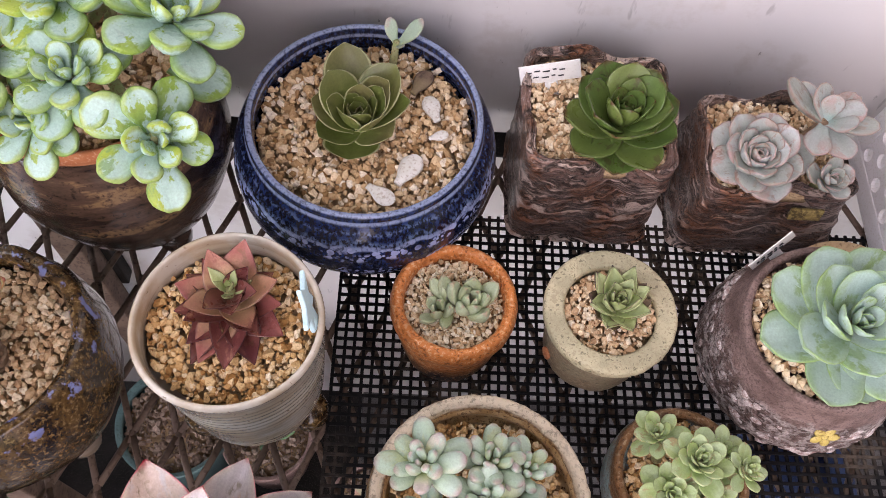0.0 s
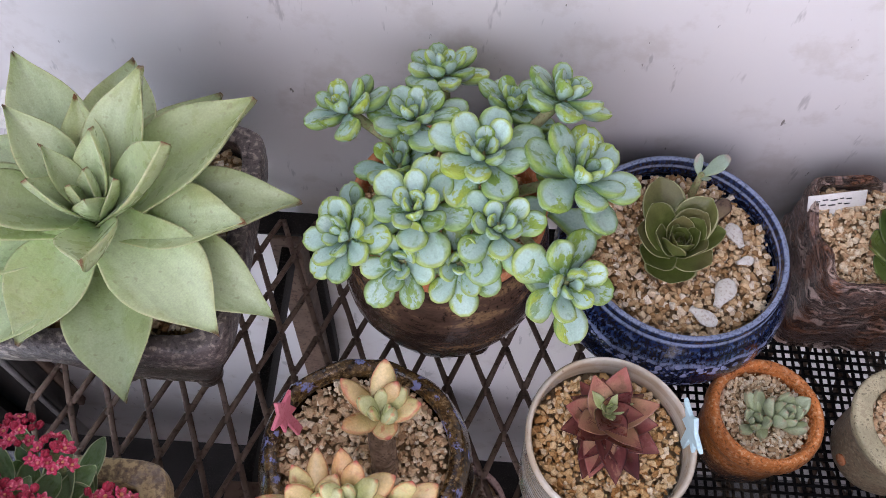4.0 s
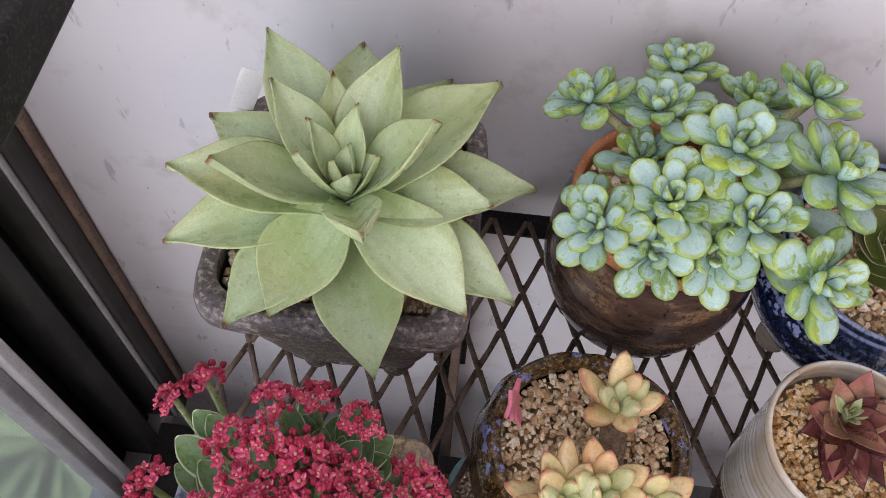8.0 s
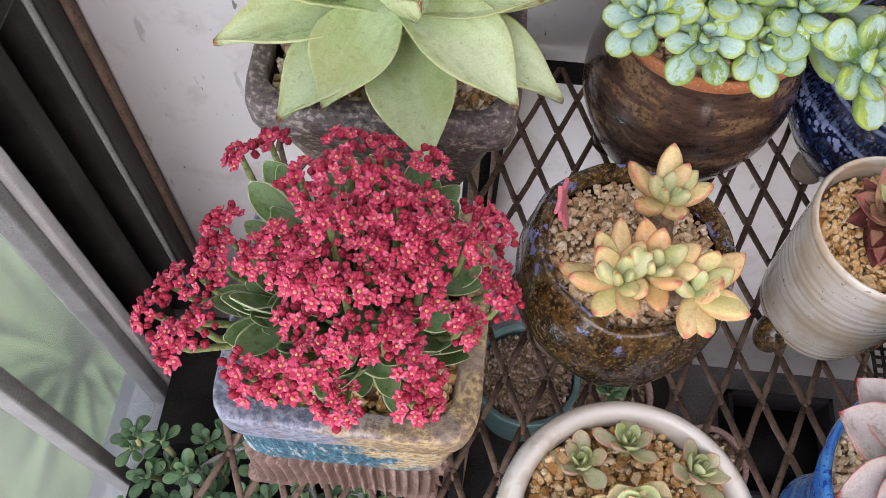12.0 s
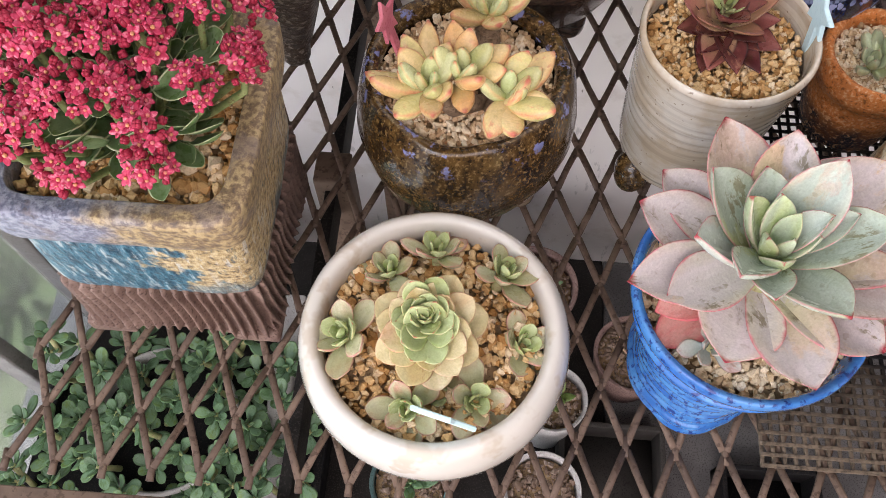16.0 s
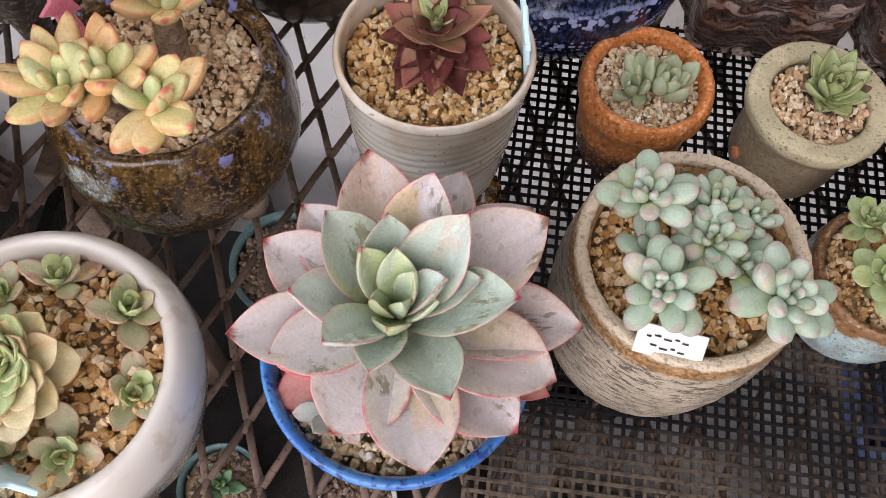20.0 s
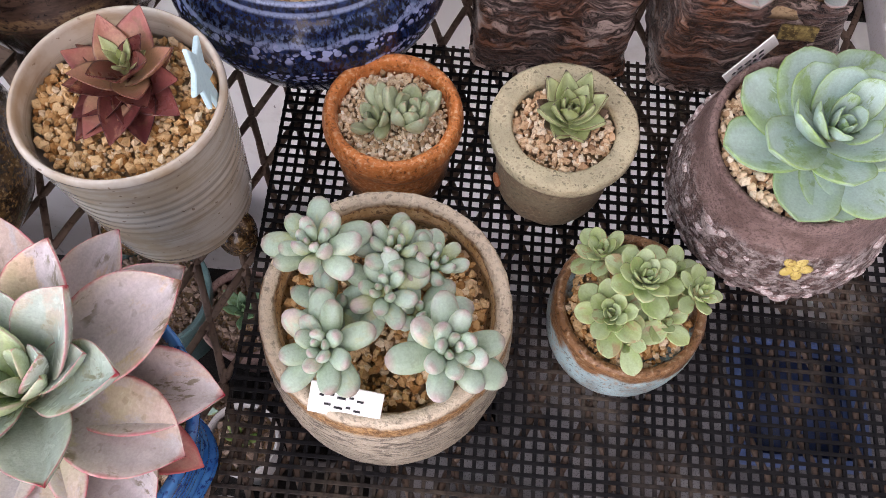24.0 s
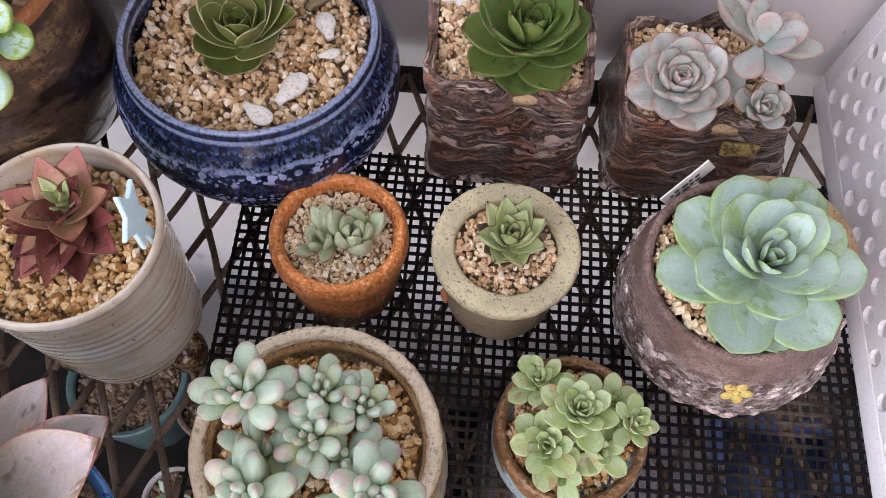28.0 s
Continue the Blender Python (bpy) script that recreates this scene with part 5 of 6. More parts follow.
def grooves(x, y, z, a):
    k = 1 + 0.018 * math.sin(z * 700 + math.sin(a)) * (1 if z < 0.1 else 0)
    r = 1 + 0.10 * max(0, math.cos(3 * (a - radians(-100)))) * max(0.0, 1 - z / 0.05)
    return (x * k * r, y * k * r, z)


part("body", turned([(0.001, 0.002), (0.032, 0.001), (0.037, 0.008), (0.036, 0.025), (0.041, 0.060), (0.0475, 0.090), (0.0515, 0.103), (0.0550, 0.108), (0.0556, 0.114), (0.0540, 0.1165), (0.0510, 0.114), (0.0490, 0.105), (0.047, 0.09), (0.001, 0.09)], 96, 20, None, grooves), SKY_GLAZE, pot)
soil_disc(pot, 0.0485, 0.098)
gravel((-0.105, 0.0235, 0), disc(0.0488), 0.052, 0.1055, 0.0048, GRAVEL_PALE, "pale white-tan gravel in the blue footed pot", 16, 0.001)

# square painted pot with ribbed foot
pot = thing("square_planter", "square pot with lilac rim, blue-cream sides and ribbed clay base", "plant pot", (-0.402, 0.078, 0.0))
lean_red = sheared(0.016, -0.012, 0.175)


def ribs(x, y, z, a):
    side = x if abs(y) > abs(x) * 0.95 else y
    k = 1 + 0.050 * math.sin(side * 1050 + z * 70) * (1 if 0.012 < z < 0.078 else 0)
    arch = 0.014 * max(0.0, 1 - (side / 0.036) ** 2) * max(0.0, 1 - z / 0.05)
    return lean_red(x * k, y * k, z + arch, a)


part("base", turned([(0.002, 0.010), (0.93, 0.008), (1.02, 0.009), (1.04, 0.016), (1.01, 0.030), (0.99, 0.055), (0.985, 0.080), (0.9, 0.085)], 640, 5, squarish(9, 0.0545, 0.0545), ribs), RIBBED_CLAY, pot, "ribbed brown clay base")
part("body", turned([(0.93, 0.078), (0.985, 0.079), (0.995, 0.10), (0.985, 0.13), (0.96, 0.146), (0.9, 0.15)], 128, 5, squarish(9, 0.0545, 0.0545), lambda x, y, z, a: lean_red(x * (1 + 0.012 * hum(x, y, z, 60)), y * (1 + 0.012 * hum(x, y, z, 60)), z, a), False), PAINTED, pot, "blue and cream painted sides")
part("rim", turned([(0.93, 0.143), (1.02, 0.145), (1.06, 0.152), (1.065, 0.168), (1.04, 0.175), (0.90, 0.1745), (0.855, 0.171), (0.845, 0.15), (0.84, 0.13), (0.002, 0.13)], 128, 5, squarish(9, 0.0545, 0.0545), lambda x, y, z, a: lean_red(x * (1 + 0.008 * hum(x, y, z, 50)), y * (1 + 0.008 * hum(x, y, z, 50)), z, a)), PAINTED_RIM, pot, "broad lilac and brown rim")
for sx in (-1, 1):
    for sy in (-1, 1):
        part("foot", slab(sx * 0.043 - 0.014, sx * 0.043 + 0.014, sy * 0.043 - 0.014, sy * 0.043 + 0.014, 0.0, 0.014, 0.003), RIBBED_CLAY, pot)
part("soil", turned([(0.83, 0.13), (0.83, 0.157), (0.002, 0.158)], 48, 1, squarish(9, 0.0545, 0.0545)), SOIL, pot, "", pose(0.0145, -0.011, 0))
gravel((-0.3865, 0.066, 0), lambda x, y: abs(x / 0.0455) ** 9 + abs(y / 0.0455) ** 9 < 1, 0.05, 0.164, 0.0058, GRAVEL_OCHRE, "ochre gravel in the square painted pot", 17, 0.0)

# ---- plants ----
# pale agave-like rosette; leaf rows: azimuth, rise, length and width in mm
plant = thing("succulent", "large pale green pointed rosette succulent with star-like leaves", "succulent", (-0.394, 0.250, 0.150))
part("stem", turned([(0.012, -0.01), (0.016, 0.005), (0.013, 0.022), (0.004, 0.034)], 20, 3), STEM, plant)
AG = [0.50, 0.55, 0.63, 0.75, 0.88, 0.98, 1.0, 0.94, 0.78, 0.53, 0.25, 0.012]
arched = variants(0.105, 0.046, 0.0085, AG, LEAF_AGAVE, 0.36, -0.42, 0.6, 4, 22, 18)
broad = variants(0.100, 0.046, 0.0085, AG, LEAF_AGAVE, 0.40, -0.16, 0.6, 4, 22, 18)
small = variants(0.070, 0.032, 0.008, AG, LEAF_AGAVE, 0.36, 0.22, 0.6, 3, 18, 16)
leaf_ring(plant, arched, (0, 0, 0.016), ((-73, -6, 98, 49), (-22, -7, 106, 44), (15, 1, 108, 46), (62, 8, 106, 42), (94, 8, 116, 46), (149, 3, 107, 45), (-161, 1, 101, 45), (-126, -4, 92, 47)))
leaf_ring(plant, broad, (0, 0, 0.024), ((-178, 14, 98, 47), (0, 10, 82, 45), (40, 20, 109, 46), (125, 28, 107, 42), (71, 42, 91, 38)))
leaf_ring(plant, arched, (0, 0, 0.034), ((-38, -11, 94, 50), (-113, -13, 78, 49)), 2)
leaf_ring(plant, small, (0, 0, 0.034), ((-163, 36, 79, 38), (142, 45, 73, 30), (13, 49, 75, 34), (-69, 39, 74, 31), (104, 38, 66, 26), (77, 64, 54, 20), (9, 61, 39, 21), (-160, 63, 49, 20), (146, 66, 52, 17), (-60, 70, 34, 18), (60, 80, 38, 14), (-150, 82, 34, 12)), 3)

# chalky green cluster in the belly pot
plant = thing("succulent", "bushy cluster of chalky pale green rosettes", "succulent", (-0.205, 0.302, 0.132))
JD = [0.38, 0.42, 0.52, 0.70, 0.88, 0.98, 1.0, 0.93, 0.72, 0.30]
SPOON = [0.36, 0.40, 0.47, 0.60, 0.77, 0.92, 1.0, 1.0, 0.92, 0.70, 0.26]
jade = variants(0.0295, 0.0195, 0.0125, SPOON, LEAF_JADE, 0.14, 0.42, 0.1, 6, 14, 14)
for x, y, z, n, s, tl in (
    (-0.273, 0.324, 0.209, 12, 0.95, (32, 160)), (-0.228, 0.315, 0.219, 13, 1.0, (14, 130)), (-0.213, 0.357, 0.212, 12, 0.92, (20, 95)), (-0.171, 0.335, 0.211, 12, 0.92, (14, 75)),
    (-0.142, 0.327, 0.230, 12, 1.0, (30, 45)), (-0.189, 0.283, 0.227, 13, 1.16, (6, -90)), (-0.224, 0.252, 0.216, 14, 1.08, (12, -120)), (-0.179, 0.246, 0.212, 14, 1.05, (14, -80)),
    (-0.132, 0.277, 0.222, 13, 1.25, (22, 0)), (-0.264, 0.238, 0.203, 13, 0.98, (34, -150)), (-0.230, 0.225, 0.199, 12, 0.98, (36, -105)), (-0.197, 0.228, 0.196, 12, 0.98, (34, -90)),
    (-0.137, 0.221, 0.193, 10, 1.15, (42, -55)), (-0.236, 0.293, 0.200, 10, 0.9, (12, 160)), (-0.158, 0.309, 0.203, 10, 0.9, (8, 20)), (-0.264, 0.262, 0.190, 9, 0.85, (34, 180)),
):
    up = Vector((math.sin(radians(tl[0])) * math.cos(radians(tl[1])), math.sin(radians(tl[0])) * math.sin(radians(tl[1])), math.cos(radians(tl[0]))))
    c = Vector((x + 0.205, y - 0.302, z - 0.132)) - up * 0.013
    rosette(plant, c, jade, n + 3, (-4, 76), (s * 0.90, s * 0.34), 0.004, tl, random.uniform(0, 360), (-c[0] * 0.5, -c[1] * 0.5, -c[2] * 0.8), jitter=7, power=1.25)
for az in (-20, -50):
    place_leaf(plant, random.choice(jade), az, -10, (0.062 * math.cos(radians(az)), 0.062 * math.sin(radians(az)), 0.04), 0.0, 1.15)

# olive rosette in the cobalt bowl, with small offsets
plant = thing("succulent", "olive green cupped rosette with thin pale leaf edges", "succulent", (-0.058, 0.302, 0.094))
OV = [0.50, 0.62, 0.80, 0.96, 1.0, 0.98, 0.92, 0.78, 0.52, 0.10]
PETALLED = [0.52, 0.61, 0.71, 0.82, 0.91, 0.97, 1.0, 0.99, 0.93, 0.80, 0.54, 0.04]
olive = variants(0.038, 0.028, 0.0030, PETALLED, LEAF_OLIVE, 0.34, 0.55, 0.0, 4, 16, 14)
leaf_ring(plant, olive, (0, 0, 0.005), ((102, 30, 50, 30), (49, 40, 44, 28), (10, 32, 38, 22), (-34, 28, 30, 27), (-95, 8, 26, 34), (171, 36, 32, 25), (-140, 24, 28, 26), (131, 46, 37, 27), (37, 50, 36, 27)), 6)
rosette(plant, (0.002, -0.002, 0.010), olive, 17, (50, 88), (0.74, 0.24), 0.003, (0, 0), 40, jitter=4)
plant = thing("succulent_offset", "small grey-green seedling with three pale leaves", "succulent", (-0.040, 0.348, 0.097))
grey = variants(0.026, 0.013, 0.005, JD, LEAF_MOON, 0.1, 0.3)
part("stem", stem_mesh([(0, 0, -0.005), (0.002, 0.004, 0.010), (0.003, 0.006, 0.020)], 0.003, 0.002), STEM, plant)
for az, el, s in ((20, 42, 0.95), (130, 60, 0.75), (-60, 40, 0.45)):
    place_leaf(plant, random.choice(grey), az, el, (0.003, 0.006, 0.016), 0.0, s)
for x, y, az, s, mat, lab in ((-0.027, 0.271, 60, 1.15, WHITE_STONE, "fallen chalky white leaf lying on gravel"), (-0.041, 0.256, -35, 0.95, WHITE_STONE, "small pale fallen leaf on gravel"), (-0.013, 0.317, 110, 0.95, WHITE_STONE, "dried cream leaf lying on gravel"), (-0.006, 0.299, 20, 0.6, WHITE_STONE, "round pale fallen leaf on gravel"), (-0.021, 0.336, 60, 1.0, LEAF_DRY, "withered brownish leaf on gravel")):
    me = leaf_mesh(0.020, 0.012, 0.006, JD, 0.0, 0.1)
    solo("fallen_leaf", me, mat, lab, "leaf", pose(x, y, 0.1005, 0, 0, az - 90) @ Matrix.Translation((0, -0.009, 0)) @ Matrix.Scale(s, 4))

# deep green rosette in the first log pot
plant = thing("succulent", "deep green layered rosette succulent", "succulent", (0.097, 0.306, 0.098))
green = variants(0.040, 0.028, 0.006, PETALLED, LEAF_GREEN, 0.26, 0.42, 0.2, 4, 16, 14)
leaf_ring(plant, green, (0, 0, 0.010), ((110, 36, 40, 33), (52, 37, 40, 29), (11, 32, 38, 30), (-29, 26, 37, 28), (-65, 14, 39, 28), (-100, 8, 37, 31), (-138, 14, 40, 28), (-172, 26, 40, 27), (142, 34, 38, 28)), 6)
leaf_ring(plant, green, (0, 0, 0.014), ((172, 48, 38, 27), (78, 50, 37, 29), (-12, 46, 35, 27), (-52, 40, 30, 26), (-110, 36, 28, 26), (-150, 44, 32, 25), (30, 52, 36, 26)), 5)
rosette(plant, (0, -0.001, 0.018), green, 14, (58, 88), (0.62, 0.22), 0.003, (6, 60), 70, jitter=4)

# dusty mauve rosettes in the second log pot
plant = thing("succulent", "dusty mauve and grey rosette with two side shoots", "succulent", (0.186, 0.298, 0.094))
mauve = variants(0.0285, 0.0265, 0.0085, PETALLED, LEAF_MAUVE, 0.25, 0.55, 0.1, 4)
rosette(plant, (-0.008, -0.008, 0.013), mauve, 30, (4, 84), (1.04, 0.26), 0.004, (14, -110), 10, jitter=5)
side = part("side_shoot", stem_mesh([(0.020, 0.010, -0.004), (0.028, 0.013, 0.012), (0.034, 0.015, 0.024)], 0.004, 0.003), WOODY, plant, "bare side shoot")
long_mauve = variants(0.033, 0.019, 0.008, SPOON, LEAF_MAUVE, 0.15, 0.4, 0.1, 3)
leaf_ring(side, long_mauve, (0.034, 0.015, 0.022), ((149, 30, 36, 15), (128, 22, 28, 15), (113, 46, 24, 16), (15, 26, 24, 17), (-8, 9, 31, 15), (40, 12, 28, 16), (-72, 5, 28, 19), (-118, 12, 32, 17), (-40, 40, 20, 16), (80, 62, 18, 14)), 8)
rosette(plant, (0.033, -0.020, 0.012), mauve, 14, (16, 82), (0.50, 0.2), 0.003, (20, -60), 30)

# mint rosette in the leaning pot
plant = thing("succulent", "large mint-green rosette with chalky bloom and green edges", "succulent", (0.205, 0.180, 0.106))
mint = variants(0.045, 0.030, 0.0085, [0.55, 0.64, 0.74, 0.85, 0.94, 0.99, 1.0, 0.99, 0.95, 0.86, 0.66, 0.08], LEAF_MINT, 0.24, 0.40, 0.1, 5, 16, 16)
leaf_ring(plant, mint, (0, 0, 0.006), ((101, 22, 46, 34), (60, 22, 50, 34), (145, 16, 46, 32), (-169, 10, 48, 31), (-108, 3, 43, 33), (-47, 4, 45, 36), (-2, 14, 49, 30), (28, 14, 47, 27), (-76, -2, 39, 33)), 5)
leaf_ring(plant, mint, (0, 0, 0.012), ((-150, 26, 42, 29), (-82, 24, 34, 29), (38, 42, 38, 27), (-167, 48, 34, 22), (114, 36, 35, 28), (-20, 34, 36, 26), (75, 48, 34, 25)), 5)
rosette(plant, (0.002, -0.001, 0.020), mint, 10, (50, 86), (0.56, 0.22), 0.003, (10, -100), 50, jitter=4)

# burgundy plant
plant = thing("succulent", "wilted burgundy rosette with russet dry leaves", "succulent", (-0.110, 0.176, 0.116))
DK = [0.6, 0.75, 0.9, 1.0, 0.96, 0.85, 0.66, 0.42, 0.20, 0.02]
WEDGE = [0.66, 0.80, 0.92, 0.99, 1.0, 0.95, 0.84, 0.68, 0.48, 0.26, 0.03]
dark = variants(0.036, 0.019, 0.0022, WEDGE, LEAF_DARK, 0.62, 0.35, 0.0, 5)
russet = variants(0.030, 0.018, 0.0024, WEDGE, LEAF_RUSSET, 0.34, 0.5, 0.0, 3)
leaf_ring(plant, dark, (0, 0, 0.003), ((-111, 6, 37, 19), (-64, 7, 37, 19), (-31, 10, 34, 20), (-125, 14, 31, 17), (-163, 14, 28, 17), (131, 26, 27, 16), (35, 25, 27, 17), (-86, 12, 38, 19), (160, 32, 27, 16), (-8, 26, 30, 18), (-50, 28, 30, 17), (-140, 30, 28, 17), (95, 30, 25, 16)), 22)
leaf_ring(plant, russet, (0, 0, 0.006), ((176, 32, 29, 20), (74, 45, 34, 21), (5, 42, 34, 19), (-108, 3, 35, 20), (120, 48, 30, 18), (-55, 34, 30, 17), (-150, 38, 27, 18)), 14)
leaf_ring(plant, dark, (0, 0.001, 0.008), ((-70, 48, 27, 15), (-15, 50, 26, 15), (-120, 50, 25, 15), (40, 56, 24, 14)), 14)
sage = variants(0.026, 0.013, 0.004, DK, LEAF_LIME, 0.25, 0.4)
rosette(plant, (0, 0.003, 0.012), sage, 7, (40, 80), (0.58, 0.30), 0.002, (0, 0), 0, jitter=10)

# sage seedlings in the orange pot
plant = thing("succulent", "small sage-green rosettes with plump leaves", "succulent", (0.006, 0.203, 0.062))
sg = variants(0.019, 0.0115, 0.0075, [0.5, 0.66, 0.82, 0.94, 1.0, 1.0, 0.94, 0.78, 0.48, 0.08], LEAF_SAGE, 0.14, 0.6, 0.1, 4)
rosette(plant, (0.007, 0.001, 0.003), sg, 11, (46, 84), (1.14, 0.62), 0.003, (8, 10), 30)
rosette(plant, (-0.009, -0.003, 0.002), sg, 7, (40, 80), (0.80, 0.5), 0.002, (16, 190), 80)
leaf_ring(plant, sg, (-0.004, 0.002, 0.003), ((135, 34, 20, 9), (-100, 12, 17, 8), (110, 44, 19, 9)), 6)

# dark-tipped lime rosette in the beige pot
plant = thing("succulent", "lime-green rosette with dark pointed leaf tips", "succulent", (0.095, 0.2015, 0.075))
POINTED = [0.62, 0.74, 0.86, 0.95, 1.0, 0.98, 0.90, 0.74, 0.52, 0.28, 0.02]
lm = variants(0.024, 0.0150, 0.0045, POINTED, LEAF_LIME, 0.34, 0.40, 0.2, 4)
dry = variants(0.024, 0.015, 0.002, POINTED, LEAF_DRY, 0.34, 0.6)
leaf_ring(plant, dry, (0, 0, 0.003), ((140, 44, 27, 14), (100, 46, 25, 14), (-2, 44, 24, 14), (30, 46, 25, 14), (-60, 34, 21, 14), (-100, 30, 20, 14), (-140, 36, 21, 14), (178, 44, 25, 14)), 20)
leaf_ring(plant, lm, (0, 0, 0.005), ((136, 46, 27, 13), (106, 50, 27, 14), (66, 48, 28, 14), (20, 46, 25, 14), (-25, 40, 23, 14), (-70, 32, 22, 15), (-115, 34, 22, 15), (-165, 44, 25, 14)), 6)
rosette(plant, (0, 0, 0.010), lm, 12, (54, 86), (0.80, 0.32), 0.002, (0, 0), 60)

# amber succulent on a woody stem: four heads
plant = thing("succulent", "amber-yellow fat-leaved succulent on short woody stems", "succulent", (-0.2455, 0.150, 0.086))
AM = [0.46, 0.60, 0.76, 0.89, 0.98, 1.0, 0.98, 0.90, 0.74, 0.48, 0.06]
amber = variants(0.0285, 0.0128, 0.0112, AM, LEAF_AMBER, 0.10, 0.30, 0.0, 5)
amber_in = variants(0.0265, 0.0120, 0.0118, AM, LEAF_AMBER_IN, 0.03, 0.42, 0.0, 4)
stem = part("woody_stem", stem_mesh([(0.014, -0.002, -0.006), (0.012, 0.004, 0.012), (0.010, 0.010, 0.030), (0.0105, 0.016, 0.041)], 0.0075, 0.006, 14), WOODY, plant, "ringed woody stem")
for k in range(9):
    f = k / 8
    part("leaf_scar", turned([(0.0070, -0.0008), (0.0084 - 0.0012 * f, 0.0), (0.0070, 0.0008)], 14, 2), WOODY, stem, "", pose(0.0135 - 0.003 * f, 0.0 + 0.013 * f, 0.002 + 0.034 * f, -18, 0, 40 * k))
for x, y, z, outer, n in (
    (-0.235, 0.168, 0.128, ((143, 6, 30, 12), (91, 15, 30, 13), (63, 25, 27, 12), (30, 8, 24, 12), (1, 16, 27, 13), (-139, 22, 24, 13), (-60, 16, 21, 12)), 6),
    (-0.262, 0.111, 0.136, ((168, 5, 35, 12), (-160, 2, 34, 11), (-126, 6, 31, 13), (-86, 4, 25, 12), (-43, 12, 22, 12), (97, 18, 35, 12), (115, 30, 28, 12), (70, 32, 26, 13), (145, 26, 27, 12), (-179, 24, 20, 12)), 6),
    (-0.247, 0.117, 0.139, ((95, 12, 30, 12), (71, 22, 25, 13), (31, 22, 29, 13), (1, 12, 25, 12), (-71, 10, 28, 12), (-50, 28, 23, 12)), 5),
    (-0.224, 0.110, 0.134, ((59, 20, 28, 14), (39, 9, 34, 14), (-13, 12, 28, 13), (-33, -1, 31, 14), (-77, 5, 28, 15), (-100, -10, 32, 13), (-10, 42, 22, 17)), 4),
):
    c = Vector((x + 0.2455, y - 0.150, z - 0.086))
    head = part("branch", stem_mesh([(0.012, -0.01, 0.004), (0.6 * c.x + 0.005, 0.7 * c.y - 0.003, c.z * 0.45), tuple(c)], 0.0045, 0.0035), WOODY, plant)
    leaf_ring(head, amber, c, [(az + random.uniform(-9, 9), el + random.uniform(0, 30), size * random.uniform(0.88, 1.08), w * random.uniform(0.98, 1.2)) for az, el, size, w in outer], 24)
    for i in range(n):
        leaf_at(head, random.choice(amber_in), c + Vector((0, 0, 0.002)), 137.5 * i + 40 + random.uniform(-25, 25), 42 + 42 * i / n + random.uniform(-8, 8), 23 - 11 * i / n, 11.5 - 4 * i / n, random.uniform(-20, 20))

# green-gold rosettes in the white bowl
plant = thing("succulent", "green-gold rosette ringed by small rosy offsets", "succulent", (-0.253, -0.003, 0.102))
RD = [0.55, 0.64, 0.74, 0.85, 0.94, 0.99, 1.0, 0.98, 0.92, 0.78, 0.52, 0.06]
wb = variants(0.027, 0.0205, 0.0062, RD, LEAF_WB, 0.24, 0.45, 0.1, 4)
wbo = variants(0.029, 0.0215, 0.0060, RD, LEAF_WB_OUT, 0.24, 0.40, 0.1, 4)
rosy = variants(0.026, 0.0185, 0.0065, RD, LEAF_ROSY, 0.22, 0.45, 0.1, 4)
rosette(plant, (0, -0.006, 0.020), wbo, 28, (-4, 46), (0.80, 0.60), 0.004, (22, -85), 15, (0, 0.004, -0.03), wb, 0.72, jitter=6)
rosette(plant, (-0.001, -0.001, 0.026), wb, 20, (36, 86), (0.62, 0.20), 0.003, (14, -90), 60, jitter=5)
for x, y, z, n, s, tl in ((-0.290, -0.010, 0.110, 12, 0.72, (22, 190)), (-0.274, 0.025, 0.103, 11, 0.62, (20, 120)), (-0.252, 0.036, 0.105, 12, 0.62, (22, 90)), (-0.220, 0.026, 0.107, 13, 0.66, (24, 40)), (-0.210, -0.006, 0.099, 12, 0.66, (20, -10)), (-0.230, -0.033, 0.100, 11, 0.72, (24, -60)), (-0.259, -0.039, 0.102, 12, 0.68, (25, -110)), (-0.247, -0.030, 0.098, 8, 0.62, (14, -70))):
    rosette(plant, (x + 0.253, y + 0.003, z - 0.102), rosy, n, (8, 80), (s, s * 0.36), 0.003, tl, random.uniform(0, 360), inner=wb, inner_from=0.5, jitter=8)

# pink-edged rosette in the blue pot
plant = thing("succulent", "large pale pink and blue-green rosette with red leaf edges", "succulent", (-0.106, 0.030, 0.108))
part("stem", turned([(0.010, -0.01), (0.013, 0.01), (0.010, 0.026), (0.003, 0.034)], 18, 3), STEM, plant)
EC = [0.40, 0.47, 0.58, 0.71, 0.85, 0.95, 1.0, 0.99, 0.92, 0.76, 0.46, 0.02]
ech = variants(0.064, 0.032, 0.0065, EC, LEAF_ECH, 0.44, 0.16, 0.2, 6, 20, 18)
echi = variants(0.055, 0.026, 0.0065, EC, LEAF_ECH_IN, 0.50, 0.30, 0.2, 5, 18, 16)
heart = variants(0.034, 0.016, 0.006, EC, LEAF_HEART, 0.40, 0.45, 0.2, 3, 16, 16)
leaf_ring(plant, ech, (0, 0, 0.017), ((109, 30, 71, 34), (74, 14, 69, 30), (47, 15, 72, 33), (3, 13, 73, 35), (-36, 3, 63, 37), (-72, 6, 60, 37), (-111, 4, 50, 39), (-164, 16, 67, 30), (159, 18, 63, 32), (138, 16, 62, 30)), 14)
leaf_ring(plant, ech, (0, 0, 0.024), ((81, 40, 61, 30), (37, 23, 71, 36), (-17, 10, 66, 36), (-152, 10, 52, 28)), 8)
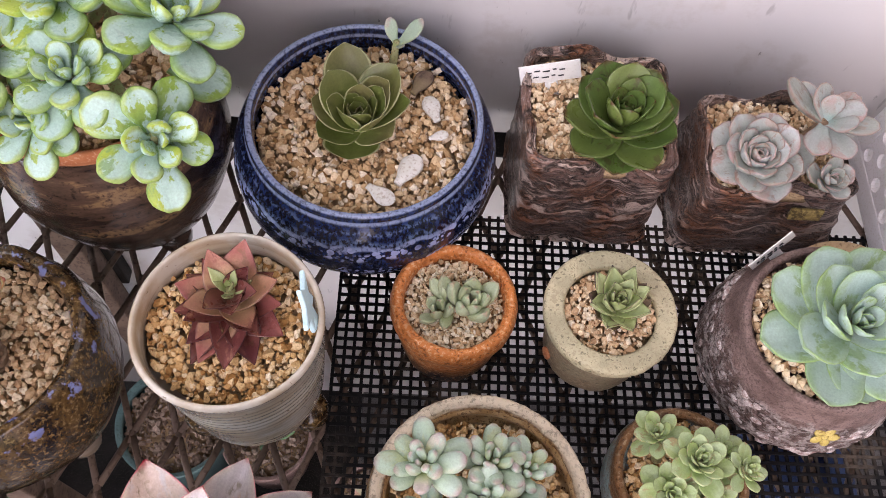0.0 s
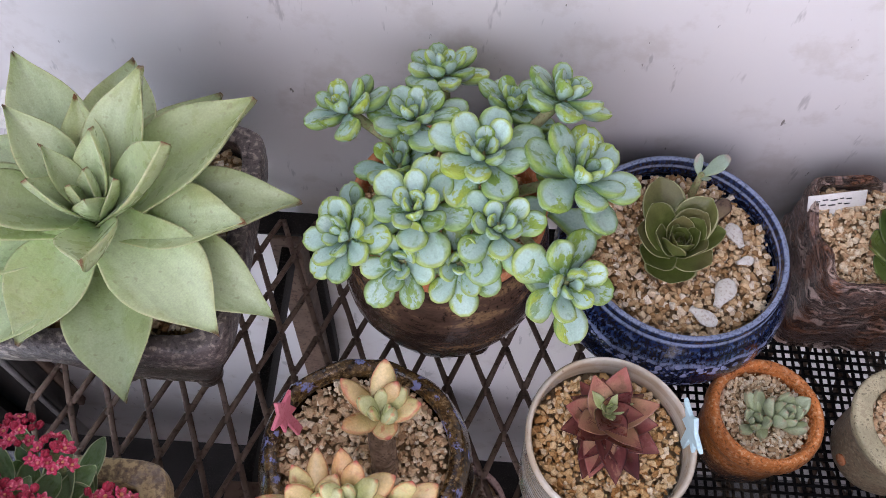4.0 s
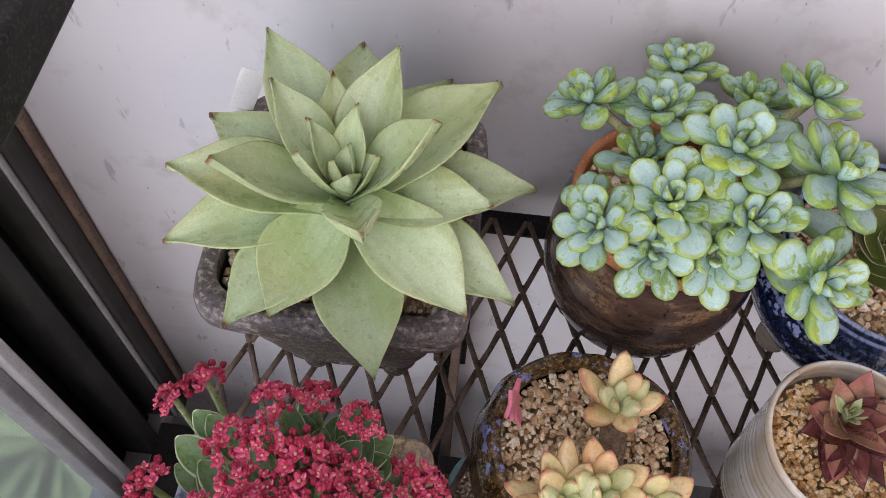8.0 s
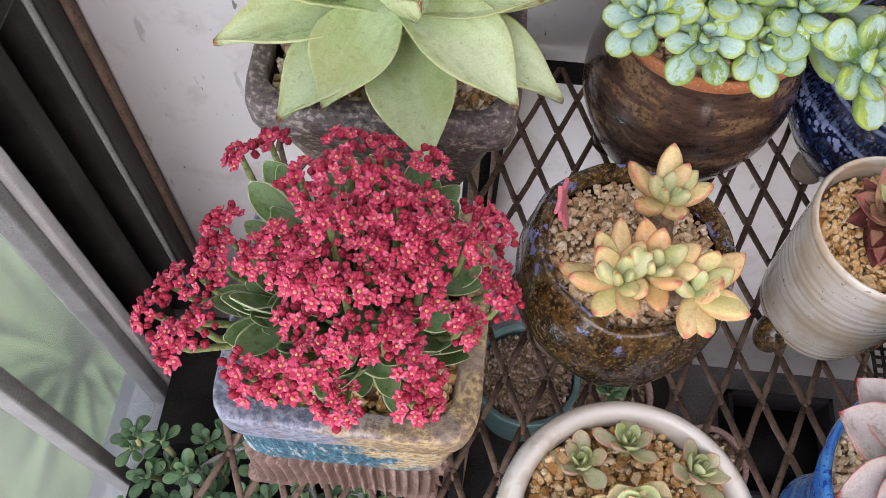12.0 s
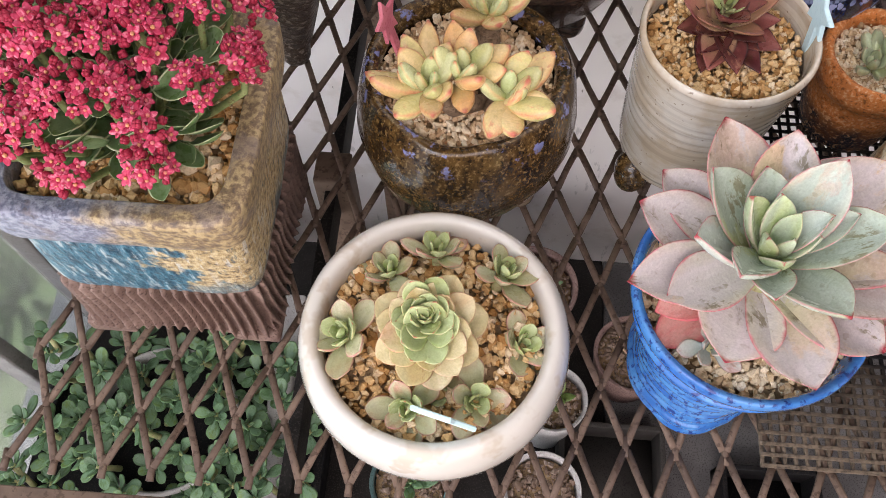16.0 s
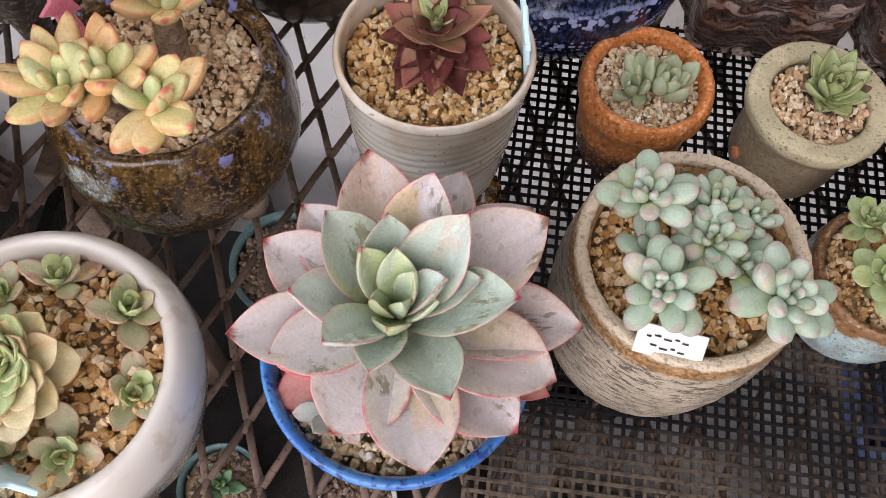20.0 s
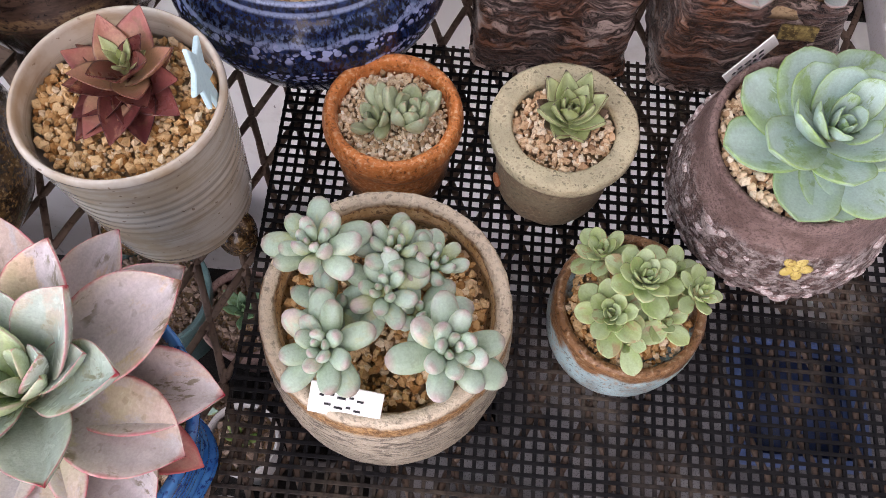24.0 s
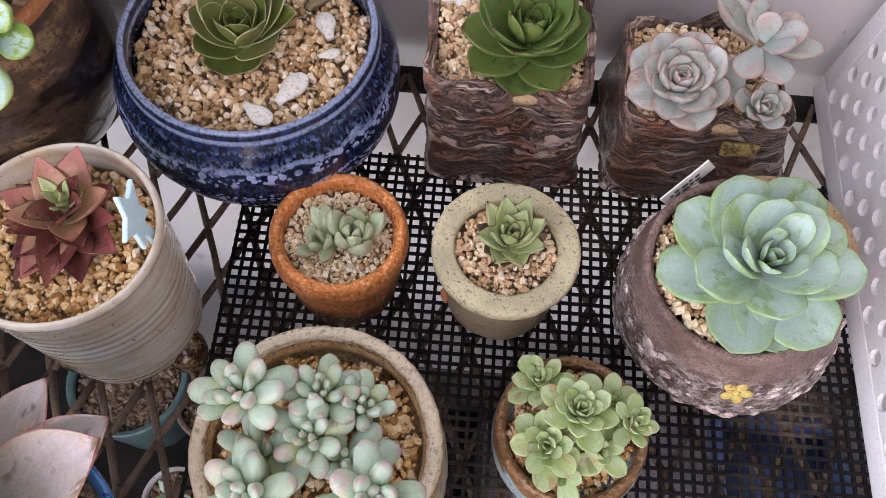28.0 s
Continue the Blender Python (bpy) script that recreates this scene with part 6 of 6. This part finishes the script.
leaf_ring(plant, echi, (0, 0, 0.026), ((140, 42, 53, 28), (-171, 40, 50, 26), (-56, 32, 50, 27), (1, 42, 58, 27), (50, 54, 58, 27), (105, 52, 46, 24)), 8)
leaf_ring(plant, echi, (0, 0, 0.032), ((-132, 42, 44, 21), (-100, 34, 36, 19), (14, 62, 37, 15), (14, 44, 42, 17)), 12)
leaf_ring(plant, heart, (0, 0, 0.032), ((141, 58, 36, 16), (100, 66, 34, 15), (-5, 58, 28, 14), (-95, 58, 26, 15), (50, 74, 30, 11), (-150, 70, 28, 11), (-60, 78, 26, 9)), 4)
tiny = variants(0.015, 0.009, 0.004, EC, LEAF_MAUVE, 0.2, 0.4, 0.1, 2)
for x, y, s in ((-0.020, -0.034, 1.15), (0.012, -0.034, 0.8)):
    rosette(plant, (x, y, 0.006), tiny, 9, (10, 76), (s, s * 0.45), 0.002, (25, -90), 40 * s)
red = variants(0.055, 0.024, 0.004, EC, LEAF_RED, 0.30, 0.3)
leaf_ring(plant, red, (0, 0, 0.010), ((-142, -6, 57, 24), (-17, 2, 66, 24), (-155, 2, 50, 22)), 14)

# powdery cluster in the speckled bowl
plant = thing("succulent", "cluster of powdery pale green egg-shaped leaves", "succulent", (0.0165, 0.085, 0.102))
MN = [0.50, 0.68, 0.83, 0.94, 1.0, 1.0, 0.99, 0.95, 0.86, 0.68, 0.24]
moon = variants(0.0170, 0.0110, 0.0108, MN, LEAF_MOON, 0.0, 0.25, 0.0, 6, 14, 14)
for x, y, z, n, s, tl in ((-0.011, 0.095, 0.139, 13, 1.02, (16, 150)), (0.019, 0.099, 0.132, 11, 0.86, (14, 80)), (0.035, 0.097, 0.127, 9, 0.82, (20, 30)), (0.017, 0.082, 0.132, 11, 0.86, (10, -120)), (-0.003, 0.057, 0.134, 13, 1.02, (20, -140)), (0.044, 0.059, 0.138, 13, 1.12, (18, -30)), (-0.004, 0.076, 0.124, 8, 0.95, (14, 170)), (0.030, 0.076, 0.126, 7, 1.0, (8, -20))):
    c = (x - 0.0165, y - 0.085, z - 0.102)
    rosette(plant, c, moon, n + 5, (0, 78), (s, s * 0.34), 0.0045, tl, random.uniform(0, 360), (0.004, 0.006, -c[2]), jitter=11, power=1.1)

# fresh green cluster in the turquoise pot
plant = thing("succulent", "fresh green cluster of small tight rosettes", "succulent", (0.131, 0.1145, 0.056))
fr = variants(0.0165, 0.0122, 0.0035, RD, LEAF_FRESH, 0.22, 0.4, 0.1, 5)
for x, y, z, n, s, tl in ((0.112, 0.128, 0.083, 13, 0.82, (18, 140)), (0.129, 0.113, 0.092, 20, 1.02, (8, 60)), (0.116, 0.098, 0.085, 16, 0.95, (14, -140)), (0.153, 0.110, 0.090, 12, 0.66, (20, 0)), (0.139, 0.100, 0.080, 8, 0.85, (20, -60)), (0.124, 0.090, 0.078, 7, 0.85, (26, -100)), (0.144, 0.120, 0.084, 8, 0.8, (15, 40))):
    rosette(plant, (x - 0.131, y - 0.1145, z - 0.056), fr, n + 4, (2, 80), (s * 1.04, s * 0.3), 0.003, tl, random.uniform(0, 360), (0, 0, 0.056 - z), jitter=7)


# crimson flowering plant in the square pot
plant = thing("flowering_succulent", "crimson flower clusters over pale-edged green leaves", "flowering plant", (-0.387, 0.066, 0.165))


def flower_heads(k):
    """A loose head of five-petalled florets and round buds: meshes of petals, buds and eyes."""
    rng = np.random.default_rng(30 + k)
    sets = {"petal": [], "bud": [], "eye": []}
    for i in range(19):
        a, r = i * 2.4 + rng.uniform(-0.3, 0.3), 0.0022 * math.sqrt(i)
        c = np.array([r * math.cos(a), r * math.sin(a), 0.004 - 62 * r * r + rng.normal() * 0.0012])
        tip = Vector((c[0] * 95, c[1] * 95, 1)).normalized()
        q = np.array(tip.to_track_quat("Z", "Y").to_matrix())
        is_open = rng.random() < 0.52
        s = rng.uniform(0.85, 1.15) * (0.0031 if is_open else 0.0023)
        for p in range(5 if is_open else 4):
            b = p * 2 * math.pi / (5 if is_open else 4) + rng.uniform(0, 0.3)
            rot = np.array([[math.cos(b), -math.sin(b), 0], [math.sin(b), math.cos(b), 0], [0, 0, 1]])
            if is_open:
                pts = COARSE * np.array([0.50, 0.44, 0.18]) * s + np.array([0.50 * s, 0, 0])
                pts[:, 1] *= 1.2 - 0.55 * pts[:, 0] / s
                pts[:, 2] += 0.6 * pts[:, 0] - 0.5 * s
            else:
                pts = COARSE * np.array([0.42, 0.42, 0.72]) * s + np.array([0.30 * s, 0, -0.1 * s])
            sets["petal" if is_open else "bud"].append((pts @ rot.T) @ q.T + c)
        if is_open:
            sets["eye"].append((COARSE * s * 0.22 + np.array([0, 0, -0.12 * s])) @ q.T + c)
    out = []
    for name, material in (("petal", PETAL), ("bud", BUD), ("eye", POLLEN)):
        blocks = sets[name]
        me = from_arrays(np.concatenate(blocks), np.concatenate([COARSE_FACES + len(COARSE) * i for i in range(len(blocks))]))
        me.materials.append(material)
        out.append(me)
    return out


HEADS = [flower_heads(k) for k in range(6)]
edged = variants(0.030, 0.0155, 0.0022, OV, LEAF_EDGED, 0.28, 0.5, 0.0, 5)
clusters = ((-0.444, 0.116), (-0.434, 0.128), (-0.41, 0.093), (-0.394, 0.111), (-0.38, 0.119), (-0.359, 0.108), (-0.393, 0.09), (-0.378, 0.088), (-0.369, 0.087), (-0.396, 0.071), (-0.382, 0.071), (-0.368, 0.073), (-0.357, 0.083), (-0.337, 0.09), (-0.328, 0.088), (-0.413, 0.062), (-0.401, 0.058), (-0.42, 0.055), (-0.404, 0.048), (-0.391, 0.061), (-0.378, 0.058), (-0.364, 0.06), (-0.354, 0.065), (-0.341, 0.068), (-0.327, 0.066), (-0.324, 0.055), (-0.369, 0.044), (-0.356, 0.049), (-0.442, 0.076), (-0.442, 0.063), (-0.444, 0.052), (-0.461, 0.054), (-0.469, 0.043), (-0.457, 0.03), (-0.442, 0.032), (-0.394, 0.042), (-0.399, 0.032), (-0.383, 0.039), (-0.362, 0.034), (-0.38, 0.022), (-0.367, 0.027), (-0.339, 0.041), (-0.418, 0.013), (-0.405, 0.011), (-0.391, 0.013), (-0.383, 0.007), (-0.353, 0.018), (-0.353, 0.011))
for i, (cx, cy) in enumerate(clusters):
    x, y = cx + 0.387, cy - 0.066
    z = max(0.047, 0.093 - 9 * (x * x + y * y)) + random.uniform(-0.011, 0.004)
    stem = part("flower_stem", stem_mesh([(x * 0.30, y * 0.30, -0.004), (x * 0.62, y * 0.62, z * 0.30), (x * 0.92, y * 0.92, z * 0.66), (x, y, z)], 0.0019, 0.0014, 7), FLOWER_STEM, plant)
    lean = Vector((x * 11, y * 11, 1)).normalized().to_track_quat("Z", "Y").to_matrix().to_4x4()
    m = Matrix.Translation((x, y, z)) @ lean @ pose(0, 0, 0, 0, 0, 77 * i) @ Matrix.Scale(random.uniform(0.95, 1.2), 4)
    for name, me in zip(("flower_head", "flower_bud", "stamen"), HEADS[i % 6]):
        part(name, me, me.materials[0], stem, "", m)
for i in range(130):
    a = random.uniform(0, 360)
    r = random.uniform(0.006, 0.042)
    place_leaf(plant, random.choice(edged), a, random.uniform(5, 60), (r * math.cos(radians(a)), r * math.sin(radians(a)), random.uniform(0.006, 0.048)), 0.0, random.uniform(0.6, 0.95), random.uniform(-25, 25))
# fuller leaves where the flowers part, towards the front
for i in range(26):
    x, y = random.uniform(-0.048, 0.022), random.uniform(-0.052, -0.010)
    place_leaf(plant, random.choice(edged), math.degrees(math.atan2(y, x)) + random.uniform(-50, 50), random.uniform(10, 55), (x * 0.6, y * 0.6, random.uniform(0.030, 0.052)), 0.0, random.uniform(0.65, 1.0), random.uniform(-25, 25))

# ---- labels and pegs ----
name_tag("white handwritten plant label stuck in gravel of the log pot", pose(0.060, 0.346, 0.098, -20, -13, 4), 0.038, 0.013)
name_tag("white handwritten plant label in the leaning clay pot", pose(0.183, 0.232, 0.100, -8, -35, 35), 0.030, 0.011)
name_tag("white handwritten label lying against the speckled bowl rim", pose(0.0050, 0.0360, 0.1115, -50, 2, -6), 0.029, 0.0135, 0.01)
name_tag("blank white plant label at the back of the rectangular planter", pose(-0.473, 0.322, 0.160, -10, 24, 10), 0.015, 0.030, 0.02, False)
star_clip("star_peg", PALE_BLUE, "pale blue star-shaped plant peg at the pot rim", pose(-0.0695, 0.166, 0.147, 8, 0, -80), 0.0165)
star_clip("star_peg", PINK, "pink star-shaped plant peg at the amber pot rim", pose(-0.2905, 0.170, 0.117, 14, 0, -104), 0.0135)
star_clip("star_peg", PALE_BLUE, "pale blue star peg pushed in white bowl gravel", pose(-0.244, -0.047, 0.119, 14, 20, -10), 0.0165)

# ---- the shelf below, seen through the mesh ----
GREY_BOARD = blotchy("mottled_grey_board", (0.095, 0.092, 0.092), (0.150, 0.146, 0.145), (0.035, 0.032, 0.030), 14, 0.8)
lower = thing("lower_shelf", "dark lower shelf board of the plant rack", "shelf", (0, 0, -0.5))
# left half painted black for the darkness under the rack; right half lighter grey
part("board", slab(-0.70, -0.071, -0.12, 0.33, -0.02, 0.0, 0.002), BLACK_STEEL, lower)
part("board", slab(-0.07, 0.62, -0.12, 0.33, -0.02, 0.0, 0.002), GREY_BOARD, lower, "mottled grey board")
part("front_rail", slab(-0.70, 0.62, -0.14, -0.121, -0.03, 0.02, 0.002), RUST, lower)
for x in (-0.68, -0.02, 0.58):
    part("leg", slab(x - 0.015, x + 0.015, -0.02, 0.01, -0.45, -0.021, 0.002), RUST, lower)

planter = thing("trough_planter", "dark plastic trough under the rack", "plant pot", (-0.53, 0.03, -0.5))
part("trough", turned([(0.002, 0.001), (0.9, 0.0), (1.0, 0.08), (1.02, 0.085), (0.95, 0.085), (0.93, 0.07), (0.002, 0.07)], 64, 3, squarish(6, 0.15, 0.11)), PLASTIC, planter)
bush = thing("succulent", "dense blue-green leafy succulents growing under the rack", "succulent", (-0.53, 0.03, -0.43))
low = variants(0.022, 0.0145, 0.005, [0.38, 0.42, 0.52, 0.70, 0.88, 0.98, 1.0, 0.93, 0.72, 0.30], LEAF_LOW, 0.14, 0.4, 0.1, 4, 8, 8)
for i in range(90):
    x, y = (i % 10 - 4.5) * 0.030 + random.uniform(-0.013, 0.013), (i // 10 - 4.0) * 0.027 + random.uniform(-0.013, 0.013)
    rosette(bush, (x, y, 0.03 + random.uniform(0, 0.06)), low, 9, (-6, 70), (1.0, 0.45), 0.003, (random.uniform(0, 40), random.uniform(0, 360)), random.uniform(0, 360), (0, 0, -0.03), jitter=14)
rim_pot = thing("low_planter", "round black pot with a worn pale rim under the rack", "plant pot", (-0.545, 0.060, -0.5))
part("body", turned([(0.001, 0.001), (0.055, 0.0), (0.062, 0.02), (0.073, 0.105), (0.076, 0.110)], 56, 3, None, None, False), PLASTIC, rim_pot)
part("rim", turned([(0.0762, 0.109), (0.0785, 0.1115), (0.0775, 0.115), (0.0745, 0.1155), (0.0725, 0.110), (0.071, 0.095)], 56, 3, None, None, False), CEMENT, rim_pot, "worn pale grey rim")
part("inner_wall", turned([(0.0708, 0.0955), (0.069, 0.08), (0.001, 0.078)], 56, 3, None, None, False), PLASTIC, rim_pot)
crate = thing("storage_box", "pale grey plastic box standing under the rack", "box", (-0.432, 0.105, -0.5))
part("side", slab(-0.012, 0.012, -0.11, 0.11, 0.0, 0.10, 0.003), CEMENT, crate)


def low_pot(x, y, r, h, material, label, bed, plant_mat=None, seed=40, top=-0.5):
    pot = thing("low_planter", label, "plant pot", (x, y, top))
    part("body", turned([(0.001, 0.001), (r * 0.7, 0.0), (r * 0.8, h * 0.2), (r * 0.95, h * 0.8), (r, h), (r * 0.94, h * 1.01), (r * 0.88, h * 0.97), (r * 0.85, h * 0.8), (0.001, h * 0.8)], 48, 4), material, pot)
    soil_disc(pot, r * 0.86, h * 0.88)
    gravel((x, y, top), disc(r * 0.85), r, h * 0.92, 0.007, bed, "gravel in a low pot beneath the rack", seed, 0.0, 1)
    if plant_mat:
        sprig = thing("succulent", "small plain green succulent in a low pot", "succulent", (x, y, top + h * 0.92))
        rosette(sprig, (0, 0, 0.012), variants(r * 0.55, r * 0.3, 0.006, [0.4, 0.7, 1, 0.9, 0.5, 0.1], plant_mat, 0.1, 0.4, 0.1, 2, 10, 10), 12, (15, 80), (1, 0.4))


TEAL = blotchy("teal_glaze", (0.07, 0.13, 0.13), (0.10, 0.17, 0.165), (0.05, 0.09, 0.09), 40, 0.3, 0.4)
low_pot(-0.262, 0.252, 0.062, 0.115, TEAL, "teal glazed pot filled with pinkish gravel", GRAVEL_SHADED, None, 41)
low_pot(-0.142, 0.112, 0.036, 0.115, CEMENT, "small grey pot with a little cactus", GRAVEL_SHADED, LEAF_GREEN, 42)
low_pot(-0.150, 0.020, 0.040, 0.10, CEMENT, "small grey pot with grey gravel", GRAVEL_SHADED, None, 43)
low_pot(-0.165, 0.245, 0.050, 0.10, MAUVE, "brown clay pot in the shade below the rack", GRAVEL_SHADED, LEAF_LOW, 44)
low_pot(-0.285, 0.02, 0.042, 0.09, TEAL, "greenish pot below the white bowl", GRAVEL_SHADED, LEAF_LOW, 45)
low_pot(-0.195, 0.14, 0.032, 0.09, CEMENT, "small grey pot with mint succulent", GRAVEL_SHADED, LEAF_MINT, 46)
low_pot(-0.05, 0.18, 0.045, 0.08, MAUVE, "brown pot with pinkish plant below the rack", GRAVEL_SHADED, LEAF_ROSY, 47)
CRATE_BLUE = blotchy("dusty_blue_plastic", (0.030, 0.055, 0.14), (0.045, 0.075, 0.17), (0.10, 0.10, 0.11), 60, 0.5)
for x, y, w, mat, lab in ((0.44, 0.22, 0.065, CRATE_BLUE, "blue plastic crate below the net"), (0.10, 0.02, 0.05, PLASTIC, "black plastic tray below the net"), (0.05, 0.22, 0.06, PLASTIC, "black tray below the net"), (-0.07, 0.05, 0.055, GREY_FRAME, "flat grey saucer below the rack")):
    tray = thing("storage_tray", lab, "tray", (x, y, -0.5))
    part("tray_floor", slab(-w, w, -w, w, 0.001, 0.006), mat, tray)
    for sx, sy in ((1, 0), (-1, 0), (0, 1), (0, -1)):
        part("tray_side", slab(sx * w - 0.003 - abs(sy) * w, sx * w + 0.003 + abs(sy) * w, sy * w - 0.003 - abs(sx) * w, sy * w + 0.003 + abs(sx) * w, 0.0065, 0.05, 0.001), mat, tray)
bracket = thing("wall_bracket", "black slotted steel bracket fixed to the wall", "bracket", (-0.335, 0.379, -0.16))
part("plate", slab(-0.018, 0.018, 0.0, 0.016, -0.16, 0.10, 0.002), BLACK_STEEL, bracket)
for z in (-0.10, -0.05, 0.0, 0.05):
    part("slot", slab(-0.004, 0.004, -0.0015, 0.0005, z - 0.01, z + 0.01), CEMENT, bracket)
